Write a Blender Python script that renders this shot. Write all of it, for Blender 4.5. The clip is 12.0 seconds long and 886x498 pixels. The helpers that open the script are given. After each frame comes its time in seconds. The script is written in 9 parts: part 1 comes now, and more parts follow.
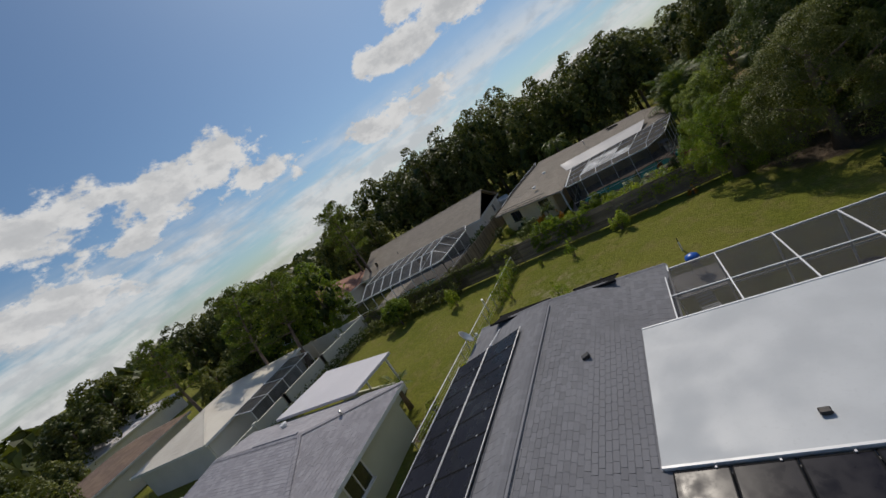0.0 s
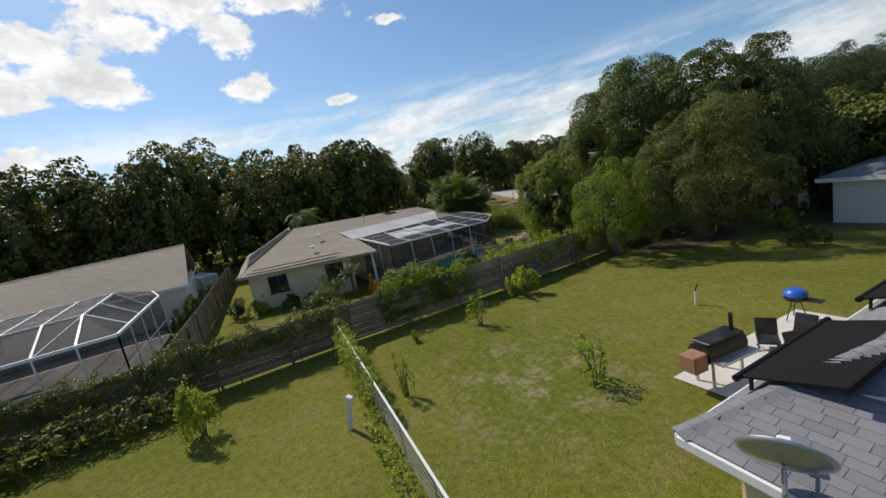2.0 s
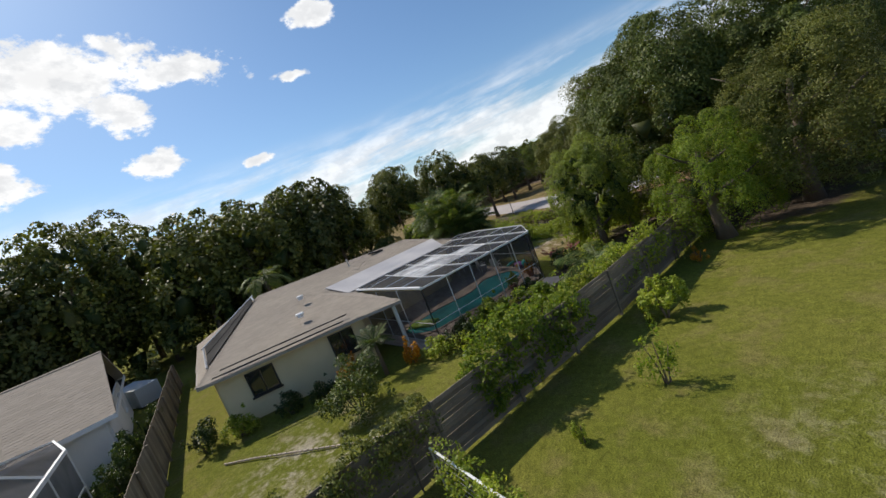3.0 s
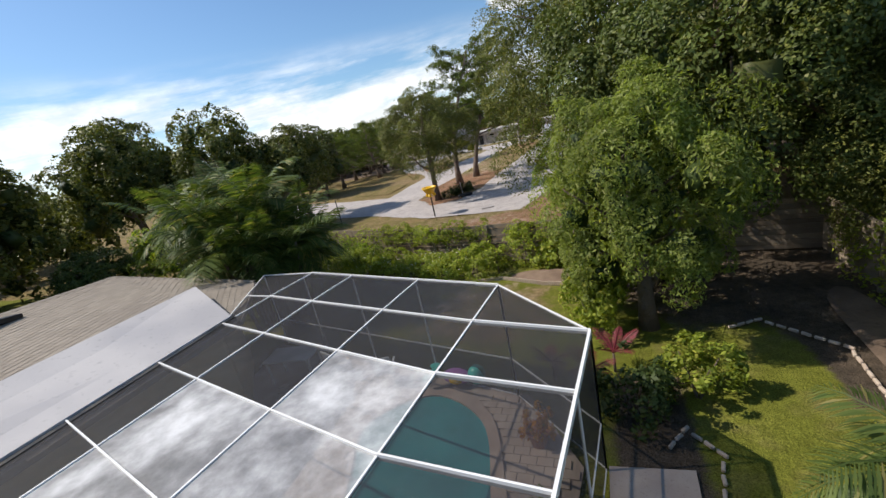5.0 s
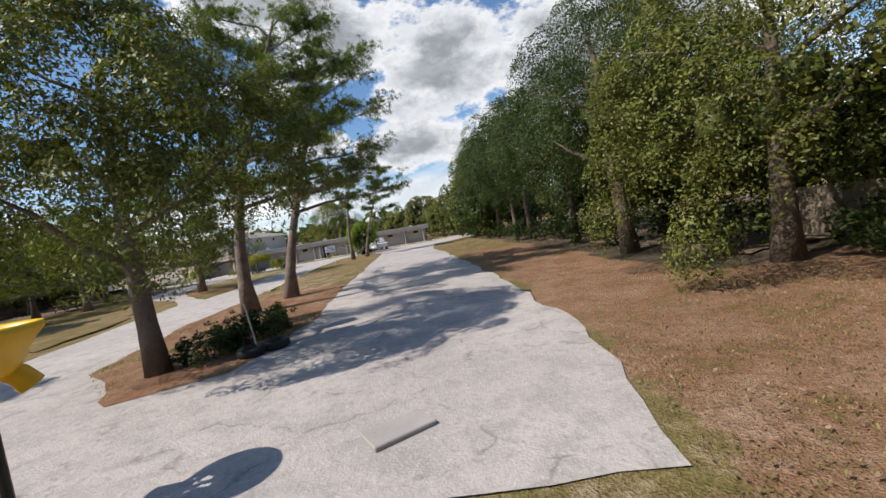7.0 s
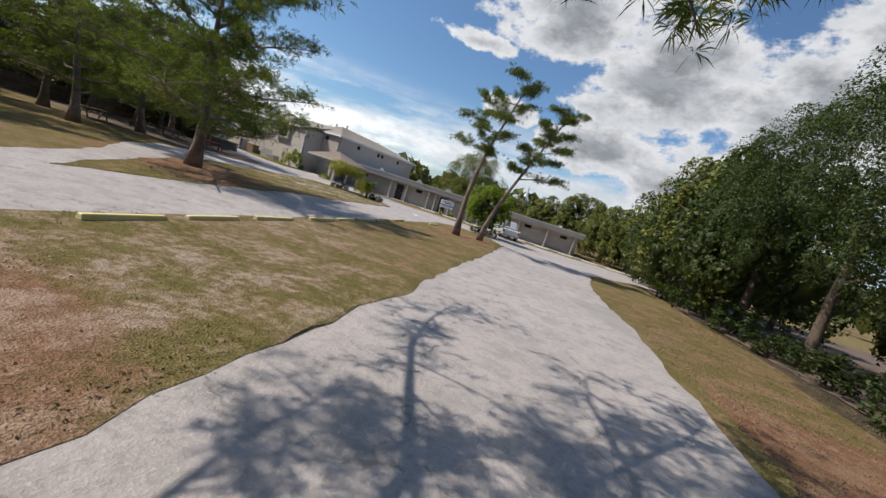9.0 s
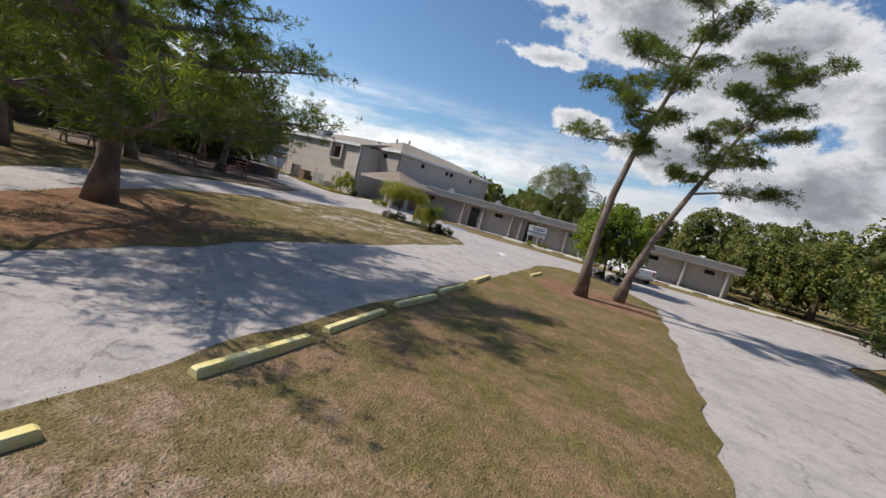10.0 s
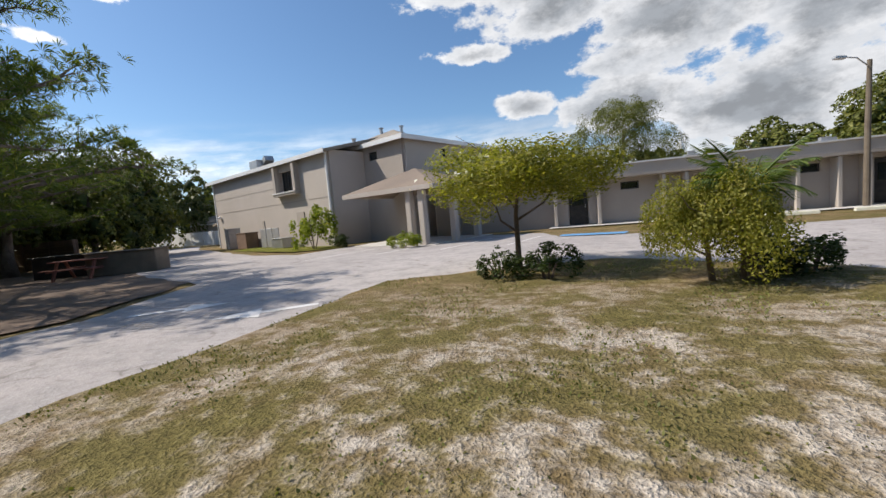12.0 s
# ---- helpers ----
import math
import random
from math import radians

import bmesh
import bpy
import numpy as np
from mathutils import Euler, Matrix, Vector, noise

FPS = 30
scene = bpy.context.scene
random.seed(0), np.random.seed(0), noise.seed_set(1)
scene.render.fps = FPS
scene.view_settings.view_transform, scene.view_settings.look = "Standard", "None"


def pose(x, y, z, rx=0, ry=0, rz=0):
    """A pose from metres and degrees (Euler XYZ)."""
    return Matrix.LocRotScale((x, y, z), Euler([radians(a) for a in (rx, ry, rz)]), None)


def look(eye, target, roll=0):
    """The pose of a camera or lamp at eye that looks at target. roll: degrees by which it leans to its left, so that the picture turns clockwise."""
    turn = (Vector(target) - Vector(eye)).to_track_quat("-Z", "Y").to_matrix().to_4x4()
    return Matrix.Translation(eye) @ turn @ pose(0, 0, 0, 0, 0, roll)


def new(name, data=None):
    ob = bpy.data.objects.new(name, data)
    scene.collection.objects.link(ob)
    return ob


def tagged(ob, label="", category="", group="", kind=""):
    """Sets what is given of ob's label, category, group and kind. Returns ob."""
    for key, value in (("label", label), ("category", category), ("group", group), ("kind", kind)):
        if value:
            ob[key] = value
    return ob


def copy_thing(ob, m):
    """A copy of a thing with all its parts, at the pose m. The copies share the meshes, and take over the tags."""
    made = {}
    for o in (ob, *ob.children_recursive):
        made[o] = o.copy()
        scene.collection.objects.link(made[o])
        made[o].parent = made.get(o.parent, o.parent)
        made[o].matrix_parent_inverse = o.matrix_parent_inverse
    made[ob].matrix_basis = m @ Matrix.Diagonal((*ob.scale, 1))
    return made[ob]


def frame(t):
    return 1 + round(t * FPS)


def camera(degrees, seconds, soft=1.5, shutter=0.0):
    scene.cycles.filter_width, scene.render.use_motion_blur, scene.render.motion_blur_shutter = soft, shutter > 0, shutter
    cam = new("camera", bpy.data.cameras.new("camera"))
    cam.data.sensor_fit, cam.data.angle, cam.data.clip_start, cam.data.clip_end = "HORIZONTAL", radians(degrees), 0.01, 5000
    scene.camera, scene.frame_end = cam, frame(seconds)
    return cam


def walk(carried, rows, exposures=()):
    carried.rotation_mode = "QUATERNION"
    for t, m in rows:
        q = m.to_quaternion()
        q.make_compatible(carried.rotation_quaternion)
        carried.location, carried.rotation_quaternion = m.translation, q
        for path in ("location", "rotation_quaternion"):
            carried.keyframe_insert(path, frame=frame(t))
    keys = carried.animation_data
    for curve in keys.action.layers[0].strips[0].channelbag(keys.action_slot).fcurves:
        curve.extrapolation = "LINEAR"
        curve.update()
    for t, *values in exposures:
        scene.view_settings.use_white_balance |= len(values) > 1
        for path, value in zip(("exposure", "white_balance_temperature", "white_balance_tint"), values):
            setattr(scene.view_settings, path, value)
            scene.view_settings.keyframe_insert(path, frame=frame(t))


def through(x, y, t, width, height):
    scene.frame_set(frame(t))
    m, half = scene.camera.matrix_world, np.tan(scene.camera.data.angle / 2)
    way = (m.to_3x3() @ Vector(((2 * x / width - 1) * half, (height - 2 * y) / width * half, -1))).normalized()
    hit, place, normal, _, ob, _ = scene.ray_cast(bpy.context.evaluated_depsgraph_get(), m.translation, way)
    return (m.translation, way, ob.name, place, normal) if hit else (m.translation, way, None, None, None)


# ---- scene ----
cam = camera(95.5, 12.0)
PATH = [
    (0, (42.416, -32.571, 10.278), (40.645, -33.435, 9.933), -32.6),
    (0.5, (39.761, -37.663, 10.228), (37.91, -37.932, 9.52), -26.7),
    (1, (36.552, -41.457, 8.963), (34.748, -41.247, 8.125), -17.3),
    (1.5, (32.618, -44.062, 7.614), (30.834, -43.465, 6.935), -11.7),
    (2, (28.426, -45.971, 6.353), (26.691, -45.043, 5.997), -11.1),
    (2.5, (24.051, -46.679, 6.18), (22.384, -45.6, 5.942), -17.4),
    (3, (19.666, -46.267, 6.339), (18.086, -45.071, 6.069), -21.2),
    (3.2, (18.105, -45.871, 6.413), (16.587, -44.602, 6.123), -20.1),
    (4.8, (7.375, -37.518, 6.453), (6.584, -35.775, 5.873), -10.2),
    (5, (6.067, -35.619, 6.037), (5.297, -33.863, 5.468), -12.6),
    (5.2, (4.794, -34.096, 5.628), (4.125, -32.286, 5.104), -13.4),
    (5.5, (3.38, -30.99, 5.185), (2.775, -29.167, 4.628), -17.9),
    (6, (0.4, -25.2, 3.9), (0.214, -23.242, 3.537), -20.9),
    (6.2, (-0.7, -22.2, 3.25), (-0.716, -20.22, 2.965), -24.0),
    (6.5, (-1.465, -18.675, 2.685), (-1.274, -16.692, 2.51), -22.0),
    (6.7, (-1.506, -16.584, 2.446), (-1.265, -14.603, 2.311), -17.1),
    (8.3, (-0.195, -0.177, 2.83), (-0.314, 1.813, 2.675), 11.9),
    (8.5, (-0.419, 1.971, 2.811), (-0.587, 3.956, 2.639), 14.2),
    (9, (-1.741, 7.513, 2.591), (-2.114, 9.461, 2.333), 17.6),
    (9.5, (-3.46, 13.123, 2.191), (-4.041, 15.012, 1.882), 15.6),
    (10, (-6.29, 18.921, 2.696), (-7.015, 20.766, 2.432), 14.8),
    (10.5, (-9.36, 23.614, 2.742), (-10.182, 25.426, 2.54), 18.1),
    (11, (-12.833, 28.37, 2.449), (-13.752, 30.134, 2.244), 15.8),
    (11.5, (-16.161, 32.566, 1.955), (-17.043, 34.35, 1.758), 5.5),
    (12, (-19.3, 36.737, 1.347), (-20.003, 38.601, 1.169), -5.0),
]
# exposure and the strengths of sun, sky and clouds
EXPOSURES = [(0.0, -0.7), (0.5, -0.6), (1.0, -0.40), (1.5, -0.3), (2.0, -0.05), (3.0, 0.05), (5.0, 0.34), (5.5, 0.46), (6.0, 0.66), (6.5, 0.48), (8.5, 0.3), (9.0, 0.15), (10.0, 0.14), (12.0, 0.3)]
SUN_POWER, SKY, CLOUD, SKY_TINT = 4.2, 0.105, 7.8, (0.82, 0.99, 1.10)
walk(cam, [(t, look(eye, target, roll)) for t, eye, target, roll in PATH], EXPOSURES)

# ---- sky and sun ----
SUN_AZ, SUN_EL = 194.0, 48.0
sun_dir = Vector((math.cos(radians(SUN_AZ)) * math.cos(radians(SUN_EL)), math.sin(radians(SUN_AZ)) * math.cos(radians(SUN_EL)), math.sin(radians(SUN_EL))))


def link(nt, a, b):
    nt.links.new(a, b)


def math_node(nt, op, a, b=None, clamp=False):
    n = nt.nodes.new("ShaderNodeMath")
    n.operation, n.use_clamp = op, clamp
    for k, v in enumerate((a, b)):
        if v is None:
            continue
        if isinstance(v, (int, float)):
            n.inputs[k].default_value = v
        else:
            link(nt, v, n.inputs[k])
    return n.outputs[0]


def ramp(nt, fac, lo, hi, a=0.0, b=1.0):
    n = nt.nodes.new("ShaderNodeMapRange")
    n.inputs["From Min"].default_value, n.inputs["From Max"].default_value = lo, hi
    n.inputs["To Min"].default_value, n.inputs["To Max"].default_value = a, b
    n.interpolation_type = "SMOOTHSTEP"
    link(nt, fac, n.inputs["Value"])
    return n.outputs["Result"]


def noise_node(nt, vec, scale, detail=4.0, rough=0.55, out="Fac"):
    n = nt.nodes.new("ShaderNodeTexNoise")
    n.inputs["Scale"].default_value, n.inputs["Detail"].default_value, n.inputs["Roughness"].default_value = scale, detail, rough
    if vec is not None:
        link(nt, vec, n.inputs["Vector"])
    return n.outputs[out]


def mix_rgb(nt, fac, a, b, mode="MIX"):
    n = nt.nodes.new("ShaderNodeMix")
    n.data_type, n.blend_type = "RGBA", mode
    ins = [s for s in n.inputs if s.enabled]
    for s, v in zip((n.inputs[0], n.inputs[6], n.inputs[7]), (fac, a, b)):
        if isinstance(v, (int, float)):
            s.default_value = v
        elif isinstance(v, tuple):
            s.default_value = (*v[:3], 1.0)
        else:
            link(nt, v, s)
    return n.outputs[2]


world = bpy.data.worlds.new("sky")
scene.world = world
world.use_nodes = True
wt = world.node_tree
wt.nodes.clear()
w_out, w_bg, w_sky = wt.nodes.new("ShaderNodeOutputWorld"), wt.nodes.new("ShaderNodeBackground"), wt.nodes.new("ShaderNodeTexSky")
w_sky.sky_type, w_sky.sun_disc = "NISHITA", False
w_sky.sun_elevation, w_sky.sun_rotation = radians(SUN_EL), radians(90 - SUN_AZ)
w_sky.air_density, w_sky.dust_density, w_sky.ozone_density = 1.0, 0.8, 2.5
w_bg.inputs["Strength"].default_value = SKY
w_co = wt.nodes.new("ShaderNodeTexCoord")
w_sep = wt.nodes.new("ShaderNodeSeparateXYZ")
link(wt, w_co.outputs["Generated"], w_sep.inputs[0])
# the sky's own bearings: degrees round from the middle of the view, degrees above the horizon
MID = radians(150.0)
w_rot = wt.nodes.new("ShaderNodeVectorRotate")
w_rot.rotation_type = "Z_AXIS"
w_rot.inputs["Angle"].default_value = -MID
link(wt, w_co.outputs["Generated"], w_rot.inputs["Vector"])
w_rs = wt.nodes.new("ShaderNodeSeparateXYZ")
link(wt, w_rot.outputs[0], w_rs.inputs[0])
s_az = math_node(wt, "MULTIPLY", math_node(wt, "ARCTAN2", w_rs.outputs["Y"], w_rs.outputs["X"]), 57.296)
s_el = math_node(wt, "MULTIPLY", math_node(wt, "ARCSINE", w_rs.outputs["Z"]), 57.296)
w_flat = wt.nodes.new("ShaderNodeMapping")
w_flat.inputs["Scale"].default_value = (1.0, 1.0, 1.7)
link(wt, w_co.outputs["Generated"], w_flat.inputs["Vector"])
puff = noise_node(wt, w_flat.outputs[0], 9.0, 11.0, 0.64)
broad = noise_node(wt, w_flat.outputs[0], 3.2, 3.0, 0.5)
# each heap: bearing, height, half width, half height in degrees
CUMULUS = [(178, 24.5, 11, 3.6), (167, 23.4, 8, 3.2), (184, 20.5, 6, 3), (173, 20.5, 4.5, 3), (188, 16.5, 6, 2.4), (147, 25.5, 5, 1.6), (172, 15, 3.6, 1.8), (161.5, 12, 2.0, 0.8), (153, 20.3, 3, 0.9), (230, 15, 11, 3.2), (242, 17, 8, 3.2),
           (219.5, 11.5, 7, 2.4), (246, 8.5, 10, 3.8), (201, 9, 10, 2.6), (197, 15.5, 7, 2.2), (193, 19.5, 5, 2), (238, 11.5, 5, 1.8), (104.5, 20, 5.5, 1.3)]
BANK = [(106, 30, 10, 5.5), (93, 25.5, 13, 5.5), (79, 22, 13, 9), (64, 18, 13, 10), (86, 11.5, 9, 3.4), (72, 10, 12, 7), (98, 13, 5, 2.0), (84, 38, 28, 11), (50, 26, 18, 16)]


def heaps(rows):
    """How far inside the nearest heap a direction lies: 1 in its middle, 0 at its rim, below 0 outside."""
    best = None
    for az_, el_, ra_, re_ in rows:
        u_ = math_node(wt, "MULTIPLY", math_node(wt, "SUBTRACT", s_az, az_ - 150.0), 1.0 / ra_)
        v_ = math_node(wt, "MULTIPLY", math_node(wt, "SUBTRACT", s_el, el_), 1.0 / re_)
        d_ = math_node(wt, "SUBTRACT", 1.0, math_node(wt, "SQRT", math_node(wt, "ADD", math_node(wt, "MULTIPLY", u_, u_), math_node(wt, "MULTIPLY", v_, v_))))
        best = d_ if best is None else math_node(wt, "MAXIMUM", best, d_)
    return math_node(wt, "MAXIMUM", best, -1.0)


swell = math_node(wt, "ADD", math_node(wt, "MULTIPLY", math_node(wt, "SUBTRACT", puff, 0.5), 3.3), math_node(wt, "MULTIPLY", math_node(wt, "SUBTRACT", broad, 0.5), 1.5))
bank = math_node(wt, "ADD", math_node(wt, "MULTIPLY", heaps(BANK), 1.45), math_node(wt, "MULTIPLY", swell, 0.85))
dens = math_node(wt, "MAXIMUM", math_node(wt, "ADD", heaps(CUMULUS), swell), bank)
cloud = ramp(wt, dens, 0.0, 0.34)
core = ramp(wt, dens, 0.3, 1.2)
# thin streaks low over the horizon
w_vec = wt.nodes.new("ShaderNodeCombineXYZ")
link(wt, math_node(wt, "MULTIPLY", s_az, 0.035), w_vec.inputs[0])
link(wt, math_node(wt, "ADD", math_node(wt, "MULTIPLY", s_el, 0.20), math_node(wt, "MULTIPLY", s_az, 0.012)), w_vec.inputs[1])
streak = ramp(wt, noise_node(wt, w_vec.outputs[0], 1.0, 7.0, 0.6), 0.38, 0.58, 0.0, 0.85)
low = ramp(wt, w_sep.outputs["Z"], 0.235, 0.13)
cloud_all = math_node(wt, "MAXIMUM", cloud, math_node(wt, "MULTIPLY", streak, low))
# the bank to the north is seen from its shaded side
side = wt.nodes.new("ShaderNodeVectorMath")
side.operation = "DOT_PRODUCT"
link(wt, w_co.outputs["Generated"], side.inputs[0])
side.inputs[1].default_value = Vector((0.25, 0.85, 0.45)).normalized()
cloud_col = mix_rgb(wt, math_node(wt, "MULTIPLY", core, ramp(wt, side.outputs["Value"], 0.72, 0.95, 0.2, 1.0)), mix_rgb(wt, ramp(wt, side.outputs["Value"], 0.7, 0.93), (1.28, 1.28, 1.28), (0.84, 0.85, 0.88)), (0.31, 0.33, 0.36))
# billows: lit towards the sun, grey away from it
w_off = wt.nodes.new("ShaderNodeVectorMath")
w_off.operation = "ADD"
link(wt, w_flat.outputs[0], w_off.inputs[0])
w_off.inputs[1].default_value = sun_dir * 0.035
billow = math_node(wt, "SUBTRACT", noise_node(wt, w_flat.outputs[0], 13.0, 6.0, 0.58), noise_node(wt, w_off.outputs[0], 13.0, 6.0, 0.58))
cloud_col = mix_rgb(wt, ramp(wt, billow, 0.10, -0.12, 0.0, 0.36), cloud_col, (0.55, 0.59, 0.65))
bright = wt.nodes.new("ShaderNodeVectorMath")
bright.operation = "SCALE"
link(wt, cloud_col, bright.inputs[0])
bright.inputs["Scale"].default_value = CLOUD
sky_col = mix_rgb(wt, 1.0, w_sky.outputs[0], SKY_TINT, "MULTIPLY")
link(wt, mix_rgb(wt, cloud_all, sky_col, bright.outputs[0]), w_bg.inputs["Color"])
link(wt, w_bg.outputs[0], w_out.inputs[0])

sun = new("sun", bpy.data.lights.new("sun", "SUN"))
sun.data.energy, sun.data.angle, sun.data.color = SUN_POWER, radians(0.6), (1.0, 0.91, 0.80)
sun.matrix_world = look(sun_dir * 200, (0, 0, 0))

# ---- materials ----
MATS = {}


def base_mat(name):
    m = bpy.data.materials.new(name)
    m.use_nodes = True
    nt = m.node_tree
    b = nt.nodes["Principled BSDF"]
    MATS[name] = m
    return m, nt, b


def geo_pos(nt):
    return nt.nodes.new("ShaderNodeNewGeometry").outputs["Position"]


def bump(nt, b, height, strength=0.3, dist=0.02):
    n = nt.nodes.new("ShaderNodeBump")
    n.inputs["Strength"].default_value, n.inputs["Distance"].default_value = strength, dist
    link(nt, height, n.inputs["Height"])
    link(nt, n.outputs[0], b.inputs["Normal"])


def surface(name, col, col2, rough=0.8, metal=0.0, big=0.6, fine=25.0, relief=0.3, depth=0.01, island=0.0, obj=0.0, spec=0.5, stain=0.35):
    """A plain surface: two scales of variation, fine relief, and a spread from piece to piece."""
    m, nt, b = base_mat(name)
    p = geo_pos(nt)
    n1, n2 = noise_node(nt, p, big, 5.0), noise_node(nt, p, fine, 3.0)
    c = mix_rgb(nt, ramp(nt, n1, 0.32, 0.68), col, col2)
    dark = tuple(v * (1 - stain) for v in col)
    c = mix_rgb(nt, ramp(nt, n2, 0.55, 0.8, 0.0, 0.7), c, dark)
    if island or obj:
        g = nt.nodes.new("ShaderNodeNewGeometry").outputs["Random Per Island"] if island else nt.nodes.new("ShaderNodeObjectInfo").outputs["Random"]
        h = nt.nodes.new("ShaderNodeHueSaturation")
        link(nt, c, h.inputs["Color"])
        k = island or obj
        link(nt, ramp(nt, g, 0.0, 1.0, 1.0 - k, 1.0 + k), h.inputs["Value"])
        c = h.outputs[0]
    link(nt, c, b.inputs["Base Color"])
    link(nt, ramp(nt, n1, 0.3, 0.7, max(0.05, rough - 0.1), min(1.0, rough + 0.1)), b.inputs["Roughness"])
    b.inputs["Metallic"].default_value = metal
    b.inputs["Specular IOR Level"].default_value = spec
    if relief:
        bump(nt, b, n2, relief, depth)
    return m


def leaf_mat(name, a, c, tip, through=0.2):
    """Leaves: colour from leaf to leaf, light passing through, a waxy gloss."""
    m, nt, b = base_mat(name)
    g = nt.nodes.new("ShaderNodeNewGeometry")
    r = g.outputs["Random Per Island"]
    col = mix_rgb(nt, ramp(nt, r, 0.0, 0.75), a, c)
    col = mix_rgb(nt, ramp(nt, r, 0.86, 1.0), col, tip)
    n = noise_node(nt, g.outputs["Position"], 0.5, 3.0)
    h = nt.nodes.new("ShaderNodeHueSaturation")
    link(nt, col, h.inputs["Color"])
    link(nt, ramp(nt, n, 0.3, 0.7, 0.75, 1.25), h.inputs["Value"])
    link(nt, h.outputs[0], b.inputs["Base Color"])
    b.inputs["Roughness"].default_value = 0.5
    b.inputs["Specular IOR Level"].default_value = 0.22
    t = nt.nodes.new("ShaderNodeBsdfTranslucent")
    warm = mix_rgb(nt, 1.0, h.outputs[0], (1.5, 1.6, 0.5), "MULTIPLY")
    link(nt, warm, t.inputs["Color"])
    mx = nt.nodes.new("ShaderNodeMixShader")
    mx.inputs[0].default_value = through
    link(nt, b.outputs[0], mx.inputs[1])
    link(nt, t.outputs[0], mx.inputs[2])
    link(nt, mx.outputs[0], nt.nodes["Material Output"].inputs["Surface"])
    return m


LEAF_OAK = leaf_mat("leaf_oak", (0.080, 0.095, 0.021), (0.146, 0.158, 0.036), (0.228, 0.210, 0.052))
LEAF_WOOD = leaf_mat("leaf_wood", (0.058, 0.070, 0.021), (0.10, 0.112, 0.033), (0.14, 0.14, 0.046))
LEAF_MANGO = leaf_mat("leaf_mango", (0.056, 0.078, 0.018), (0.104, 0.132, 0.030), (0.19, 0.195, 0.05))
LEAF_BRIGHT = leaf_mat("leaf_bright", (0.097, 0.150, 0.021), (0.188, 0.245, 0.036), (0.308, 0.310, 0.057), 0.45)
LEAF_SPRAY = leaf_mat("leaf_spray", (0.12, 0.16, 0.034), (0.23, 0.27, 0.06), (0.32, 0.33, 0.12), 0.42)
LEAF_HEDGE = leaf_mat("leaf_hedge", (0.15, 0.20, 0.028), (0.29, 0.335, 0.05), (0.40, 0.37, 0.06), 0.36)
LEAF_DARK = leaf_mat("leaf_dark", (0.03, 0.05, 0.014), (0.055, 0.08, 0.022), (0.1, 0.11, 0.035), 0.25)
LEAF_YELLOW = leaf_mat("leaf_yellow", (0.15, 0.16, 0.03), (0.26, 0.25, 0.05), (0.42, 0.36, 0.1), 0.42)
LEAF_PINE = leaf_mat("leaf_pine", (0.06, 0.09, 0.024), (0.125, 0.155, 0.04), (0.21, 0.2, 0.06), 0.4)
LEAF_PALM = leaf_mat("leaf_palm", (0.05, 0.085, 0.02), (0.12, 0.16, 0.04), (0.28, 0.24, 0.09), 0.3)
LEAF_ORANGE = leaf_mat("leaf_orange", (0.35, 0.12, 0.01), (0.5, 0.24, 0.02), (0.2, 0.2, 0.03))
LEAF_RED = leaf_mat("leaf_red", (0.14, 0.025, 0.035), (0.24, 0.045, 0.06), (0.1, 0.05, 0.03))
PETAL = leaf_mat("petal", (0.75, 0.72, 0.62), (0.8, 0.8, 0.75), (0.8, 0.7, 0.5))
LITTER = leaf_mat("litter", (0.16, 0.105, 0.065), (0.25, 0.17, 0.11), (0.34, 0.26, 0.17), 0.15)
GRASS_BLADE = leaf_mat("grass_blade", (0.13, 0.145, 0.04), (0.19, 0.195, 0.06), (0.32, 0.26, 0.12))
BARK = surface("bark", (0.10, 0.075, 0.055), (0.17, 0.13, 0.10), 0.95, fine=14, relief=0.9, depth=0.04)
BARK_PINE = surface("bark_pine", (0.135, 0.10, 0.08), (0.24, 0.19, 0.155), 0.95, big=2.0, fine=9, relief=1.0, depth=0.05)
SHINGLE_GREY = surface("shingle_grey", (0.165, 0.165, 0.178), (0.21, 0.21, 0.222), 0.92, big=0.35, fine=60, island=0.09, stain=0.3)
SHINGLE_LIGHT = surface("shingle_light", (0.29, 0.28, 0.30), (0.35, 0.335, 0.355), 0.92, big=0.35, fine=60, island=0.10, stain=0.25)
SHINGLE_TAN = surface("shingle_tan", (0.24, 0.205, 0.165), (0.30, 0.26, 0.21), 0.92, big=0.35, fine=60, island=0.07, stain=0.25)
SHINGLE_BROWN = surface("shingle_brown", (0.15, 0.10, 0.075), (0.2, 0.14, 0.1), 0.92, big=0.35, fine=60, island=0.14)
TILE_RED = surface("tile_red", (0.36, 0.16, 0.10), (0.26, 0.13, 0.09), 0.85, big=0.5, fine=20, island=0.2)
ROOF_WHITE = surface("roof_white", (0.50, 0.52, 0.53), (0.45, 0.47, 0.48), 0.6, big=0.7, fine=12, relief=0.1, stain=0.12)
ROOF_GREYWHITE = surface("roof_greywhite", (0.56, 0.54, 0.56), (0.62, 0.60, 0.62), 0.7, big=0.5, fine=12, relief=0.1, stain=0.15)
STRIP_GREY = surface("strip_grey", (0.40, 0.385, 0.385), (0.50, 0.48, 0.47), 0.6, big=0.5, fine=8, relief=0.1, stain=0.25)
ROOF_CREAM = surface("roof_cream", (0.62, 0.56, 0.46), (0.7, 0.65, 0.55), 0.6, big=0.5, fine=12, relief=0.1, stain=0.12)
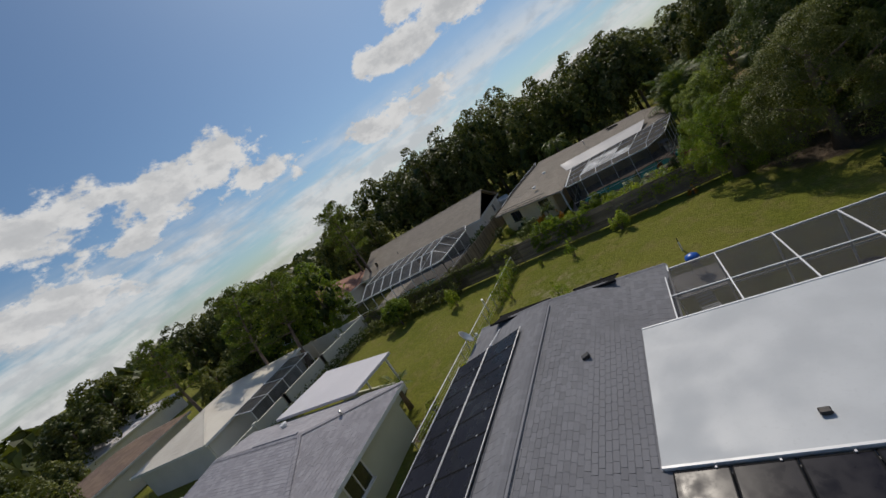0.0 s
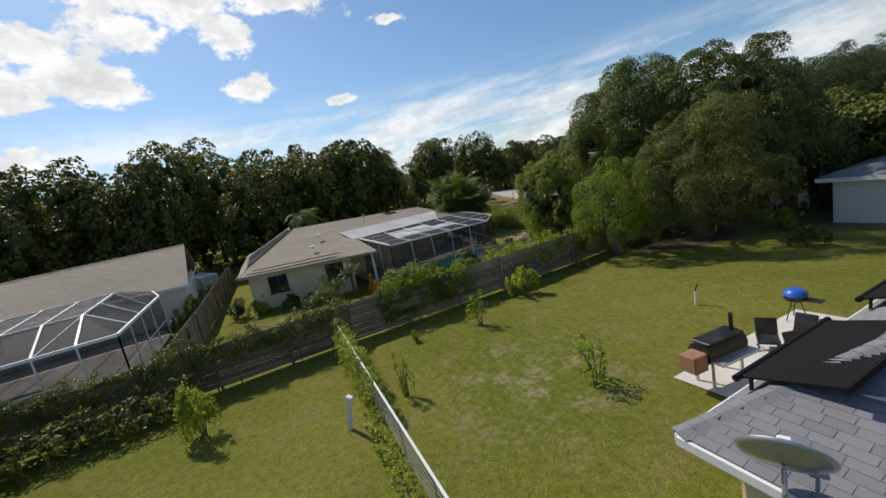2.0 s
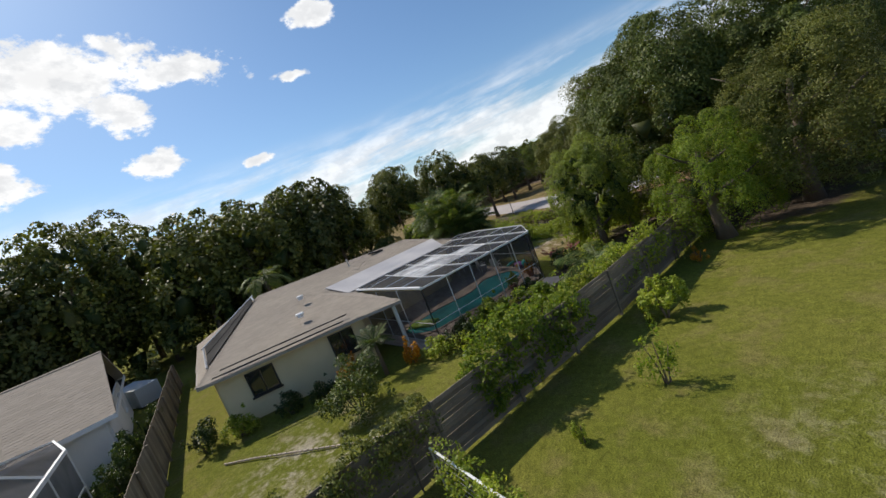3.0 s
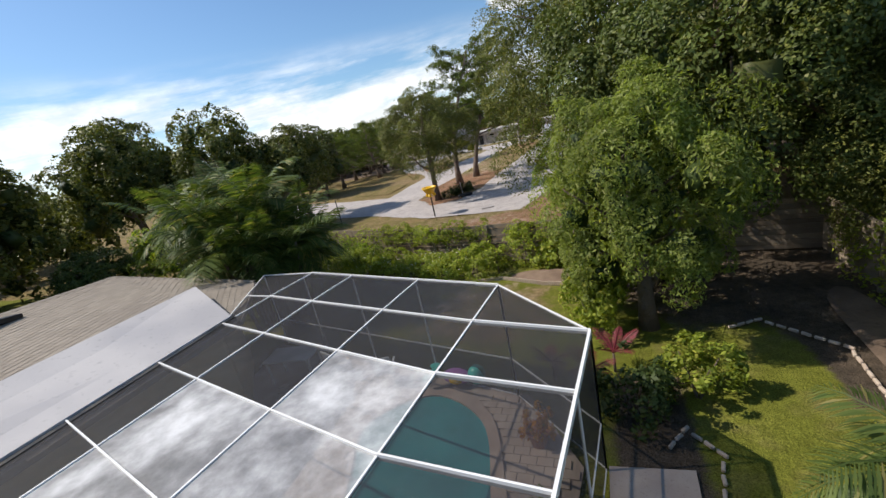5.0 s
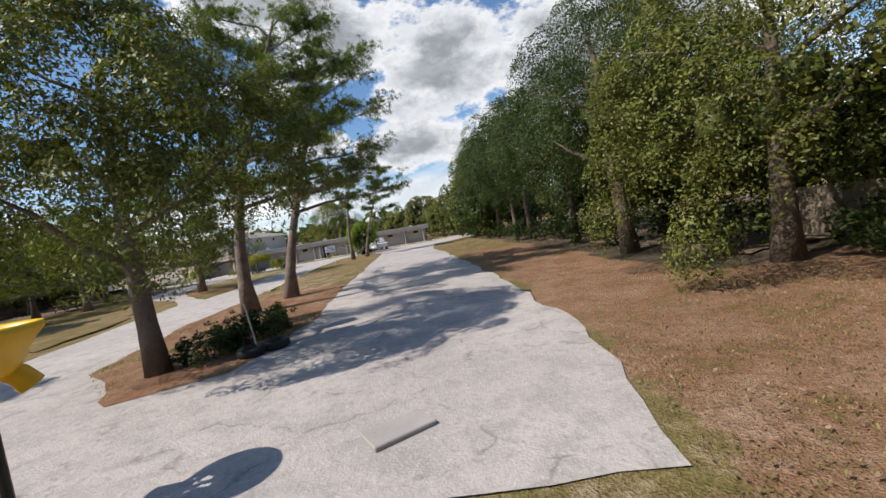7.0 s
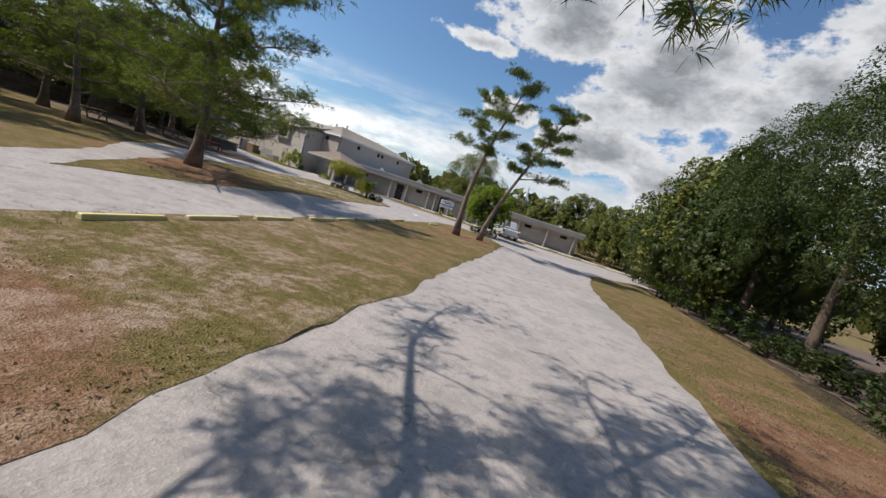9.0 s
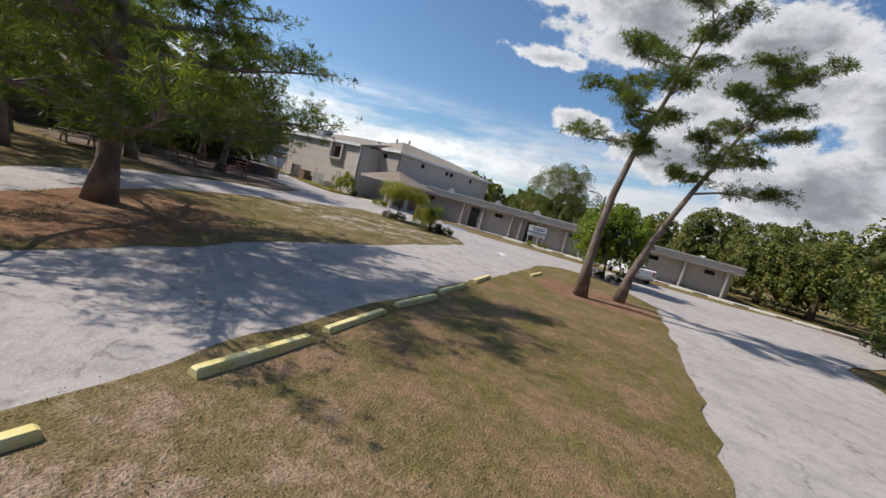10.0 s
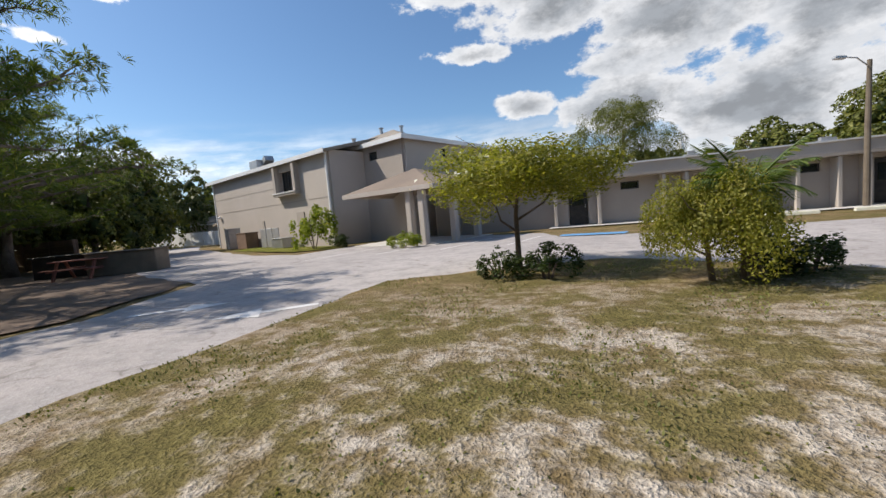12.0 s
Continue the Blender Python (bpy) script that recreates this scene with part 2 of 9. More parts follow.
SHINGLE_PORCH = surface("shingle_porch", (0.20, 0.155, 0.12), (0.26, 0.205, 0.16), 0.92, big=0.35, fine=60, stain=0.25)
STUCCO_BEIGE = surface("stucco_beige", (0.74, 0.58, 0.34), (0.80, 0.65, 0.41), 0.9, fine=45, relief=0.35)
STUCCO_GREEN = surface("stucco_green", (0.55, 0.55, 0.42), (0.6, 0.6, 0.48), 0.9, fine=45, relief=0.35)
STUCCO_WHITE = surface("stucco_white", (0.70, 0.68, 0.64), (0.76, 0.74, 0.70), 0.9, fine=45, relief=0.35)
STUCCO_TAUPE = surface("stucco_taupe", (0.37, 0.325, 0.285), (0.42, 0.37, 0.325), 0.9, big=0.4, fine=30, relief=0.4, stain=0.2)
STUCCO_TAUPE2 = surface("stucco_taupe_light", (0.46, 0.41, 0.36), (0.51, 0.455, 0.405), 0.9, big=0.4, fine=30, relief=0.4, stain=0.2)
CONCRETE = surface("concrete", (0.52, 0.50, 0.46), (0.6, 0.57, 0.53), 0.9, big=0.8, fine=20, relief=0.3)
WALL_CREAM = surface("wall_cream", (0.55, 0.53, 0.46), (0.62, 0.6, 0.53), 0.9, big=0.5, fine=20, relief=0.3)
PAINT_WHITE = surface("paint_white", (0.78, 0.78, 0.77), (0.72, 0.72, 0.71), 0.45, fine=30, relief=0.05, stain=0.1)
PAINT_YELLOW = surface("paint_yellow", (0.72, 0.60, 0.22), (0.78, 0.70, 0.38), 0.7, big=2.0, fine=14, relief=0.25, stain=0.3)
STOP_WHITE = surface("stop_white", (0.72, 0.68, 0.5), (0.76, 0.74, 0.62), 0.8, big=2.0, fine=14, relief=0.25, stain=0.2)
WOOD_GREY = surface("wood_grey", (0.165, 0.13, 0.095), (0.24, 0.195, 0.145), 0.92, big=1.2, fine=18, relief=0.5, obj=0.25)
WOOD_BROWN = surface("wood_brown", (0.13, 0.085, 0.06), (0.2, 0.13, 0.09), 0.9, big=1.2, fine=18, relief=0.5, obj=0.2)
WOOD_RED = surface("wood_red", (0.25, 0.10, 0.08), (0.33, 0.14, 0.1), 0.85, big=1.2, fine=18, relief=0.4)
METAL_DARK = surface("metal_dark", (0.03, 0.03, 0.032), (0.06, 0.055, 0.05), 0.5, 0.6, big=3, fine=30, relief=0.1)
METAL_GREY = surface("metal_grey", (0.4, 0.41, 0.42), (0.5, 0.5, 0.5), 0.4, 0.7, big=3, fine=30, relief=0.1)
METAL_GALV = surface("metal_galvanised", (0.5, 0.5, 0.5), (0.42, 0.42, 0.43), 0.5, 0.5, big=3, fine=30, relief=0.1)
RUST = surface("rust", (0.25, 0.12, 0.07), (0.35, 0.2, 0.13), 0.9, big=2, fine=20, relief=0.3)
YELLOW_PLASTIC = surface("yellow_plastic", (0.85, 0.52, 0.01), (0.78, 0.46, 0.01), 0.4, big=2, fine=30, relief=0.03, stain=0.1)
BLUE_PLASTIC = surface("blue_plastic", (0.02, 0.12, 0.5), (0.02, 0.1, 0.42), 0.4, relief=0.03, stain=0.1)
TEAL_PLASTIC = surface("teal_plastic", (0.05, 0.5, 0.42), (0.08, 0.56, 0.48), 0.35, relief=0.03, stain=0.1)
PURPLE_PLASTIC = surface("purple_plastic", (0.35, 0.12, 0.42), (0.4, 0.16, 0.46), 0.35, relief=0.03, stain=0.1)
WHITE_PLASTIC = surface("white_plastic", (0.75, 0.76, 0.76), (0.7, 0.72, 0.72), 0.35, relief=0.03, stain=0.08)
LIME_PLASTIC = surface("lime_plastic", (0.45, 0.65, 0.08), (0.4, 0.6, 0.08), 0.4, relief=0.03, stain=0.1)
RUBBER = surface("rubber", (0.02, 0.02, 0.02), (0.035, 0.035, 0.033), 0.85, fine=40, relief=0.2)
CAR_PAINT = surface("car_paint_white", (0.72, 0.73, 0.74), (0.74, 0.75, 0.76), 0.25, relief=0.0, stain=0.03)
DARK_GLASS = surface("dark_glass", (0.012, 0.014, 0.016), (0.02, 0.022, 0.024), 0.12, relief=0.0, stain=0.1, spec=0.8)
PANEL_GLASS = surface("panel_glass", (0.008, 0.008, 0.014), (0.012, 0.012, 0.02), 0.3, big=2.0, fine=40, relief=0.02, depth=0.003, stain=0.3, spec=0.1)
MAT_BLACK = surface("solar_mat_black", (0.008, 0.008, 0.009), (0.013, 0.013, 0.013), 0.85, fine=30, relief=0.3, spec=0.15)
PAVER = surface("paver", (0.42, 0.33, 0.27), (0.5, 0.41, 0.34), 0.9, big=1.5, fine=30, relief=0.3, island=0.14)
COPING = surface("coping", (0.40, 0.30, 0.24), (0.48, 0.38, 0.31), 0.85, big=1.5, fine=25, relief=0.25)
DECK = surface("deck_cool", (0.56, 0.51, 0.45), (0.62, 0.57, 0.51), 0.9, big=0.8, fine=30, relief=0.25)
STONE = surface("edging_stone", (0.42, 0.33, 0.26), (0.5, 0.42, 0.34), 0.9, big=3.0, fine=20, relief=0.4, island=0.2)
MULCH = surface("mulch", (0.15, 0.10, 0.07), (0.24, 0.17, 0.12), 0.98, big=1.6, fine=14, relief=0.7, depth=0.03)
SOIL = surface("soil", (0.10, 0.07, 0.05), (0.17, 0.12, 0.085), 0.98, big=1.0, fine=10, relief=0.8, depth=0.04)
PATCH = surface("asphalt_patch", (0.30, 0.28, 0.27), (0.36, 0.34, 0.33), 0.95, big=1.0, fine=40, relief=0.4)
LINE_PAINT = surface("line_paint", (0.74, 0.73, 0.72), (0.62, 0.6, 0.58), 0.8, big=3.0, fine=18, relief=0.1, stain=0.25)
BLUE_PAINT = surface("blue_paint", (0.10, 0.28, 0.5), (0.14, 0.32, 0.54), 0.8, big=3.0, fine=18, relief=0.1)
TERRA = surface("terracotta", (0.32, 0.15, 0.09), (0.38, 0.2, 0.13), 0.85, fine=25)
SIGN_BLUE = surface("sign_blue", (0.05, 0.08, 0.25), (0.06, 0.1, 0.3), 0.6, relief=0.02)

# the road: pale crushed shell and worn asphalt with cracks and tyre-dark streaks
m, nt, b = base_mat("road_shell")
p = geo_pos(nt)
r1, r2, r3 = noise_node(nt, p, 0.18, 5.0), noise_node(nt, p, 1.6, 6.0, 0.65), noise_node(nt, p, 28.0, 3.0)
col = mix_rgb(nt, ramp(nt, r1, 0.3, 0.7), (0.385, 0.35, 0.338), (0.465, 0.425, 0.41))
col = mix_rgb(nt, ramp(nt, r2, 0.40, 0.7, 0.0, 0.8), col, (0.29, 0.275, 0.262))
r4 = noise_node(nt, p, 7.0, 5.0, 0.7)
col = mix_rgb(nt, ramp(nt, r4, 0.48, 0.68, 0.0, 0.6), col, (0.25, 0.228, 0.215))
col = mix_rgb(nt, ramp(nt, r3, 0.5, 0.75, 0.0, 0.55), col, (0.56, 0.53, 0.51))
vor = nt.nodes.new("ShaderNodeTexVoronoi")
vor.feature = "DISTANCE_TO_EDGE"
vor.inputs["Scale"].default_value = 0.42
wob = nt.nodes.new("ShaderNodeVectorMath")
wob.operation = "ADD"
link(nt, p, wob.inputs[0])
link(nt, noise_node(nt, p, 1.2, 3.0, 0.6, "Color"), wob.inputs[1])
link(nt, wob.outputs[0], vor.inputs["Vector"])
crack = math_node(nt, "MULTIPLY", ramp(nt, vor.outputs["Distance"], 0.018, 0.0), ramp(nt, r2, 0.42, 0.6))
col = mix_rgb(nt, math_node(nt, "MULTIPLY", crack, 0.75), col, (0.2, 0.18, 0.16))
link(nt, col, b.inputs["Base Color"])
b.inputs["Roughness"].default_value = 0.95
b.inputs["Specular IOR Level"].default_value = 0.25
bump(nt, b, math_node(nt, "ADD", r3, math_node(nt, "MULTIPLY", r4, 1.5)), 0.45, 0.025)
ROAD = m

# the ground: kinds of turf and soil blended by where they lie
m, nt, b = base_mat("turf")
p = geo_pos(nt)


def zone(name):
    n = nt.nodes.new("ShaderNodeAttribute")
    n.attribute_name = name
    return n.outputs["Fac"]


g1, g2, g3, g4 = noise_node(nt, p, 0.12, 5.0), noise_node(nt, p, 0.9, 6.0, 0.62), noise_node(nt, p, 5.0, 5.0, 0.65), noise_node(nt, p, 34.0, 3.0, 0.6)


def broken(zn, k=0.55):
    """A zone's rim broken up by the turf's own unevenness."""
    s = math_node(nt, "ADD", zone(zn), math_node(nt, "MULTIPLY", math_node(nt, "SUBTRACT", math_node(nt, "ADD", math_node(nt, "MULTIPLY", g2, 0.6), math_node(nt, "MULTIPLY", g3, 0.4)), 0.5), k * 3.2))
    return ramp(nt, s, 0.35, 0.65)


lawn = mix_rgb(nt, ramp(nt, g1, 0.35, 0.65), (0.150, 0.165, 0.024), (0.20, 0.20, 0.038))
lawn = mix_rgb(nt, ramp(nt, g2, 0.46, 0.72, 0.0, 0.65), lawn, (0.235, 0.195, 0.075))
dry = mix_rgb(nt, ramp(nt, g2, 0.38, 0.66), (0.178, 0.150, 0.055), (0.275, 0.195, 0.10))
dry = mix_rgb(nt, ramp(nt, g1, 0.45, 0.7, 0.0, 0.55), dry, (0.30, 0.215, 0.13))
straw = mix_rgb(nt, ramp(nt, g2, 0.35, 0.7), (0.25, 0.135, 0.08), (0.33, 0.21, 0.135))
straw = mix_rgb(nt, ramp(nt, g3, 0.55, 0.75, 0.0, 0.5), straw, (0.17, 0.10, 0.065))
sand = mix_rgb(nt, ramp(nt, g2, 0.35, 0.7), (0.43, 0.375, 0.305), (0.54, 0.48, 0.41))
soil = mix_rgb(nt, ramp(nt, g2, 0.35, 0.7), (0.075, 0.06, 0.045), (0.14, 0.105, 0.075))
col = mix_rgb(nt, broken("dry"), lawn, dry)
col = mix_rgb(nt, broken("straw", 0.4), col, straw)
col = mix_rgb(nt, broken("soil", 0.4), col, soil)
bare = math_node(nt, "MULTIPLY", zone("sand"), ramp(nt, math_node(nt, "ADD", math_node(nt, "MULTIPLY", g2, 0.55), math_node(nt, "MULTIPLY", g3, 0.45)), 0.46, 0.60))
col = mix_rgb(nt, bare, col, sand)
h = nt.nodes.new("ShaderNodeHueSaturation")
link(nt, col, h.inputs["Color"])
link(nt, math_node(nt, "MULTIPLY", ramp(nt, g4, 0.25, 0.75, 0.62, 1.32), ramp(nt, g3, 0.3, 0.7, 0.82, 1.16)), h.inputs["Value"])
link(nt, h.outputs[0], b.inputs["Base Color"])
b.inputs["Roughness"].default_value = 1.0
b.inputs["Specular IOR Level"].default_value = 0.1
bump(nt, b, math_node(nt, "ADD", g4, math_node(nt, "MULTIPLY", g3, 1.5)), 0.9, 0.06)
TURF = m

# insect screen: a dark weave, half see-through, with a dull sheen
m, nt, b = base_mat("insect_screen")
b.inputs["Base Color"].default_value = (0.035, 0.035, 0.04, 1)
b.inputs["Roughness"].default_value, b.inputs["Specular IOR Level"].default_value = 0.7, 0.2
tr, mx = nt.nodes.new("ShaderNodeBsdfTransparent"), nt.nodes.new("ShaderNodeMixShader")
link(nt, ramp(nt, noise_node(nt, geo_pos(nt), 1.3, 4.0), 0.3, 0.7, 0.56, 0.68), mx.inputs[0])
link(nt, tr.outputs[0], mx.inputs[1])
link(nt, b.outputs[0], mx.inputs[2])
link(nt, mx.outputs[0], nt.nodes["Material Output"].inputs["Surface"])
SCREEN = m
# the same screen with the sun's glare painted in as pale, denser blotches
m, nt, b = base_mat("glare_screen")
glare = ramp(nt, noise_node(nt, geo_pos(nt), 0.9, 6.0, 0.62), 0.24, 0.78)
link(nt, mix_rgb(nt, glare, (0.22, 0.22, 0.23), (0.80, 0.81, 0.82)), b.inputs["Base Color"])
b.inputs["Roughness"].default_value = 0.6
tr, mx = nt.nodes.new("ShaderNodeBsdfTransparent"), nt.nodes.new("ShaderNodeMixShader")
link(nt, math_node(nt, "ADD", math_node(nt, "MULTIPLY", glare, 0.32), 0.54), mx.inputs[0])
link(nt, tr.outputs[0], mx.inputs[1])
link(nt, b.outputs[0], mx.inputs[2])
link(nt, mx.outputs[0], nt.nodes["Material Output"].inputs["Surface"])
SCREEN_GLARE = m

# pool water over its painted shell
m, nt, b = base_mat("pool_water")
b.inputs["Base Color"].default_value = (0.05, 0.30, 0.31, 1)
b.inputs["Roughness"].default_value = 0.05
bump(nt, b, noise_node(nt, geo_pos(nt), 3.0, 2.0), 0.08, 0.02)
WATER = m
m, nt, b = base_mat("window_glass")
b.inputs["Base Color"].default_value = (0.02, 0.025, 0.028, 1)
b.inputs["Roughness"].default_value, b.inputs["Specular IOR Level"].default_value = 0.04, 0.9
GLASS = m

# ---- building helpers ----


def mesh_from(name, verts, faces, mat, smooth=False):
    me = bpy.data.meshes.new(name)
    me.from_pydata([tuple(v) for v in verts], [], [tuple(f) for f in faces])
    me.materials.append(mat)
    if smooth:
        me.polygons.foreach_set("use_smooth", [True] * len(me.polygons))
    me.update()
    return me


def bm_mesh(name, bm, mat, smooth=False):
    me = bpy.data.meshes.new(name)
    bm.normal_update()
    bm.to_mesh(me)
    bm.free()
    me.materials.append(mat)
    if smooth:
        me.polygons.foreach_set("use_smooth", [True] * len(me.polygons))
    return me


def part(name, bm, mat, parent=None, label="", smooth=False):
    """A mesh of its own under a thing or a part; bm may be a bmesh or a finished mesh."""
    me = bm if isinstance(bm, bpy.types.Mesh) else bm_mesh(name, bm, mat, smooth)
    ob = new(name, me)
    if parent is not None:
        ob.parent = parent
    return tagged(ob, label)


def thing(name, x, y, z=0.0, turn=0.0, label="", category="", group="", kind=""):
    ob = new(name)
    ob.empty_display_size = 0.2
    ob.matrix_world = pose(x, y, z, 0, 0, turn)
    return tagged(ob, label, category, group, kind)


def add_box(bm, sx, sy, sz, x=0, y=0, z=0, rx=0, ry=0, rz=0, bevel=0.0):
    """A box with its middle at (x, y, z), edges rounded a little."""
    g = bmesh.ops.create_cube(bm, size=1.0, matrix=pose(x, y, z, rx, ry, rz) @ Matrix.Diagonal((sx, sy, sz, 1)))
    if bevel:
        edges = {e for v in g["verts"] for e in v.link_edges}
        bmesh.ops.bevel(bm, geom=list(edges), offset=bevel, segments=1, affect="EDGES", profile=0.6)
    return bm


def box(sx, sy, sz, x=0, y=0, z=0, rx=0, ry=0, rz=0, bevel=0.0):
    return add_box(bmesh.new(), sx, sy, sz, x, y, z, rx, ry, rz, bevel)


def add_tube(bm, pts, radii, n=8, cap=True):
    """A round, tapered limb along a line of points."""
    pts = [Vector(q) for q in pts]
    rings = []
    for k, q in enumerate(pts):
        d = (pts[min(k + 1, len(pts) - 1)] - pts[max(k - 1, 0)]).normalized()
        side = d.cross(Vector((0.3, 1, 0.1))).normalized()
        other = d.cross(side)
        r = radii[k] if not isinstance(radii, (int, float)) else radii
        rings.append([bm.verts.new(q + (side * math.cos(a) + other * math.sin(a)) * r) for a in (2 * math.pi * j / n for j in range(n))])
    for a, c in zip(rings, rings[1:]):
        for j in range(n):
            bm.faces.new((a[j], a[(j + 1) % n], c[(j + 1) % n], c[j]))
    if cap:
        bm.faces.new(rings[0][::-1])
        bm.faces.new(rings[-1])
    return bm


def tube(pts, radii, n=8):
    return add_tube(bmesh.new(), pts, radii, n)


def beam_between(a, c, w, h):
    """A bar from a to c with a rectangular section, upright where it can be."""
    a, c = Vector(a), Vector(c)
    d = c - a
    q = d.to_track_quat("X", "Z").to_matrix().to_4x4()
    bm = bmesh.new()
    bmesh.ops.create_cube(bm, size=1.0, matrix=Matrix.Translation((a + c) / 2) @ q @ Matrix.Diagonal((d.length, w, h, 1)))
    return bm


def lathe(profile, n=20):
    """A turned shape from (radius, height) pairs."""
    bm = bmesh.new()
    rings = [[bm.verts.new((r * math.cos(2 * math.pi * j / n), r * math.sin(2 * math.pi * j / n), z)) for j in range(n)] for r, z in profile]
    for a, c in zip(rings, rings[1:]):
        for j in range(n):
            bm.faces.new((a[j], a[(j + 1) % n], c[(j + 1) % n], c[j]))
    return bm


def slab(pts, z0, z1):
    """A flat plate with a given outline; z0 and z1 its under and upper side."""
    bm = bmesh.new()
    lo, hi = [bm.verts.new((x, y, z0)) for x, y in pts], [bm.verts.new((x, y, z1)) for x, y in pts]
    bm.faces.new(hi)
    bm.faces.new(lo[::-1])
    for k in range(len(pts)):
        j = (k + 1) % len(pts)
        bm.faces.new((lo[k], lo[j], hi[j], hi[k]))
    bmesh.ops.recalc_face_normals(bm, faces=bm.faces)
    return bm


def plate(pts, thick):
    """A sloping plate: its upper side through the 3D points, thick metres deep straight down."""
    bm = bmesh.new()
    hi, lo = [bm.verts.new(q) for q in pts], [bm.verts.new((q[0], q[1], q[2] - thick)) for q in pts]
    bm.faces.new(hi)
    bm.faces.new(lo[::-1])
    for k in range(len(pts)):
        j = (k + 1) % len(pts)
        bm.faces.new((lo[k], lo[j], hi[j], hi[k]))
    bmesh.ops.recalc_face_normals(bm, faces=bm.faces)
    return bm


def wavy(pts, step=0.6, amp=0.12, seed=1, closed=True):
    """An outline with its straight runs broken up, as a worn edge is."""
    rnd, out = random.Random(seed), []
    n = len(pts)
    for k in range(n if closed else n - 1):
        a, c = Vector(pts[k]), Vector(pts[(k + 1) % n])
        m_ = max(1, int((c - a).length / step))
        side = Vector((-(c - a).y, (c - a).x)).normalized()
        for j in range(m_):
            q = a.lerp(c, j / m_)
            q = q + side * (noise.noise(Vector((q.x * 0.5, q.y * 0.5, seed))) * amp * 1.6 + rnd.uniform(-amp, amp) * 0.5)
            out.append((q.x, q.y))
    return out


def flat_sheet(name, pts, z, mat):
    """A thin ground sheet with an outline, triangulated."""
    bm = bmesh.new()
    f = bm.faces.new([bm.verts.new((x, y, z)) for x, y in pts])
    f.normal_update()
    if f.normal.z < 0:
        f.normal_flip()
        f.normal_update()
    bmesh.ops.triangulate(bm, faces=bm.faces[:], ngon_method="EAR_CLIP")
    bm.normal_update()
    for f in bm.faces:
        if f.normal.z < 0:
            f.normal_flip()
    return bm_mesh(name, bm, mat)


def inside(X, Y, poly):
    """Which of the points lie in a polygon."""
    hit, n = np.zeros(X.shape, bool), len(poly)
    for k in range(n):
        (x1, y1), (x2, y2) = poly[k], poly[(k + 1) % n]
        if y1 == y2:
            continue
        c = ((y1 > Y) != (y2 > Y)) & (X < (x2 - x1) * (Y - y1) / (y2 - y1) + x1)
        hit ^= c
    return hit


# ---- ground and roads ----
EAST_ROAD = [(-5.9, -9.4), (0.85, -10.3), (2.0, -6.0), (2.5, 2.0), (2.7, 12.0), (2.8, 22.0), (2.6, 31.0), (3.6, 40.0), (9.0, 47.0), (22.0, 50.0), (22.0, 57.0), (7.0, 57.0), (3.0, 55.0), (-4.0, 54.3), (-12.0, 53.2), (-16.0, 52.4), (-20.6, 53.2), (-21.5, 56.0),
             (-25.5, 57.0), (-31.0, 56.5), (-32.0, 51.5), (-36.5, 53.0), (-44.0, 57.5), (-52.0, 62.5), (-60.0, 69.0), (-63.0, 65.0), (-53.0, 56.5), (-43.0, 50.5), (-33.5, 46.0), (-29.2, 44.4), (-27.8, 41.0), (-28.2, 36.0), (-27.6, 31.0), (-24.5, 26.0), (-19.0, 20.0),
             (-16.5, 15.5), (-16.2, 10.0), (-15.5, 2.5), (-22.0, 4.4), (-32.0, 8.5), (-46.0, 15.0), (-60.0, 22.0), (-62.0, 17.5), (-47.0, 9.5), (-36.0, 3.9), (-26.0, -0.9), (-17.7, -4.5), (-13.0, -5.9)]
ISLAND_TREES = [(-10.2, -1.6), (-7.6, -4.9), (-5.4, -4.2), (-4.5, 0.5), (-4.6, 8.0), (-4.2, 16.0), (-4.0, 24.0), (-3.6, 32.0), (-3.4, 40.5), (-5.4, 45.6), (-8.6, 46.0), (-9.7, 43.0), (-9.9, 36.0), (-10.4, 30.0), (-10.5, 22.0), (-10.4, 12.0), (-10.8, 4.0)]
ISLAND_PALMS = [(-15.3, 16.5), (-15.0, 22.0), (-15.2, 28.0), (-14.7, 33.0), (-14.5, 38.0), (-14.1, 42.0), (-15.6, 44.6), (-19.0, 46.3), (-21.6, 45.3), (-23.4, 44.2), (-23.6, 40.0), (-23.7, 35.0), (-23.2, 30.5), (-21.0, 25.6), (-17.6, 20.0)]
WEST_VERGE = [(-22.5, 7.5), (-17.0, 5.2), (-17.6, 12.0), (-20.5, 17.5), (-27.5, 15.5)]


def fine(lo, hi, a, c, step, far):
    mid = list(np.arange(a, c + step / 2, step))
    left = [a - far * (1.5 ** k) for k in range(14, -1, -1) if a - far * (1.5 ** k) > lo]
    right = [c + far * (1.5 ** k) for k in range(15) if c + far * (1.5 ** k) < hi]
    return np.array([lo] + left + mid + right + [hi])


gx, gy = fine(-2600, 2600, -64, 50, 0.65, 3.0), fine(-2600, 2600, -92, 74, 0.65, 3.0)
GX, GY = np.meshgrid(gx, gy)
near = np.exp(-((np.maximum(0, np.abs(GX) - 80) / 40) ** 2))
GZ = 0.035 * np.sin(GX * 0.7 + 1.3) * np.sin(GY * 0.53) - 0.035
nxg, nyg = len(gx), len(gy)
idx = np.arange(nxg * nyg).reshape(nyg, nxg)
quads = np.stack([idx[:-1, :-1], idx[:-1, 1:], idx[1:, 1:], idx[1:, :-1]], -1).reshape(-1, 4)
gm = bpy.data.meshes.new("ground")
gm.vertices.add(nxg * nyg)
gm.vertices.foreach_set("co", np.stack([GX, GY, GZ], -1).astype(np.float32).ravel())
gm.loops.add(quads.size)
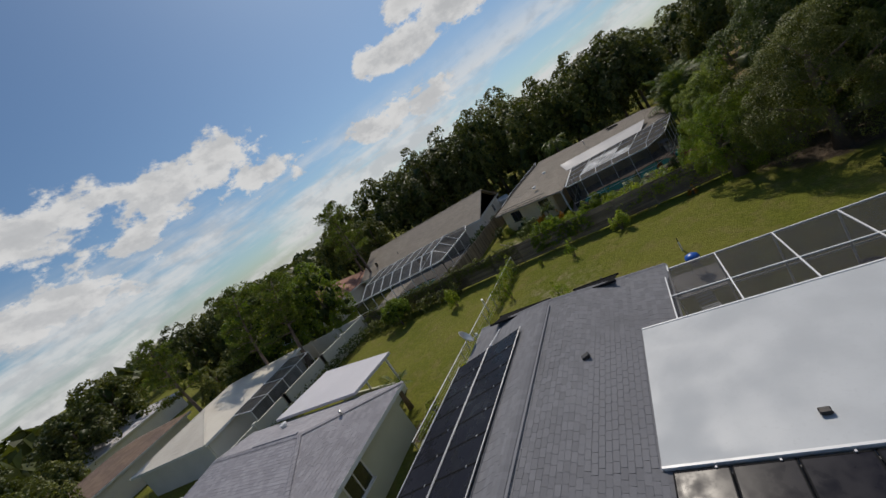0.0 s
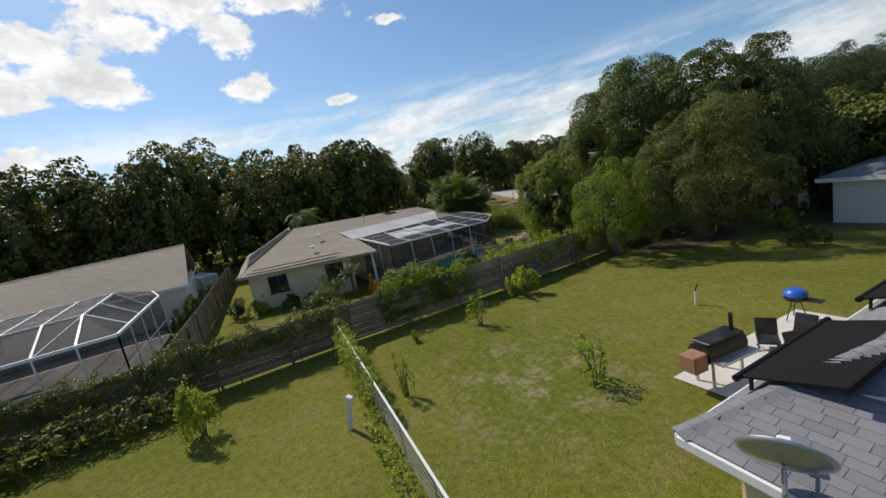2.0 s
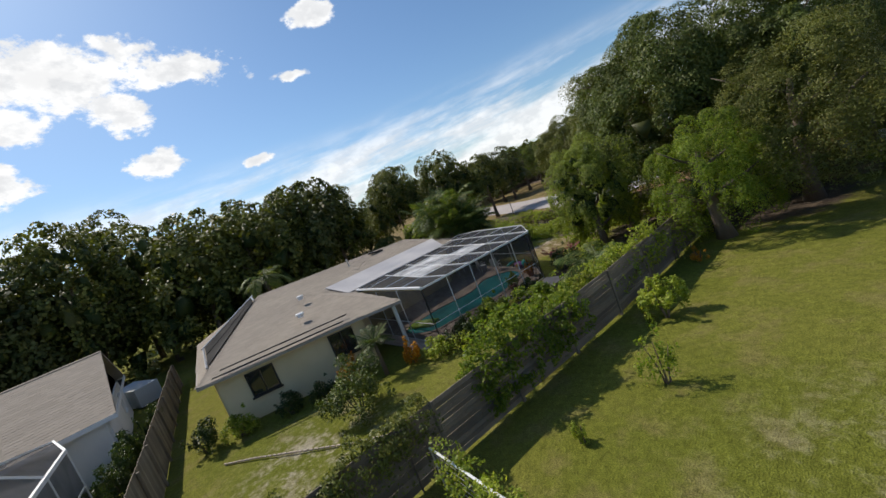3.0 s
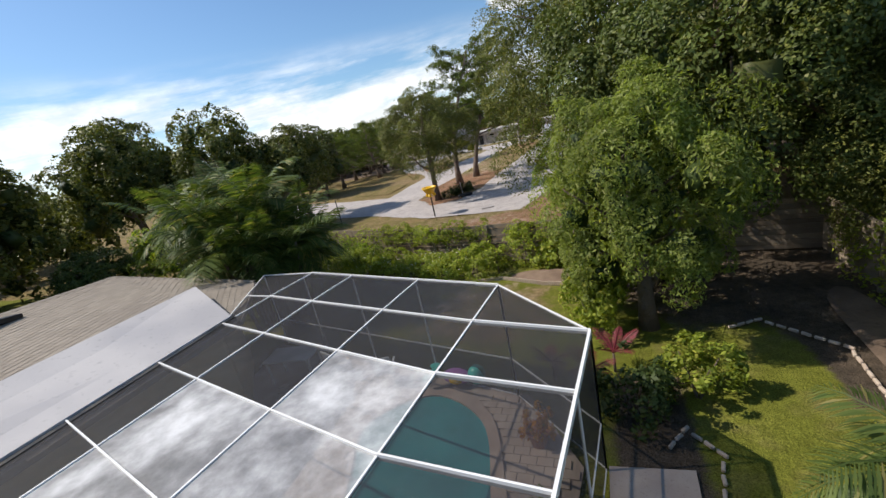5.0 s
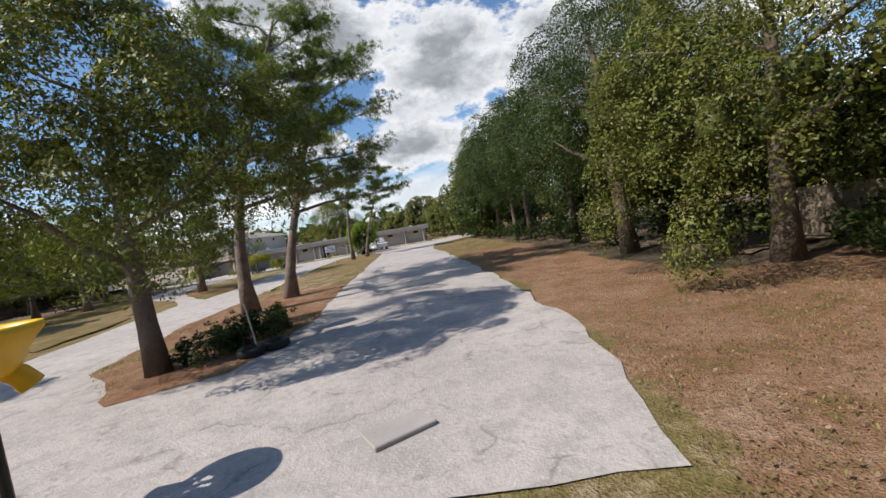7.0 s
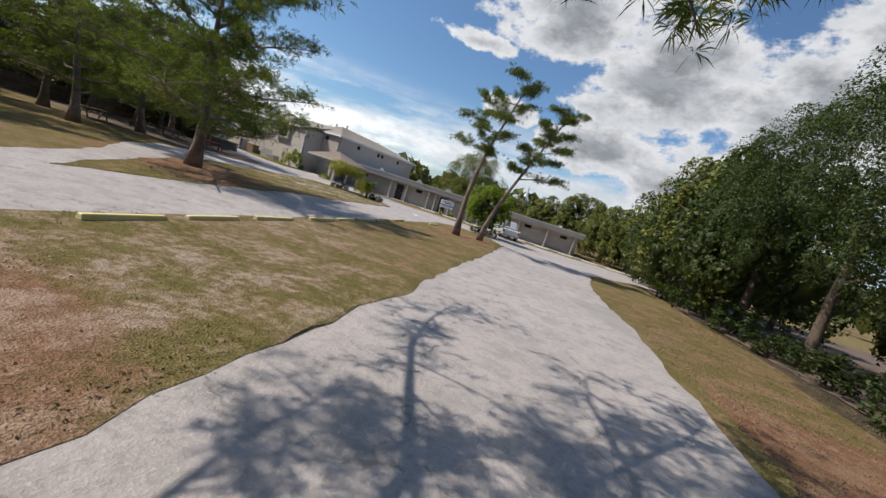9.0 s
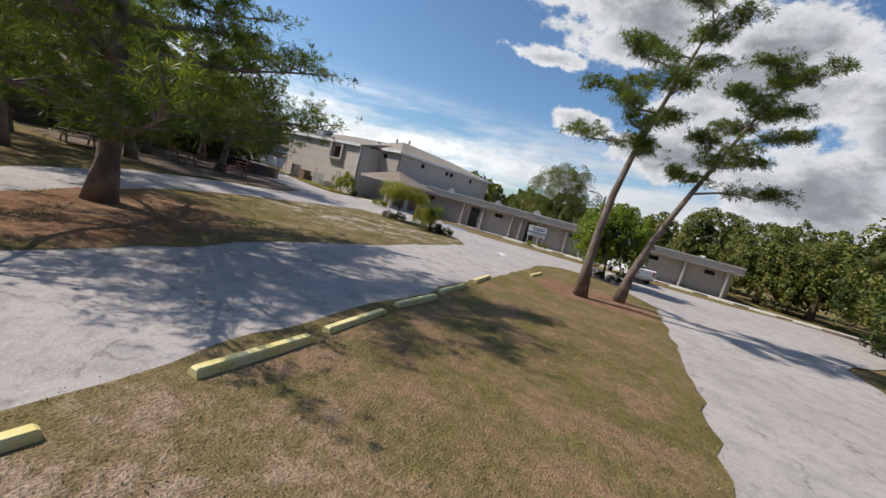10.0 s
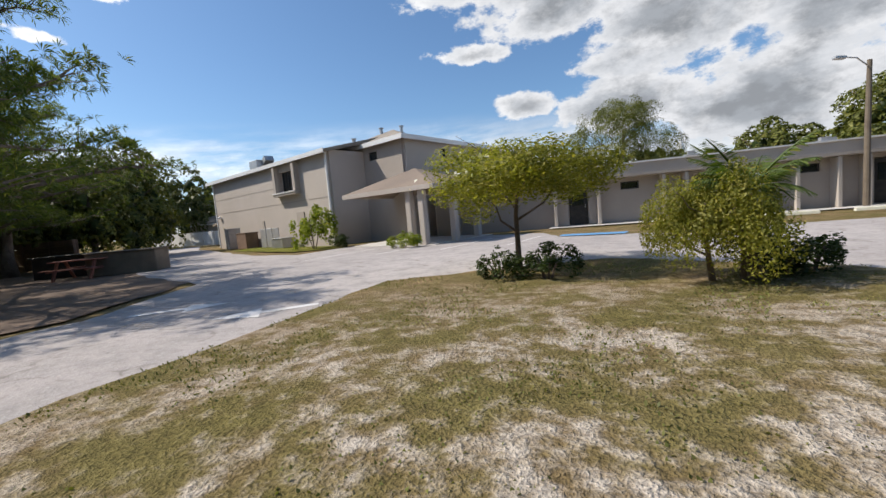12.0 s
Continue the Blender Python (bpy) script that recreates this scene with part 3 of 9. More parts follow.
gm.loops.foreach_set("vertex_index", quads.astype(np.int32).ravel())
gm.polygons.add(len(quads))
gm.polygons.foreach_set("loop_start", np.arange(0, quads.size, 4, dtype=np.int32))
gm.polygons.foreach_set("loop_total", np.full(len(quads), 4, np.int32))
gm.update(calc_edges=True)
gm.materials.append(TURF)


def blob(x, y, r, soft=1.5):
    return np.clip((r - np.hypot(GX - x, GY - y)) / soft, 0, 1)


def strip(poly, soft=0.0):
    return inside(GX, GY, poly).astype(float)


z_dry = np.maximum((GY > -19.2).astype(float), blob(2.2, -24.0, 3.6, 2.4) * 0.75)
z_straw = np.maximum.reduce([blob(-7.4, 4.0, 6.5, 4), blob(-7.2, 8.5, 5.0, 3), blob(-7.4, -3.0, 4.5, 3), blob(-19.5, 25.5, 6.0, 4), blob(-6.0, 38.0, 4.0, 3), blob(-17.0, 24.0, 4.0, 3), strip([(-10, 12), (-4.4, 12), (-4, 36), (-10, 36)]) * 0.42, strip([(-6.5, -17.4), (12, -18), (12, -2), (4, 4), (3.2, 14), (2.0, -6), (0.9, -10.6), (-4, -11)]) * 0.62, strip([(2.9, 2), (10, 2), (10, 18), (3.2, 18)]) * 0.75, strip([(3, 18), (10, 18), (10, 34), (3, 34)]) * 0.45])
z_sand = np.maximum.reduce([blob(-19.0, 38.5, 6.5, 4.5) * 0.95, blob(-20.5, 36.0, 4.5, 4) * 0.55, blob(-16.0, 41.0, 4.0, 3) * 0.8, blob(-16.5, 33.0, 5.0, 4) * 0.2, blob(-6.5, 14.0, 6.0, 5) * 0.45, blob(-8.5, 20.0, 4.0, 4) * 0.4, blob(19.5, -39.0, 4.0, 3.5) * 0.25, blob(23.5, -44.5, 2.0, 2) * 0.4, blob(0.8, -23.2, 3.0, 2.5) * 0.7, blob(6.0, -44.0, 3.5, 3) * 0.6, blob(-1.5, -13.0, 6, 5) * 0.35])
z_soil = np.maximum.reduce([blob(9.0, -22.0, 4.5, 2.5), blob(13.5, -22.0, 5.5, 3) * 0.8, blob(28.3, -45.2, 1.6, 1.0), strip([(7, -3), (16, -3), (16, 60), (8.5, 60), (9.2, 30)]), strip([(10.3, -33), (11.6, -33), (11.6, -20), (9.8, -20)]), strip([(-70, 30), (-38, 33), (-40, 47), (-70, 60)]) * 0.5, strip([(5.6, -34.5), (7.4, -34.5), (7.0, -27), (5.8, -27)]), blob(-13, -20, 5, 2), strip([(-14, -17.0), (-14, -19.6), (0.6, -21.6), (0.6, -19.4)])])
for nm, arr in (("dry", z_dry), ("straw", z_straw), ("sand", z_sand), ("soil", z_soil)):
    at = gm.attributes.new(nm, "FLOAT", "POINT")
    at.data.foreach_set("value", arr.astype(np.float32).ravel())
ground = tagged(new("ground", gm), "mown green lawn, dry olive turf and reddish pine litter", "ground", kind="structure")


def sheet(name, pts, z, mat, label, category, step=0.6, amp=0.12, seed=1):
    return tagged(new(name, flat_sheet(name, wavy(pts, step, amp, seed) if step else pts, z, mat)), label, category, kind="structure")


sheet("road", EAST_ROAD, 0.012, ROAD, "pale worn shell and asphalt drive looping past islands of turf", "road", 0.6, 0.14, 3)


def turf_island(name, pts, seed, label):
    """A turf island in the drive: a sheet of its own over the road, with the ground's kinds of turf."""
    o = wavy(pts, 0.6, 0.16, seed)
    bm = bmesh.new()
    xs = np.arange(min(q[0] for q in o), max(q[0] for q in o), 0.5)
    ys = np.arange(min(q[1] for q in o), max(q[1] for q in o), 0.5)
    f = bm.faces.new([bm.verts.new((x, y, 0.0)) for x, y in o])
    for axis, vals in ((0, xs), (1, ys)):
        for v in vals[1:]:
            no = (1, 0, 0) if axis == 0 else (0, 1, 0)
            co = (v, 0, 0) if axis == 0 else (0, v, 0)
            bmesh.ops.bisect_plane(bm, geom=bm.verts[:] + bm.edges[:] + bm.faces[:], plane_co=co, plane_no=no)
    bm.normal_update()
    for f in bm.faces:
        if f.normal.z < 0:
            f.normal_flip()
    for v in bm.verts:
        inner = 0.02 if not v.is_boundary else 0.0
        v.co.z = 0.02 + inner + (0.02 * math.sin(v.co.x * 1.7) * math.sin(v.co.y * 1.3) if inner else 0)
    me = bm_mesh(name, bm, TURF)
    co = np.array([v.co[:] for v in me.vertices])
    X, Y = co[:, 0], co[:, 1]
    ix, iy = np.clip(np.searchsorted(gx, X), 0, nxg - 1), np.clip(np.searchsorted(gy, Y), 0, nyg - 1)
    for nm, arr in (("dry", z_dry), ("straw", z_straw), ("sand", z_sand), ("soil", z_soil)):
        at = me.attributes.new(nm, "FLOAT", "POINT")
        at.data.foreach_set("value", arr[iy, ix].astype(np.float32))
    return tagged(new(name, me), label, "turf island", kind="structure")


turf_island("turf_island", ISLAND_TREES, 5, "dry turf island with pine litter between two drives")
turf_island("turf_island", ISLAND_PALMS, 7, "sandy turf island with bare patches beside the drive")
turf_island("turf_island", WEST_VERGE, 9, "dry turf between two drives")

# ---- vegetation ----
CROWNS = {}


def leaf_cloud(centres, normals, size, rnd, slim=0.5, droop=0.0, stray=0.55):
    """Leaf blades at the given places: rhombs folded along the middle, each an island of its own."""
    n = len(centres)
    nrm = normals + rnd.normal(0, stray, (n, 3))
    nrm /= np.linalg.norm(nrm, axis=1, keepdims=True) + 1e-9
    t = rnd.normal(0, 1, (n, 3))
    t[:, 2] -= droop
    t -= nrm * (t * nrm).sum(1, keepdims=True)
    t /= np.linalg.norm(t, axis=1, keepdims=True) + 1e-9
    w = np.cross(nrm, t)
    s = size * rnd.uniform(0.65, 1.35, (n, 1))
    fold = nrm * s * 0.12
    a, c = centres - t * s * 0.5, centres + t * s * 0.55
    l, r = centres + w * s * slim * 0.5 - fold, centres - w * s * slim * 0.5 - fold
    return np.stack([a, r, c, l], 1).reshape(-1, 3)


def quads_mesh(name, v, mat):
    me = bpy.data.meshes.new(name)
    n = len(v) // 4
    me.vertices.add(4 * n)
    me.vertices.foreach_set("co", v.astype(np.float32).ravel())
    me.loops.add(4 * n)
    me.loops.foreach_set("vertex_index", np.arange(4 * n, dtype=np.int32))
    me.polygons.add(n)
    me.polygons.foreach_set("loop_start", np.arange(0, 4 * n, 4, dtype=np.int32))
    me.polygons.foreach_set("loop_total", np.full(n, 4, np.int32))
    me.update(calc_edges=True)
    me.materials.append(mat)
    return me


def crown_points(seed, n, lobes, flat=0.75, spread=1.0, low=-0.35, tall=1.0, lobes_out=None):
    """Points and outward directions over a crown of unit radius built from uneven lobes, with gaps."""
    rnd = np.random.default_rng(seed)
    d = rnd.normal(0, 1, (lobes, 3))
    d[:, 2] = np.abs(d[:, 2]) * 0.9 + low
    d /= np.linalg.norm(d, axis=1, keepdims=True)
    c = d * rnd.uniform(0.3, 1.0, (lobes, 1)) * [spread, spread, flat * tall]
    r = 0.15 + 0.27 * rnd.uniform(0, 1, lobes) ** 1.3
    if lobes_out is not None:
        lobes_out += [(a, v) for a, v in zip(c, r)]
    pick = rnd.choice(lobes, n, p=r ** 2 / (r ** 2).sum())
    o = rnd.normal(0, 1, (n, 3))
    o /= np.linalg.norm(o, axis=1, keepdims=True)
    out = d[pick]
    o = o + out * 0.5
    o[:, 2] += 0.25
    o /= np.linalg.norm(o, axis=1, keepdims=True)
    rad = r[pick][:, None] * (rnd.uniform(0, 1, (n, 1)) ** 0.35)
    q = c[pick] + o * rad * [1, 1, 0.8]
    return q, o, rnd


def clump_points(seed, n, lobes, subs, flat=0.8, low=-0.45, tall=1.0, lobes_out=None):
    """Points and outward directions over a dense crown: rounded lobes round a dome, each heaped with smaller clumps."""
    rnd = np.random.default_rng(seed + 900)
    k = np.arange(lobes)
    zc = 1 - (1 - low) * (k + rnd.uniform(0.2, 0.8, lobes)) / lobes
    az = 2.39996 * k + rnd.uniform(-0.5, 0.5, lobes)
    hor = np.sqrt(np.clip(1 - zc ** 2, 0.02, 1))
    d = np.stack([np.cos(az) * hor, np.sin(az) * hor, zc], 1)
    reach_ = rnd.uniform(0.50, 0.80, (lobes, 1))
    c = d * reach_ * [1, 1, flat * tall]
    r = rnd.uniform(0.20, 0.36, lobes) * (34 / lobes) ** 0.25
    inner_c, inner_r = np.array([[0, 0, 0.0], [0.25, 0.1, 0.1], [-0.2, 0.2, 0.0], [0.0, -0.28, 0.05]]) * [1, 1, tall], np.full(4, 0.42)
    if lobes_out is not None:
        lobes_out += [(a, v) for a, v in zip(np.concatenate([c, inner_c]), np.concatenate([r, inner_r]))]
    so = rnd.normal(0, 1, (lobes, subs, 3)) + d[:, None] * 0.9 + [0, 0, 0.35]
    so /= np.linalg.norm(so, axis=2, keepdims=True)
    sc = c[:, None] + so * (r[:, None, None] * 0.7)
    sr = r[:, None] * rnd.uniform(0.36, 0.60, (lobes, subs))
    li = rnd.choice(lobes, n, p=r ** 2 / (r ** 2).sum())
    si = rnd.integers(0, subs, n)
    o = rnd.normal(0, 1, (n, 3)) + so[li, si] * 0.9 + [0, 0, 0.6]
    o /= np.linalg.norm(o, axis=1, keepdims=True)
    q = sc[li, si] + o * sr[li, si][:, None] * rnd.uniform(0.82, 1.06, (n, 1)) * [1, 1, 0.8]
    o = o + [0, 0, 0.3]
    return q, o / np.linalg.norm(o, axis=1, keepdims=True), rnd


KINDS = {  # leaves, lobes, leaf size, material, slimness, flatness, clumps on a lobe (0: an airy crown)
    "oak": (13000, 36, 0.056, LEAF_OAK, 0.6, 0.8, 9), "mango": (9500, 30, 0.064, LEAF_MANGO, 0.5, 0.85, 9), "bright": (9500, 34, 0.070, LEAF_BRIGHT, 0.5, 0.85, 8), "dark": (8000, 36, 0.066, LEAF_DARK, 0.55, 0.8, 9),
    # near_shade: leaf colour darkened to stand for the shade among overhanging oaks
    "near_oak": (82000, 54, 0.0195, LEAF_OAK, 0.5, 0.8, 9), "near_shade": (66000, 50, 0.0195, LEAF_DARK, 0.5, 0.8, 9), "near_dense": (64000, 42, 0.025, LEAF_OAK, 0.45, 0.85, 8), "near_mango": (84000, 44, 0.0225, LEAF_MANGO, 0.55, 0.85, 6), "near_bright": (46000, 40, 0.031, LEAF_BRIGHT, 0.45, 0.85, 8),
    "far": (6000, 28, 0.072, LEAF_OAK, 0.7, 0.8, 8), "fardark": (6000, 30, 0.072, LEAF_WOOD, 0.7, 0.8, 8), "spray": (42000, 44, 0.043, LEAF_SPRAY, 0.36, 1.0, 9), "myrtle": (24000, 64, 0.046, LEAF_YELLOW, 0.5, 0.55, 0),
    "shrub": (1700, 24, 0.155, LEAF_HEDGE, 0.5, 0.8, 0), "shrubdark": (1500, 24, 0.15, LEAF_DARK, 0.55, 0.75, 0), "shrubbright": (1800, 24, 0.15, LEAF_BRIGHT, 0.5, 0.8, 0), "orange": (700, 14, 0.2, LEAF_ORANGE, 0.5, 0.8, 0), "citrus": (5200, 30, 0.085, LEAF_MANGO, 0.5, 0.8, 0), "sapling": (420, 16, 0.17, LEAF_BRIGHT, 0.45, 0.9, 0)}


BALL = bmesh.new()
bmesh.ops.create_icosphere(BALL, subdivisions=1, radius=1.0)
BALL_V = np.array([v.co[:] for v in BALL.verts])
BALL_F = np.array([[v.index for v in f.verts] for f in BALL.faces])
BALL.free()


def crown_mesh(kind, seed, tall=1.0):
    """A shared crown, one unit in radius and from -tall to tall in height: leaves in uneven lobes,
    and inside lobes ragged balls, coloured dark for the shade deep in the foliage, that the light does not pass."""
    key = (kind, seed, tall)
    if key not in CROWNS:
        n, lobes, size, mat, slim, flat, subs = KINDS[kind]
        heap_ = []
        if subs:
            q, o, rnd = clump_points(seed, n, lobes, subs, flat, tall=tall, lobes_out=heap_)
        else:
            q, o, rnd = crown_points(seed, n, lobes, flat, tall=tall, lobes_out=heap_)
        lo, hi = np.percentile(q[:, 2], 0.5), np.percentile(q[:, 2], 99.6)
        wide = np.percentile(np.hypot(q[:, 0], q[:, 1]), 97)
        fit_ = lambda p: np.stack([p[:, 0] / wide, p[:, 1] / wide, ((p[:, 2] - lo) / (hi - lo) * 2 - 1) * tall], 1)
        leaves = leaf_cloud(fit_(q), o, size, rnd, slim, 1.2 if kind == "spray" else 0.1, 0.42 if subs else 0.55)
        verts, quads_ = [leaves], np.arange(len(leaves)).reshape(-1, 4)
        tris, base = [], len(leaves)
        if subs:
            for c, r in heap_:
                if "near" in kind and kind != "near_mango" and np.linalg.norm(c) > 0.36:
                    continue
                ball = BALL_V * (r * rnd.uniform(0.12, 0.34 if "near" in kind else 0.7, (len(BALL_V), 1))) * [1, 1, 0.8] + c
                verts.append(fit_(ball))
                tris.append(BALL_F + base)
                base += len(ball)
        v = np.concatenate(verts)
        me = bpy.data.meshes.new("crown")
        tri = np.concatenate(tris) if tris else np.zeros((0, 3), int)
        me.vertices.add(len(v))
        me.vertices.foreach_set("co", v.astype(np.float32).ravel())
        me.loops.add(quads_.size + tri.size)
        me.loops.foreach_set("vertex_index", np.concatenate([quads_.ravel(), tri.ravel()]).astype(np.int32))
        me.polygons.add(len(quads_) + len(tri))
        me.polygons.foreach_set("loop_start", np.concatenate([np.arange(0, quads_.size, 4), quads_.size + np.arange(0, tri.size, 3)]).astype(np.int32))
        me.polygons.foreach_set("loop_total", np.concatenate([np.full(len(quads_), 4), np.full(len(tri), 3)]).astype(np.int32))
        me.update(calc_edges=True)
        me.materials.append(mat)
        # second slot: darker leaf colour that paints the crown's inner shade onto the balls
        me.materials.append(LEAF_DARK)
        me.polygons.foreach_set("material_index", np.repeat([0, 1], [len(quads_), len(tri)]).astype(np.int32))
        CROWNS[key] = me
    return CROWNS[key]


def limbs(bm, base, height, r0, rnd, lean=(0, 0), forks=5, reach=1.0, start=0.35):
    """A tapered trunk that bends a little, with limbs that rise out of it."""
    pts, rad = [], []
    for k in range(7):
        t = k / 6
        pts.append(Vector((base[0] + lean[0] * t + 0.06 * height * math.sin(t * 3 + rnd.random()) * t * 0.5, base[1] + lean[1] * t + rnd.uniform(-0.02, 0.02) * height * t, base[2] + height * t)))
        rad.append(r0 * (1.25 if k == 0 else 1.0) * (1 - 0.72 * t))
    add_tube(bm, pts, rad, 10)
    tips = []
    for k in range(forks):
        t = start + (0.95 - start) * (k + rnd.random() * 0.6) / forks
        i = min(5, int(t * 6))
        o = pts[i].lerp(pts[i + 1], t * 6 - i)
        a = 2.4 * k + rnd.random() * 0.9
        ln = reach * rnd.uniform(0.6, 1.0)
        q1 = o + Vector((math.cos(a) * ln * 0.45, math.sin(a) * ln * 0.45, ln * 0.25))
        q2 = o + Vector((math.cos(a + 0.25) * ln * 0.8, math.sin(a + 0.25) * ln * 0.8, ln * rnd.uniform(0.35, 0.6)))
        q3 = q2 + Vector((math.cos(a) * ln * 0.3, math.sin(a) * ln * 0.3, ln * rnd.uniform(0.05, 0.3)))
        rr = r0 * (1 - 0.7 * t) * 0.55
        add_tube(bm, [o, q1, q2, q3], [rr, rr * 0.75, rr * 0.5, rr * 0.2], 6)
        tips.append((o, q1, q2, q3))
    return pts, tips


def tree(x, y, height, radius, kind="oak", seed=1, label="", category="tree", trunk=0.3, squash=1.0, group="", crown_low=None, name="tree"):
    """A broadleaf: trunk with limbs, and a crown of single leaves in uneven lobes."""
    rnd = random.Random(seed * 7 + 3)
    root = thing(name, x, y, 0, rnd.uniform(0, 360), label or "broad dark green leafy tree with a short grey trunk", category, group)
    bm = bmesh.new()
    crown_h = height * 0.6 if crown_low is None else (height + crown_low) / 2
    limbs(bm, (0, 0, -0.1), crown_h + 0.2 * height, trunk, rnd, (rnd.uniform(-0.4, 0.4), rnd.uniform(-0.4, 0.4)), 6, radius * 0.7)
    part("trunk", bm, BARK, root, smooth=True)
    half = (height - crown_h) if crown_low is None else (height - crown_low) / 2
    tall = min((0.6, 0.8, 1.0, 1.25, 1.6), key=lambda v: abs(v - half / radius))
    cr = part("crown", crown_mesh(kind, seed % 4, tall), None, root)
    cr.location = (0, 0, crown_h)
    cr.scale = (radius, radius * squash, half / tall)
    return root


def pine_needles(spots, rnd, per=26, length=0.3, half=0.007):
    """Needle tufts: sprays of thin blades at the ends of twigs."""
    q, d = np.array([a[:] for a, c in spots]), np.array([c[:] for a, c in spots])
    n = len(q) * per
    q, d = np.repeat(q, per, 0), np.repeat(d, per, 0)
    v = rnd.normal(0, 1, (n, 3)) + d * 1.2
    v /= np.linalg.norm(v, axis=1, keepdims=True)
    s = length * rnd.uniform(0.65, 1.15, (n, 1))
    side = np.cross(v, rnd.normal(0, 1, (n, 3)))
    side /= np.linalg.norm(side, axis=1, keepdims=True) + 1e-9
    b0 = q + v * 0.02
    mid, tip = b0 + v * s * 0.55, b0 + v * s + np.array([0, 0, -0.05])
    return np.stack([b0, mid + side * half, tip, mid - side * half], 1).reshape(-1, 3)


def pine(x, y, height, lean=(0, 0), seed=1, spread=3.2, r0=0.2, tufts=900, first=0.35, limbs_n=11, label="", per=26, length=0.3, bias=(0, 0), half=0.007, group="", fluff=0.17):
    """A slash pine: plated leaning trunk, open crooked limbs, tufts of needles massed along the outer twigs."""
    rnd, nr = random.Random(seed), np.random.default_rng(seed)
    root = thing("pine", x, y, 0, 0, label or "tall pine with plated reddish bark and open needle tufts", "pine tree", group)
    bm = bmesh.new()
    pts, rad = [], []
    for k in range(9):
        t = k / 8
        pts.append(Vector((lean[0] * t ** 1.7 + 0.18 * math.sin(2.6 * t * 2 + seed), lean[1] * t ** 1.7 + 0.14 * math.sin(4.1 * t + seed), -0.1 + height * 0.96 * t)) - Vector((0.18 * math.sin(seed), 0.14 * math.sin(seed), 0)))
        rad.append(r0 * (1.7 if k == 0 else 1.12 if k == 1 else 1.0) * (1 - 0.86 * t ** 1.2))
    add_tube(bm, pts, rad, 12)
    part("trunk", bm, BARK_PINE, root, smooth=True)
    bm, ends = bmesh.new(), []
    for k in range(limbs_n):
        t = first + (0.99 - first) * (k + rnd.random() * 0.5) / limbs_n
        i = min(7, int(t * 8))
        o = pts[i].lerp(pts[i + 1], t * 8 - i)
        a = 2.4 * k + rnd.uniform(-0.5, 0.5)
        ln = spread * (1.2 - 0.75 * t) * rnd.uniform(0.7, 1.1)
        dx, dy = math.cos(a) * ln + bias[0] * (1 - t), math.sin(a) * ln + bias[1] * (1 - t)
        path = [o]
        for j in range(1, 6):
            u = j / 5
            path.append(o + Vector((dx * u + 0.22 * math.sin(5 * u + k), dy * u + 0.2 * math.cos(4 * u + k), ln * (0.08 + 0.34 * t) * u + 0.15 * math.sin(6 * u + k))))
        rr = max(0.025, r0 * 0.42 * (1.1 - 0.7 * t))
        add_tube(bm, path, [rr * (1 - 0.16 * j) for j in range(6)], 6)
        for j in range(2, 6):
            for s in range(5 if j > 3 else 3):
                b0 = path[j - 1].lerp(path[j], rnd.random())
                tw = b0 + Vector((rnd.uniform(-1, 1), rnd.uniform(-1, 1), rnd.uniform(-0.15, 0.55))) * max(0.45, ln * 0.24)
                add_tube(bm, [b0, b0.lerp(tw, 0.5) + Vector((0, 0, 0.04)), tw], [rr * 0.3, rr * 0.2, rr * 0.08], 4)
                ends.append((b0, tw))
    part("branchwork", bm, BARK_PINE, root)
    spots, per_end = [], max(1, round(tufts / len(ends)))
    for b0, tw in ends:
        for s in range(per_end):
            q = b0.lerp(tw, rnd.uniform(0.3, 1.1)) + Vector((rnd.gauss(0, 1), rnd.gauss(0, 1), rnd.gauss(0.3, 0.55))) * fluff
            spots.append((q, ((tw - b0).normalized() + Vector((0, 0, 0.7))).normalized()))
    part("foliage", quads_mesh("foliage", pine_needles(spots, nr, per, length, half), LEAF_PINE), None, root)
    return root


def frond(v_out, base, az, length, rise, rnd, sag=1.0, leaflets=20, width=0.16):
    """One feather frond: leaflets along a drooping stalk. Returns the stalk's points."""
    pts = []
    for k in range(9):
        t = k / 8
        h = rise * t - sag * t * t
        pts.append(np.array(base) + np.array([math.cos(az) * length * t * (1 - 0.12 * t), math.sin(az) * length * t * (1 - 0.12 * t), h]))
    side = np.array([-math.sin(az), math.cos(az), 0])
    for k in range(leaflets):
        t = 0.15 + 0.85 * k / leaflets
        f = t * 8
        i = min(7, int(f))
        q = pts[i] * (1 - f + i) + pts[i + 1] * (f - i)
        d = pts[i + 1] - pts[i]
        d = d / np.linalg.norm(d)
        ln = length * 0.33 * math.sin(math.pi * min(1, 0.12 + 0.86 * t)) ** 0.7
        for sgn in (1, -1):
            tip = q + side * sgn * ln * 0.8 + d * ln * 0.55 + np.array([0, 0, -ln * rnd.uniform(0.15, 0.5)])
            mid = (q + tip) / 2 + np.array([0, 0, 0.06 * ln])
            w = d * ln * width * 0.5
            v_out.append([q, mid + w, tip, mid - w])
    return pts


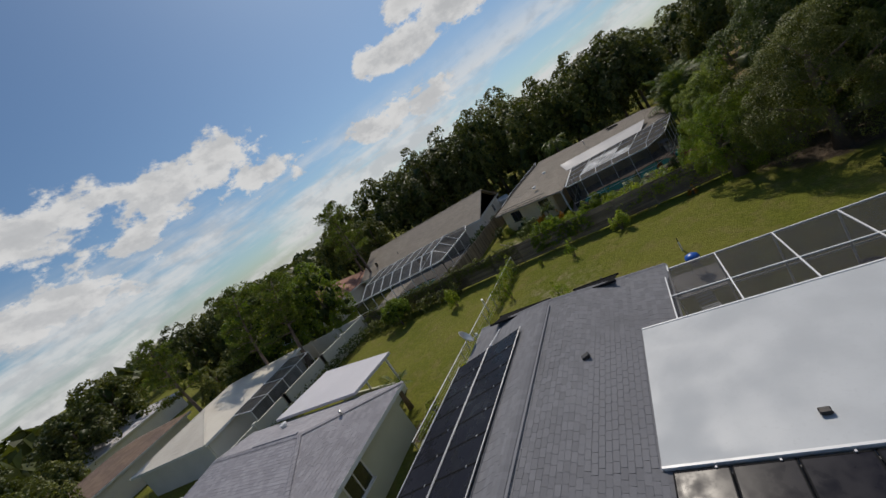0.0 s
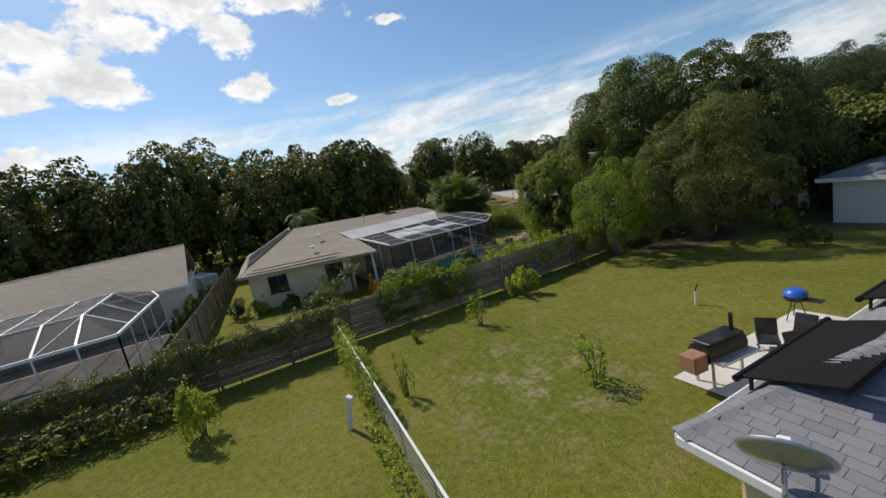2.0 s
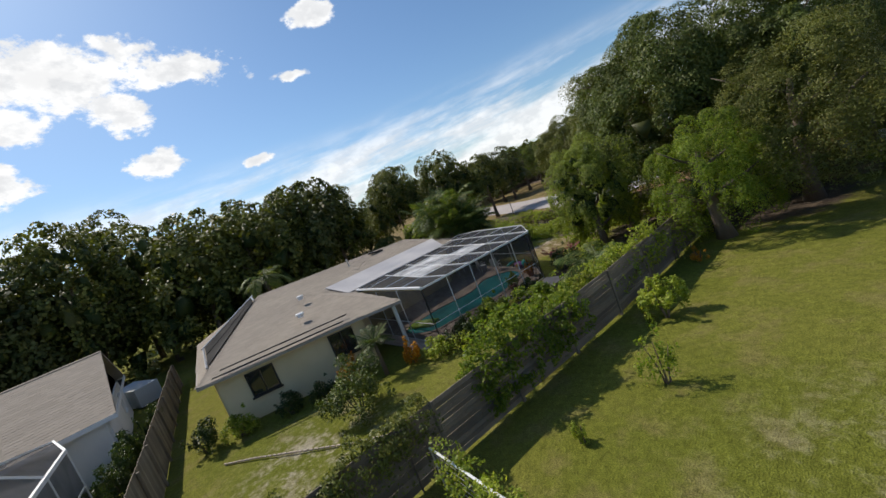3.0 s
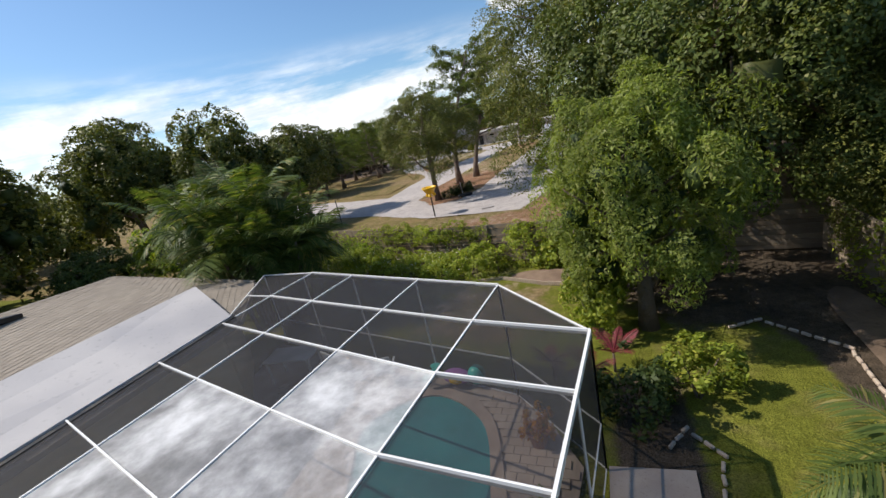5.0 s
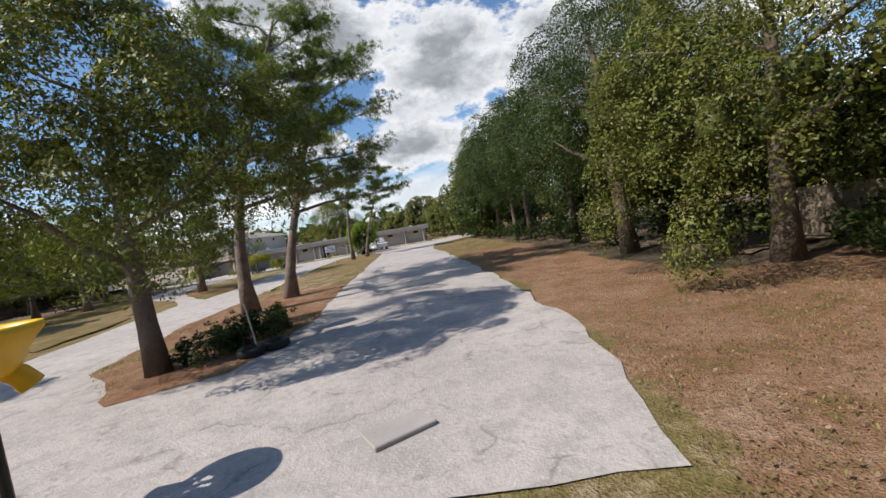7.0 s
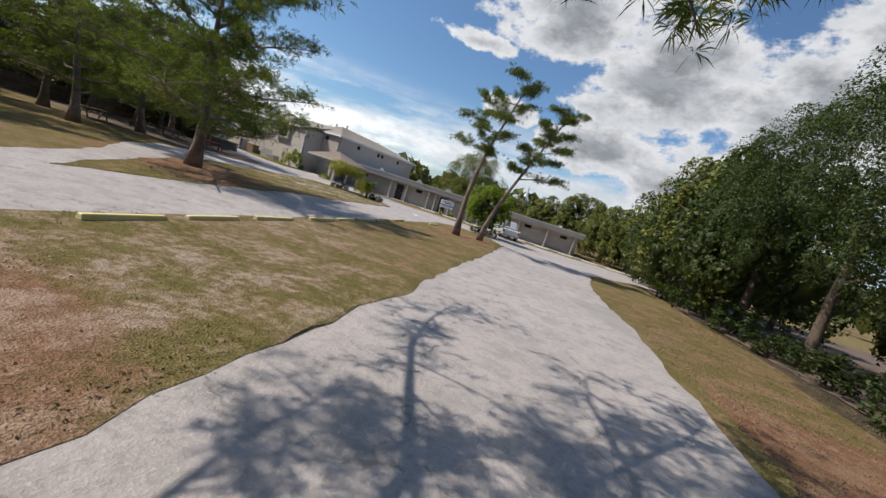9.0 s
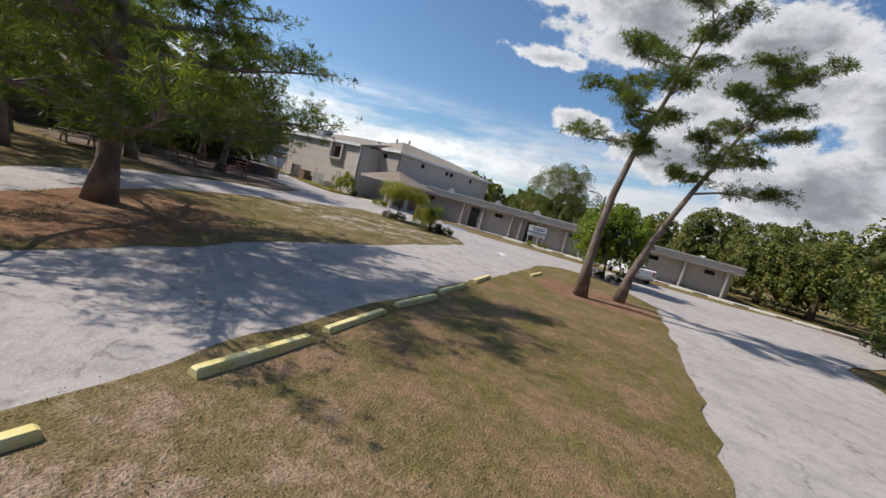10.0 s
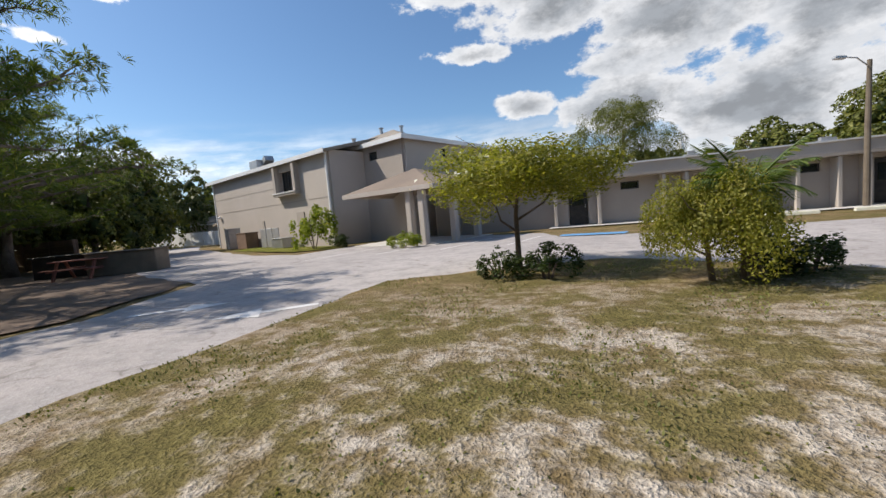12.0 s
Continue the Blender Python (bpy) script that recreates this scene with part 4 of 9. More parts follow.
def palm(x, y, trunk_h, fronds, length, seed, label, mat=None, stems=1, rise=0.9, name="palm", spread=0.4, r0=0.11, sag=1.4, z=0.0):
    """A feather palm, single or in a clump: ringed stems and arching fronds."""
    rnd = random.Random(seed)
    root = thing(name, x, y, z, 0, label, "palm")
    quads_ = []
    for s in range(stems):
        ox, oy = (rnd.uniform(-spread, spread), rnd.uniform(-spread, spread)) if stems > 1 else (0, 0)
        h = trunk_h * (rnd.uniform(0.5, 1.0) if stems > 1 else 1.0)
        top = (ox * 2.0, oy * 2.0, h)
        part("trunk", tube([(ox, oy, -0.1), (ox * 1.4, oy * 1.4, h * 0.5), top], [r0 * 1.3, r0, r0 * 0.85], 8), BARK, root, smooth=True)
        for k in range(fronds):
            az = 2.4 * k + rnd.random()
            up = rise * rnd.uniform(0.2, 1.6)
            pts = frond(quads_, top, az, length * rnd.uniform(0.75, 1.1), up * length * 0.6, rnd, sag * length * rnd.uniform(0.35, 0.75), 28, 0.095)
            part("stalk", tube([Vector(q) for q in pts[::2]], [0.025, 0.02, 0.016, 0.012, 0.006], 4), mat or LEAF_PALM, root)
    part("foliage", quads_mesh("foliage", np.array(quads_).reshape(-1, 3), mat or LEAF_PALM), None, root)
    return root


def shrub(x, y, w, d, h, kind="shrub", seed=1, label="", z=0.0, name="shrub", turn=0, category="shrub", group=""):
    """A bush of single leaves on a few stems."""
    rnd = random.Random(seed)
    root = thing(name, x, y, z, turn, label or "rounded green leafy shrub", category, group)
    bm = bmesh.new()
    for k in range(4):
        a = k * 1.6 + rnd.random()
        add_tube(bm, [(0.05 * math.cos(a), 0.05 * math.sin(a), -0.05), (w * 0.12 * math.cos(a), d * 0.12 * math.sin(a), h * 0.35), (w * 0.25 * math.cos(a), d * 0.25 * math.sin(a), h * 0.7)], [0.03, 0.02, 0.008], 5)
    part("stem", bm, BARK, root)
    ob = part("foliage", crown_mesh(kind, seed % 3), None, root)
    ob.location, ob.scale = (0, 0, h * 0.52), (w * 0.52, d * 0.52, h * 0.5)
    return root


def leaf_strip(name, pts, width, h0, h1, mat, seed, n_per_m, size, label, category="hedge", parent=None, slim=0.5, droop=0.2, z0=0.0, kind=""):
    """Leaves massed along a line: a hedge, or creeper over a fence. Uneven in height and thickness."""
    rnd = np.random.default_rng(seed)
    allv = []
    for (x1, y1), (x2, y2) in zip(pts, pts[1:]):
        ln = math.hypot(x2 - x1, y2 - y1)
        leaves = int(ln * n_per_m)
        ball = min(0.24, width * 0.3, max(0.09, (h1 - h0) * 0.3))
        n = max(6, int(ln * (width + 2 * (h1 - h0)) / (0.9 * ball * ball)))
        ux, uy = (x2 - x1) / ln, (y2 - y1) / ln
        s = rnd.uniform(0, 1, n) * ln
        wob = np.array([noise.noise(Vector((x1 + ux * v * 0.9, y1 + uy * v * 0.9, seed))) for v in s])
        wob2 = np.array([noise.noise(Vector(((x1 + ux * v) * 2.3, (y1 + uy * v) * 2.3, seed + 5))) for v in s])
        top = h1 * (1 + 0.35 * wob + 0.18 * wob2)
        ang = rnd.uniform(0, math.pi, n)
        rr = rnd.uniform(0.45, 1.0, n) ** 0.5
        off = np.cos(ang) * rr * width / 2 * (1 + 0.4 * wob2)
        z = z0 + h0 + np.maximum(0.05, top - h0) * np.sin(ang) ** 0.6 * rr
        low = rnd.uniform(0, 1, n) < 0.4
        z = np.where(low, z0 + h0 + (z - z0 - h0) * rnd.uniform(0, 1, n), z)
        heads = np.stack([x1 + ux * s - uy * off, y1 + uy * s + ux * off, z], 1)
        face = np.stack([-uy * np.sign(off) * np.abs(np.cos(ang)), ux * np.sign(off) * np.abs(np.cos(ang)), np.sin(ang) + 0.2], 1)
        # leaves sit on small rounded heads, with gaps between them
        pick = rnd.integers(0, n, leaves)
        o = rnd.normal(0, 0.62, (leaves, 3)) + face[pick]
        o /= np.linalg.norm(o, axis=1, keepdims=True)
        q = heads[pick] + o * (ball * rnd.uniform(0.6, 1.3, n))[pick][:, None] * rnd.uniform(0.7, 1.1, (leaves, 1)) * [1, 1, 0.85] - face[pick] * ball * 0.6
        q[:, 2] = np.maximum(q[:, 2], z0 + 0.02)
        allv.append(leaf_cloud(q, o, size, rnd, slim, droop))
    me = quads_mesh("foliage", np.concatenate(allv), mat)
    root = thing(name, pts[0][0], pts[0][1], z0, 0, label, category, kind=kind)
    part("foliage", me, None, root).location = (-pts[0][0], -pts[0][1], -z0)
    # woody stems inside it
    rs = random.Random(seed)
    for (x1, y1), (x2, y2) in zip(pts, pts[1:]):
        n = max(1, int(math.hypot(x2 - x1, y2 - y1) / 1.6))
        for k in range(n):
            t = (k + rs.random()) / n
            sx, sy = x1 + (x2 - x1) * t - pts[0][0], y1 + (y2 - y1) * t - pts[0][1]
            lean = rs.uniform(-0.2, 0.2)
            part("stem", tube([(sx, sy, -0.05), (sx + lean * 0.4, sy + lean * 0.2, h1 * 0.4), (sx + lean, sy + lean * 0.5, h1 * 0.8)], [0.025, 0.018, 0.008], 5), BARK, root)
    return root

# ---- roofs, houses, cages, fences ----


def shingle_rows(poly, course=0.15, tab=0.30, thick=0.014, seed=1, singles=None):
    """Shingle tabs laid in courses over a sloping face; courses run level.
    Returns vertices and faces of the joined tabs, and the poses of those wanted singly."""
    rnd = random.Random(seed)
    o = Vector(min(poly, key=lambda q: q[2]))
    nrm = (Vector(poly[1]) - Vector(poly[0])).cross(Vector(poly[-1]) - Vector(poly[0])).normalized()
    if nrm.z < 0:
        nrm = -nrm
    u = Vector((0, 0, 1)).cross(nrm).normalized()
    v = nrm.cross(u)
    if v.z < 0:
        v = -v
    pp = [((Vector(q) - o).dot(u), (Vector(q) - o).dot(v)) for q in poly]
    vmax = max(q[1] for q in pp)
    verts, faces, single = [], [], []
    row = 0
    while row * course < vmax - 0.04:
        v0 = row * course
        vm = v0 + course * 0.5
        xs = []
        for k in range(len(pp)):
            (a, b_), (c, d) = pp[k], pp[(k + 1) % len(pp)]
            if (b_ > vm) != (d > vm):
                xs.append(a + (c - a) * (vm - b_) / (d - b_))
        xs.sort()
        if len(xs) >= 2:
            lo, hi = xs[0], xs[-1]
            s = lo - rnd.uniform(0, tab)
            while s < hi:
                w = tab * rnd.choice((0.7, 1.0, 1.0, 1.3)) if singles is None else tab
                a, c = max(lo, s + 0.004), min(hi, s + w - 0.004)
                if c - a > 0.04:
                    full = singles is not None and c - a > w - 0.01
                    q = o + u * a + v * v0
                    if full and len(single) < singles[1] and singles[0](q):
                        single.append(Matrix.Translation(q + nrm * 0.002) @ Matrix((u, v, nrm)).transposed().to_4x4())
                    else:
                        t1 = thick * rnd.uniform(0.8, 1.3)
                        i = len(verts)
                        l = min(course * 1.02, vmax - v0)
                        for aa in (a, c):
                            p0, p1 = o + u * aa + v * v0, o + u * aa + v * (v0 + l)
                            verts += [p0 + nrm * 0.002, p0 + nrm * t1, p1 + nrm * 0.003]
                        faces += [(i, i + 3, i + 4, i + 1), (i + 1, i + 4, i + 5, i + 2), (i, i + 1, i + 2), (i + 3, i + 5, i + 4)]
                s += w
        row += 1
    return verts, faces, single


def roof_faces(root, polys, mat, under, course=0.15, tab=0.30, thick=0.16, seed=1, singles=None):
    """A roof: a deck plate for each face, and the shingles on it."""
    verts, faces = [], []
    for k, poly in enumerate(polys):
        deck = part("roof_deck", plate(poly, thick), mat, root)
        sv, sf, single = shingle_rows(poly, course, tab, 0.009, seed + k, singles)
        i = len(verts)
        verts += sv
        faces += [tuple(a + i for a in f) for f in sf]
        if single:
            w = tab - 0.008
            me = mesh_from("shingle", [(0, 0, 0), (0, 0, 0.016), (0, course, 0.003), (w, 0, 0), (w, 0, 0.016), (w, course, 0.003)], [(0, 3, 4, 1), (1, 4, 5, 2), (0, 1, 2), (3, 5, 4)], mat)
            for m_ in single:
                ob = new("shingle", me)
                ob.parent, ob.matrix_local = deck, m_
    if verts:
        ob = part("shingles", mesh_from("shingles", verts, faces, mat), None, root)
        tagged(ob, kind="stuff")


def ridge_cap(root, a, c, mat, n=None):
    """Overlapping cap shingles along a ridge."""
    a, c = Vector(a), Vector(c)
    d = c - a
    n = n or max(2, int(d.length / 0.2))
    flat = d.to_track_quat("X", "Z").to_matrix().to_4x4()
    verts, faces = [], []
    for k in range(n):
        q = Matrix.Translation(a.lerp(c, k / n)) @ flat
        i, l = len(verts), d.length / n
        for x_, up in ((0, 0.03), (l * 1.06, 0.018)):
            verts += [q @ Vector((x_, -0.15, up - 0.035)), q @ Vector((x_, 0, up + 0.008)), q @ Vector((x_, 0.15, up - 0.035))]
        faces += [(i, i + 3, i + 4, i + 1), (i + 1, i + 4, i + 5, i + 2), (i, i + 1, i + 2)]
    tagged(part("ridge_cap", mesh_from("ridge_cap", verts, faces, mat), None, root), kind="stuff")


def window(parent, x, y, z, w, h, turn, frame_mat=None, panes=2, name="window", sill=True):
    """A window set in a wall: frame, glass panes, sill. Its outer face looks along -y before the turn."""
    fm = frame_mat or PAINT_WHITE
    o = new(name)
    o.parent, o.matrix_local = parent, pose(x, y, z, 0, 0, turn)
    o.empty_display_size = 0.1
    bm = bmesh.new()
    for sx, sz, px, pz in ((w, 0.06, 0, h / 2 - 0.03), (w, 0.06, 0, -h / 2 + 0.03), (0.06, h, w / 2 - 0.03, 0), (0.06, h, -w / 2 + 0.03, 0)):
        add_box(bm, sx, 0.08, sz, px, -0.02, pz)
    for k in range(1, panes):
        add_box(bm, 0.04, 0.06, h - 0.1, -w / 2 + w * k / panes, -0.02, 0)
    part("window_frame", bm, fm, o)
    for k in range(panes):
        pw = w / panes
        part("pane", box(pw - 0.06, 0.01, h - 0.1, -w / 2 + pw * (k + 0.5), 0.0, 0), GLASS, o)
    if sill:
        part("window_sill", box(w + 0.14, 0.14, 0.06, 0, -0.05, -h / 2 - 0.03, bevel=0.01), fm, o)
    return o


def wall_run(root, a, c, z0, z1, mat, thick=0.2, name="wall"):
    """A wall from a to c, inside the given line."""
    (x1, y1), (x2, y2) = a, c
    return part(name, beam_between((x1, y1, (z0 + z1) / 2), (x2, y2, (z0 + z1) / 2), thick, z1 - z0), mat, root)


def vent_pipe(root, x, y, z, h=0.35, r=0.05, mat=None, name="vent_pipe"):
    part(name, lathe([(r, -0.15), (r, h), (r * 1.5, h), (r * 1.5, h + 0.05), (r * 0.2, h + 0.08)], 10), mat or METAL_GREY, root).location = (x, y, z)


def cap_vent(root, x, y, z, mat=None):
    ob = part("roof_vent", lathe([(0.16, -0.05), (0.15, 0.08), (0.22, 0.1), (0.2, 0.16), (0.02, 0.19)], 12), mat or PAINT_WHITE, root)
    ob.location = (x, y, z)


def hip_house(name, x, y, turn, L, W, eave, ridge, wall_mat, roof_mat, label, over=0.6, gable=False, windows=(), course=0.2, tab=0.4, seed=1, fascia=None, category="house"):
    """A one-storey house: walls, hip or gable roof with shingles, fascia, windows."""
    root = thing(name, x, y, 0, turn, label, category)
    a, b_ = L / 2, W / 2
    h = 0.0 if gable else b_
    E4 = [(-a, -b_, eave), (a, -b_, eave), (a, b_, eave), (-a, b_, eave)]
    R0, R1 = (-a + h, 0, ridge), (a - h, 0, ridge)
    polys = [[E4[0], E4[1], R1, R0], [E4[2], E4[3], R0, R1]]
    if not gable:
        polys += [[E4[1], E4[2], R1], [E4[3], E4[0], R0]]
    roof_faces(root, polys, roof_mat, PAINT_WHITE, course, tab, 0.14, seed)
    ridge_cap(root, R0, R1, roof_mat)
    if not gable:
        for e, r in ((E4[0], R0), (E4[3], R0), (E4[1], R1), (E4[2], R1)):
            ridge_cap(root, e, r, roof_mat)
    wa, wb = a - over, b_ - over
    top = eave - 0.12
    for p_, q_ in (((-wa, -wb), (wa, -wb)), ((wa, -wb), (wa, wb)), ((wa, wb), (-wa, wb)), ((-wa, wb), (-wa, -wb))):
        wall_run(root, p_, q_, -0.1, top, wall_mat)
    if gable:
        for sx in (-1, 1):
            part("gable", plate([(sx * wa, -wb, eave), (sx * wa, wb, eave), (sx * wa, 0, ridge - 0.2)], 0.3), wall_mat, root)
    fm = fascia or PAINT_WHITE
    for p_, q_ in ((E4[0], E4[1]), (E4[1], E4[2]), (E4[2], E4[3]), (E4[3], E4[0])):
        part("fascia", beam_between((p_[0], p_[1], eave - 0.1), (q_[0], q_[1], eave - 0.1), 0.04, 0.2), fm, root)
    for side, s, w, h_, zc in windows:
        if side == "s":
            window(root, s, -wb - 0.1, zc, w, h_, 0)
        elif side == "n":
            window(root, s, wb + 0.1, zc, w, h_, 180)
        elif side == "e":
            window(root, wa + 0.1, s, zc, w, h_, 90)
        else:
            window(root, -wa - 0.1, s, zc, w, h_, -90)
    return root


def bil(c, u, v):
    a, b_, d, e = (Vector(q) for q in c)
    return a.lerp(b_, u).lerp(e.lerp(d, u), v)


def cage_bar(root, a, c, w, h, name="beam", mat=None):
    return part(name, beam_between(a, c, w, h), mat or PAINT_WHITE, root)


def cage_pane(root, pts, mat=None):
    return part("screen", mesh_from("screen", pts, [tuple(range(len(pts)))], mat or SCREEN), None, root)


def cage(name, corners, nu, nv, label, walls="", bar=0.07, mat=None):
    """A pool cage: beams in a grid over four upper corners, screens between them, posts and screened walls."""
    root = thing(name, 0, 0, 0, 0, label, "pool cage")
    for i in range(nu + 1):
        for j in range(nv):
            cage_bar(root, bil(corners, i / nu, j / nv), bil(corners, i / nu, (j + 1) / nv), bar * 0.6, bar, mat=mat)
    for j in range(nv + 1):
        for i in range(nu):
            cage_bar(root, bil(corners, i / nu, j / nv), bil(corners, (i + 1) / nu, j / nv), bar * 0.6, bar, mat=mat)
    for i in range(nu):
        for j in range(nv):
            q = [bil(corners, a, b_) + Vector((0, 0, 0.01)) for a, b_ in ((i / nu, j / nv), ((i + 1) / nu, j / nv), ((i + 1) / nu, (j + 1) / nv), (i / nu, (j + 1) / nv))]
            cage_pane(root, q)
    sides = {"w": [(0, j / nv) for j in range(nv + 1)], "e": [(1, j / nv) for j in range(nv + 1)], "s": [(i / nu, 0) for i in range(nu + 1)], "n": [(i / nu, 1) for i in range(nu + 1)]}
    for s in walls:
        cage_wall(root, [bil(corners, *q) for q in sides[s]], bar, mat)
    return root


def cage_wall(root, tops, bar=0.07, mat=None, z0=0.02):
    for q in tops:
        cage_bar(root, (q.x, q.y, z0), q, bar * 0.8, bar * 0.8, "post", mat)
    for a, c in zip(tops, tops[1:]):
        za, zc = 1.0, 1.0
        cage_bar(root, (a.x, a.y, 1.0), (c.x, c.y, 1.0), bar * 0.5, bar * 0.7, "rail", mat)
        cage_bar(root, (a.x, a.y, z0 + 0.04), (c.x, c.y, z0 + 0.04), bar * 0.5, bar * 0.7, "rail", mat)
        cage_pane(root, [(a.x, a.y, z0), (c.x, c.y, z0), tuple(c), tuple(a)])


def pool(name, pts, label, deck_pts, deck_mat, deck_label, shelf=0.3, seed=1):
    """A pool: coping ring, walls, water a little below the deck; and its deck, with the pool's hole in it."""
    n = len(pts)
    cx, cy = sum(q[0] for q in pts) / n, sum(q[1] for q in pts) / n
    root = thing(name, cx, cy, 0, 0, label, "pool")
    loc = [(x_ - cx, y_ - cy) for x_, y_ in pts]
    part("water", flat_sheet("water", loc, 0.045, WATER), None, root)
    bm = bmesh.new()
    big = [(x_ * (1 + shelf / max(0.1, math.hypot(x_, y_))), y_ * (1 + shelf / max(0.1, math.hypot(x_, y_)))) for x_, y_ in loc]
    rings = [[bm.verts.new((x_, y_, 0.02)) for x_, y_ in loc], [bm.verts.new((x_, y_, 0.085)) for x_, y_ in loc], [bm.verts.new((x_, y_, 0.085)) for x_, y_ in big], [bm.verts.new((x_, y_, 0.02)) for x_, y_ in big]]
    for a, c in zip(rings, rings[1:]):
        for k in range(n):
            bm.faces.new((a[k], a[(k + 1) % n], c[(k + 1) % n], c[k]))
    bmesh.ops.recalc_face_normals(bm, faces=bm.faces)
    part("coping", bm, COPING, root)
    tagged(new("pool_deck", flat_sheet("pool_deck", deck_pts, 0.03, deck_mat)), deck_label, "pool deck", kind="structure")
    return root


def smooth_loop(ctrl, n=6):
    """A rounded outline through control points."""
    out, m_ = [], len(ctrl)
    for k in range(m_):
        p0, p1, p2, p3 = (Vector(ctrl[(k + j - 1) % m_]) for j in range(4))
        for j in range(n):
            t = j / n
            q = 0.5 * ((2 * p1) + (p2 - p0) * t + (2 * p0 - 5 * p1 + 4 * p2 - p3) * t * t + (3 * p1 - p0 - 3 * p2 + p3) * t ** 3)
            out.append((q.x, q.y))
    return out


def board_fence(name, pts, h, label, mat, boards=9, panel=2.4, upright=False, seed=1, gap=0.01, group=""):
    """A wooden fence: posts, and single boards between them, each a little crooked."""
    rnd = random.Random(seed)
    root = thing(name, 0, 0, 0, 0, label, "fence", group)
    bw = (h - 0.08) / boards
    lat = bm_mesh("board", box(1, 0.022, bw - gap, bevel=0.0), mat)
    post = bm_mesh("post", box(0.1, 0.1, h, 0, 0, h / 2 - 0.06, bevel=0.012), mat)
    for (x1, y1), (x2, y2) in zip(pts, pts[1:]):
        ln = math.hypot(x2 - x1, y2 - y1)
        n = max(1, round(ln / panel))
        az = math.degrees(math.atan2(y2 - y1, x2 - x1))
        for k in range(n):
            ax, ay = x1 + (x2 - x1) * k / n, y1 + (y2 - y1) * k / n
            part("post", post, None, root).matrix_local = pose(ax, ay, 0, rnd.uniform(-1.5, 1.5), rnd.uniform(-1.5, 1.5), az)
            mx, my = x1 + (x2 - x1) * (k + 0.5) / n, y1 + (y2 - y1) * (k + 0.5) / n
            tilt, drop = rnd.uniform(-0.6, 0.6), rnd.uniform(-0.03, 0.02)
            if upright:
                count = int(ln / n / 0.145)
                for j in range(count):
                    f = (j + 0.5) / count - 0.5
                    ob = part("board", lat, None, root)
                    ob.matrix_local = pose(mx + (x2 - x1) / n * f, my + (y2 - y1) / n * f, h / 2 + drop, 0, 0, az) @ pose(0, 0.06, 0, 0, 90 + rnd.uniform(-0.6, 0.6), 0) @ Matrix.Diagonal((h + rnd.uniform(-0.02, 0.02), 1, 0.138 / (bw - gap), 1))
            else:
                for j in range(boards):
                    ob = part("board", lat, None, root)
                    ob.matrix_local = pose(mx, my, 0.05 + bw * (j + 0.5) + drop, rnd.uniform(-4, 4), tilt + rnd.uniform(-0.25, 0.25), az) @ Matrix.Diagonal((ln / n - 0.06, 1, 1, 1))
        part("post", post, None, root).matrix_local = pose(x2, y2, 0, 0, 0, az)
    return root

# ---- the house with the grey roof and the solar panels ----
A = thing("house", 27.5, -37.2, 0, -4.0, "single-storey house with grey shingle roof and solar panels", "house")
EA, RA = 2.4, 3.5
a_sw, a_se, a_ne, a_nw = (-1.75, -4.35, EA), (19, -4.35, EA), (19, 4.4, EA), (-1.75, 4.4, EA)
a_r0, a_r1 = (0.1, 0, RA), (17, 0, RA)
roof_faces(A, [[a_sw, a_se, a_r1, a_r0], [a_ne, a_nw, a_r0, a_r1], [a_nw, a_sw, a_r0], [a_se, a_ne, a_r1]], SHINGLE_GREY, PAINT_WHITE, 0.15, 0.30, 0.14, 11, (lambda q: 3.0 < q.x < 8.0 and q.y > 0.3, 300))
ridge_cap(A, a_r0, a_r1, SHINGLE_GREY, 85)
ridge_cap(A, a_sw, a_r0, SHINGLE_GREY)
ridge_cap(A, a_nw, a_r0, SHINGLE_GREY)
part("ridge_vent", beam_between((0.5, 0.22, RA - 0.02), (14, 0.22, RA - 0.02), 0.08, 0.05), SHINGLE_GREY, A)
for p_, q_ in (((-1.2, -3.8), (18, -3.8)), ((18, -3.8), (18, 3.8)), ((18, 3.8), (-1.2, 3.8)), ((-1.2, 3.8), (-1.2, -3.8))):
    wall_run(A, p_, q_, -0.1, EA - 0.1, STUCCO_BEIGE)
for p_, q_ in ((a_sw, a_se), (a_nw, a_sw), (a_ne, a_nw)):
    part("gutter", beam_between((p_[0], p_[1], EA - 0.08), (q_[0], q_[1], EA - 0.08), 0.1, 0.12), PAINT_WHITE, A)
window(A, 4, -3.9, 1.5, 1.5, 1.1, 0)
window(A, -1.3, -1.0, 1.5, 1.4, 1.1, -90)
for vx, vy in ((3.9, 1.7), (9.0, 2.1)):
    vz = RA - (RA - EA) * vy / 4.4
    part("vent_hood", add_box(box(0.2, 0.26, 0.1, vx, vy, vz + 0.06, 14, 0, 20, 0.02), 0.12, 0.12, 0.12, vx, vy + 0.02, vz + 0.02), METAL_DARK, A)
slope_a = math.degrees(math.atan2(RA - EA, 4.35))


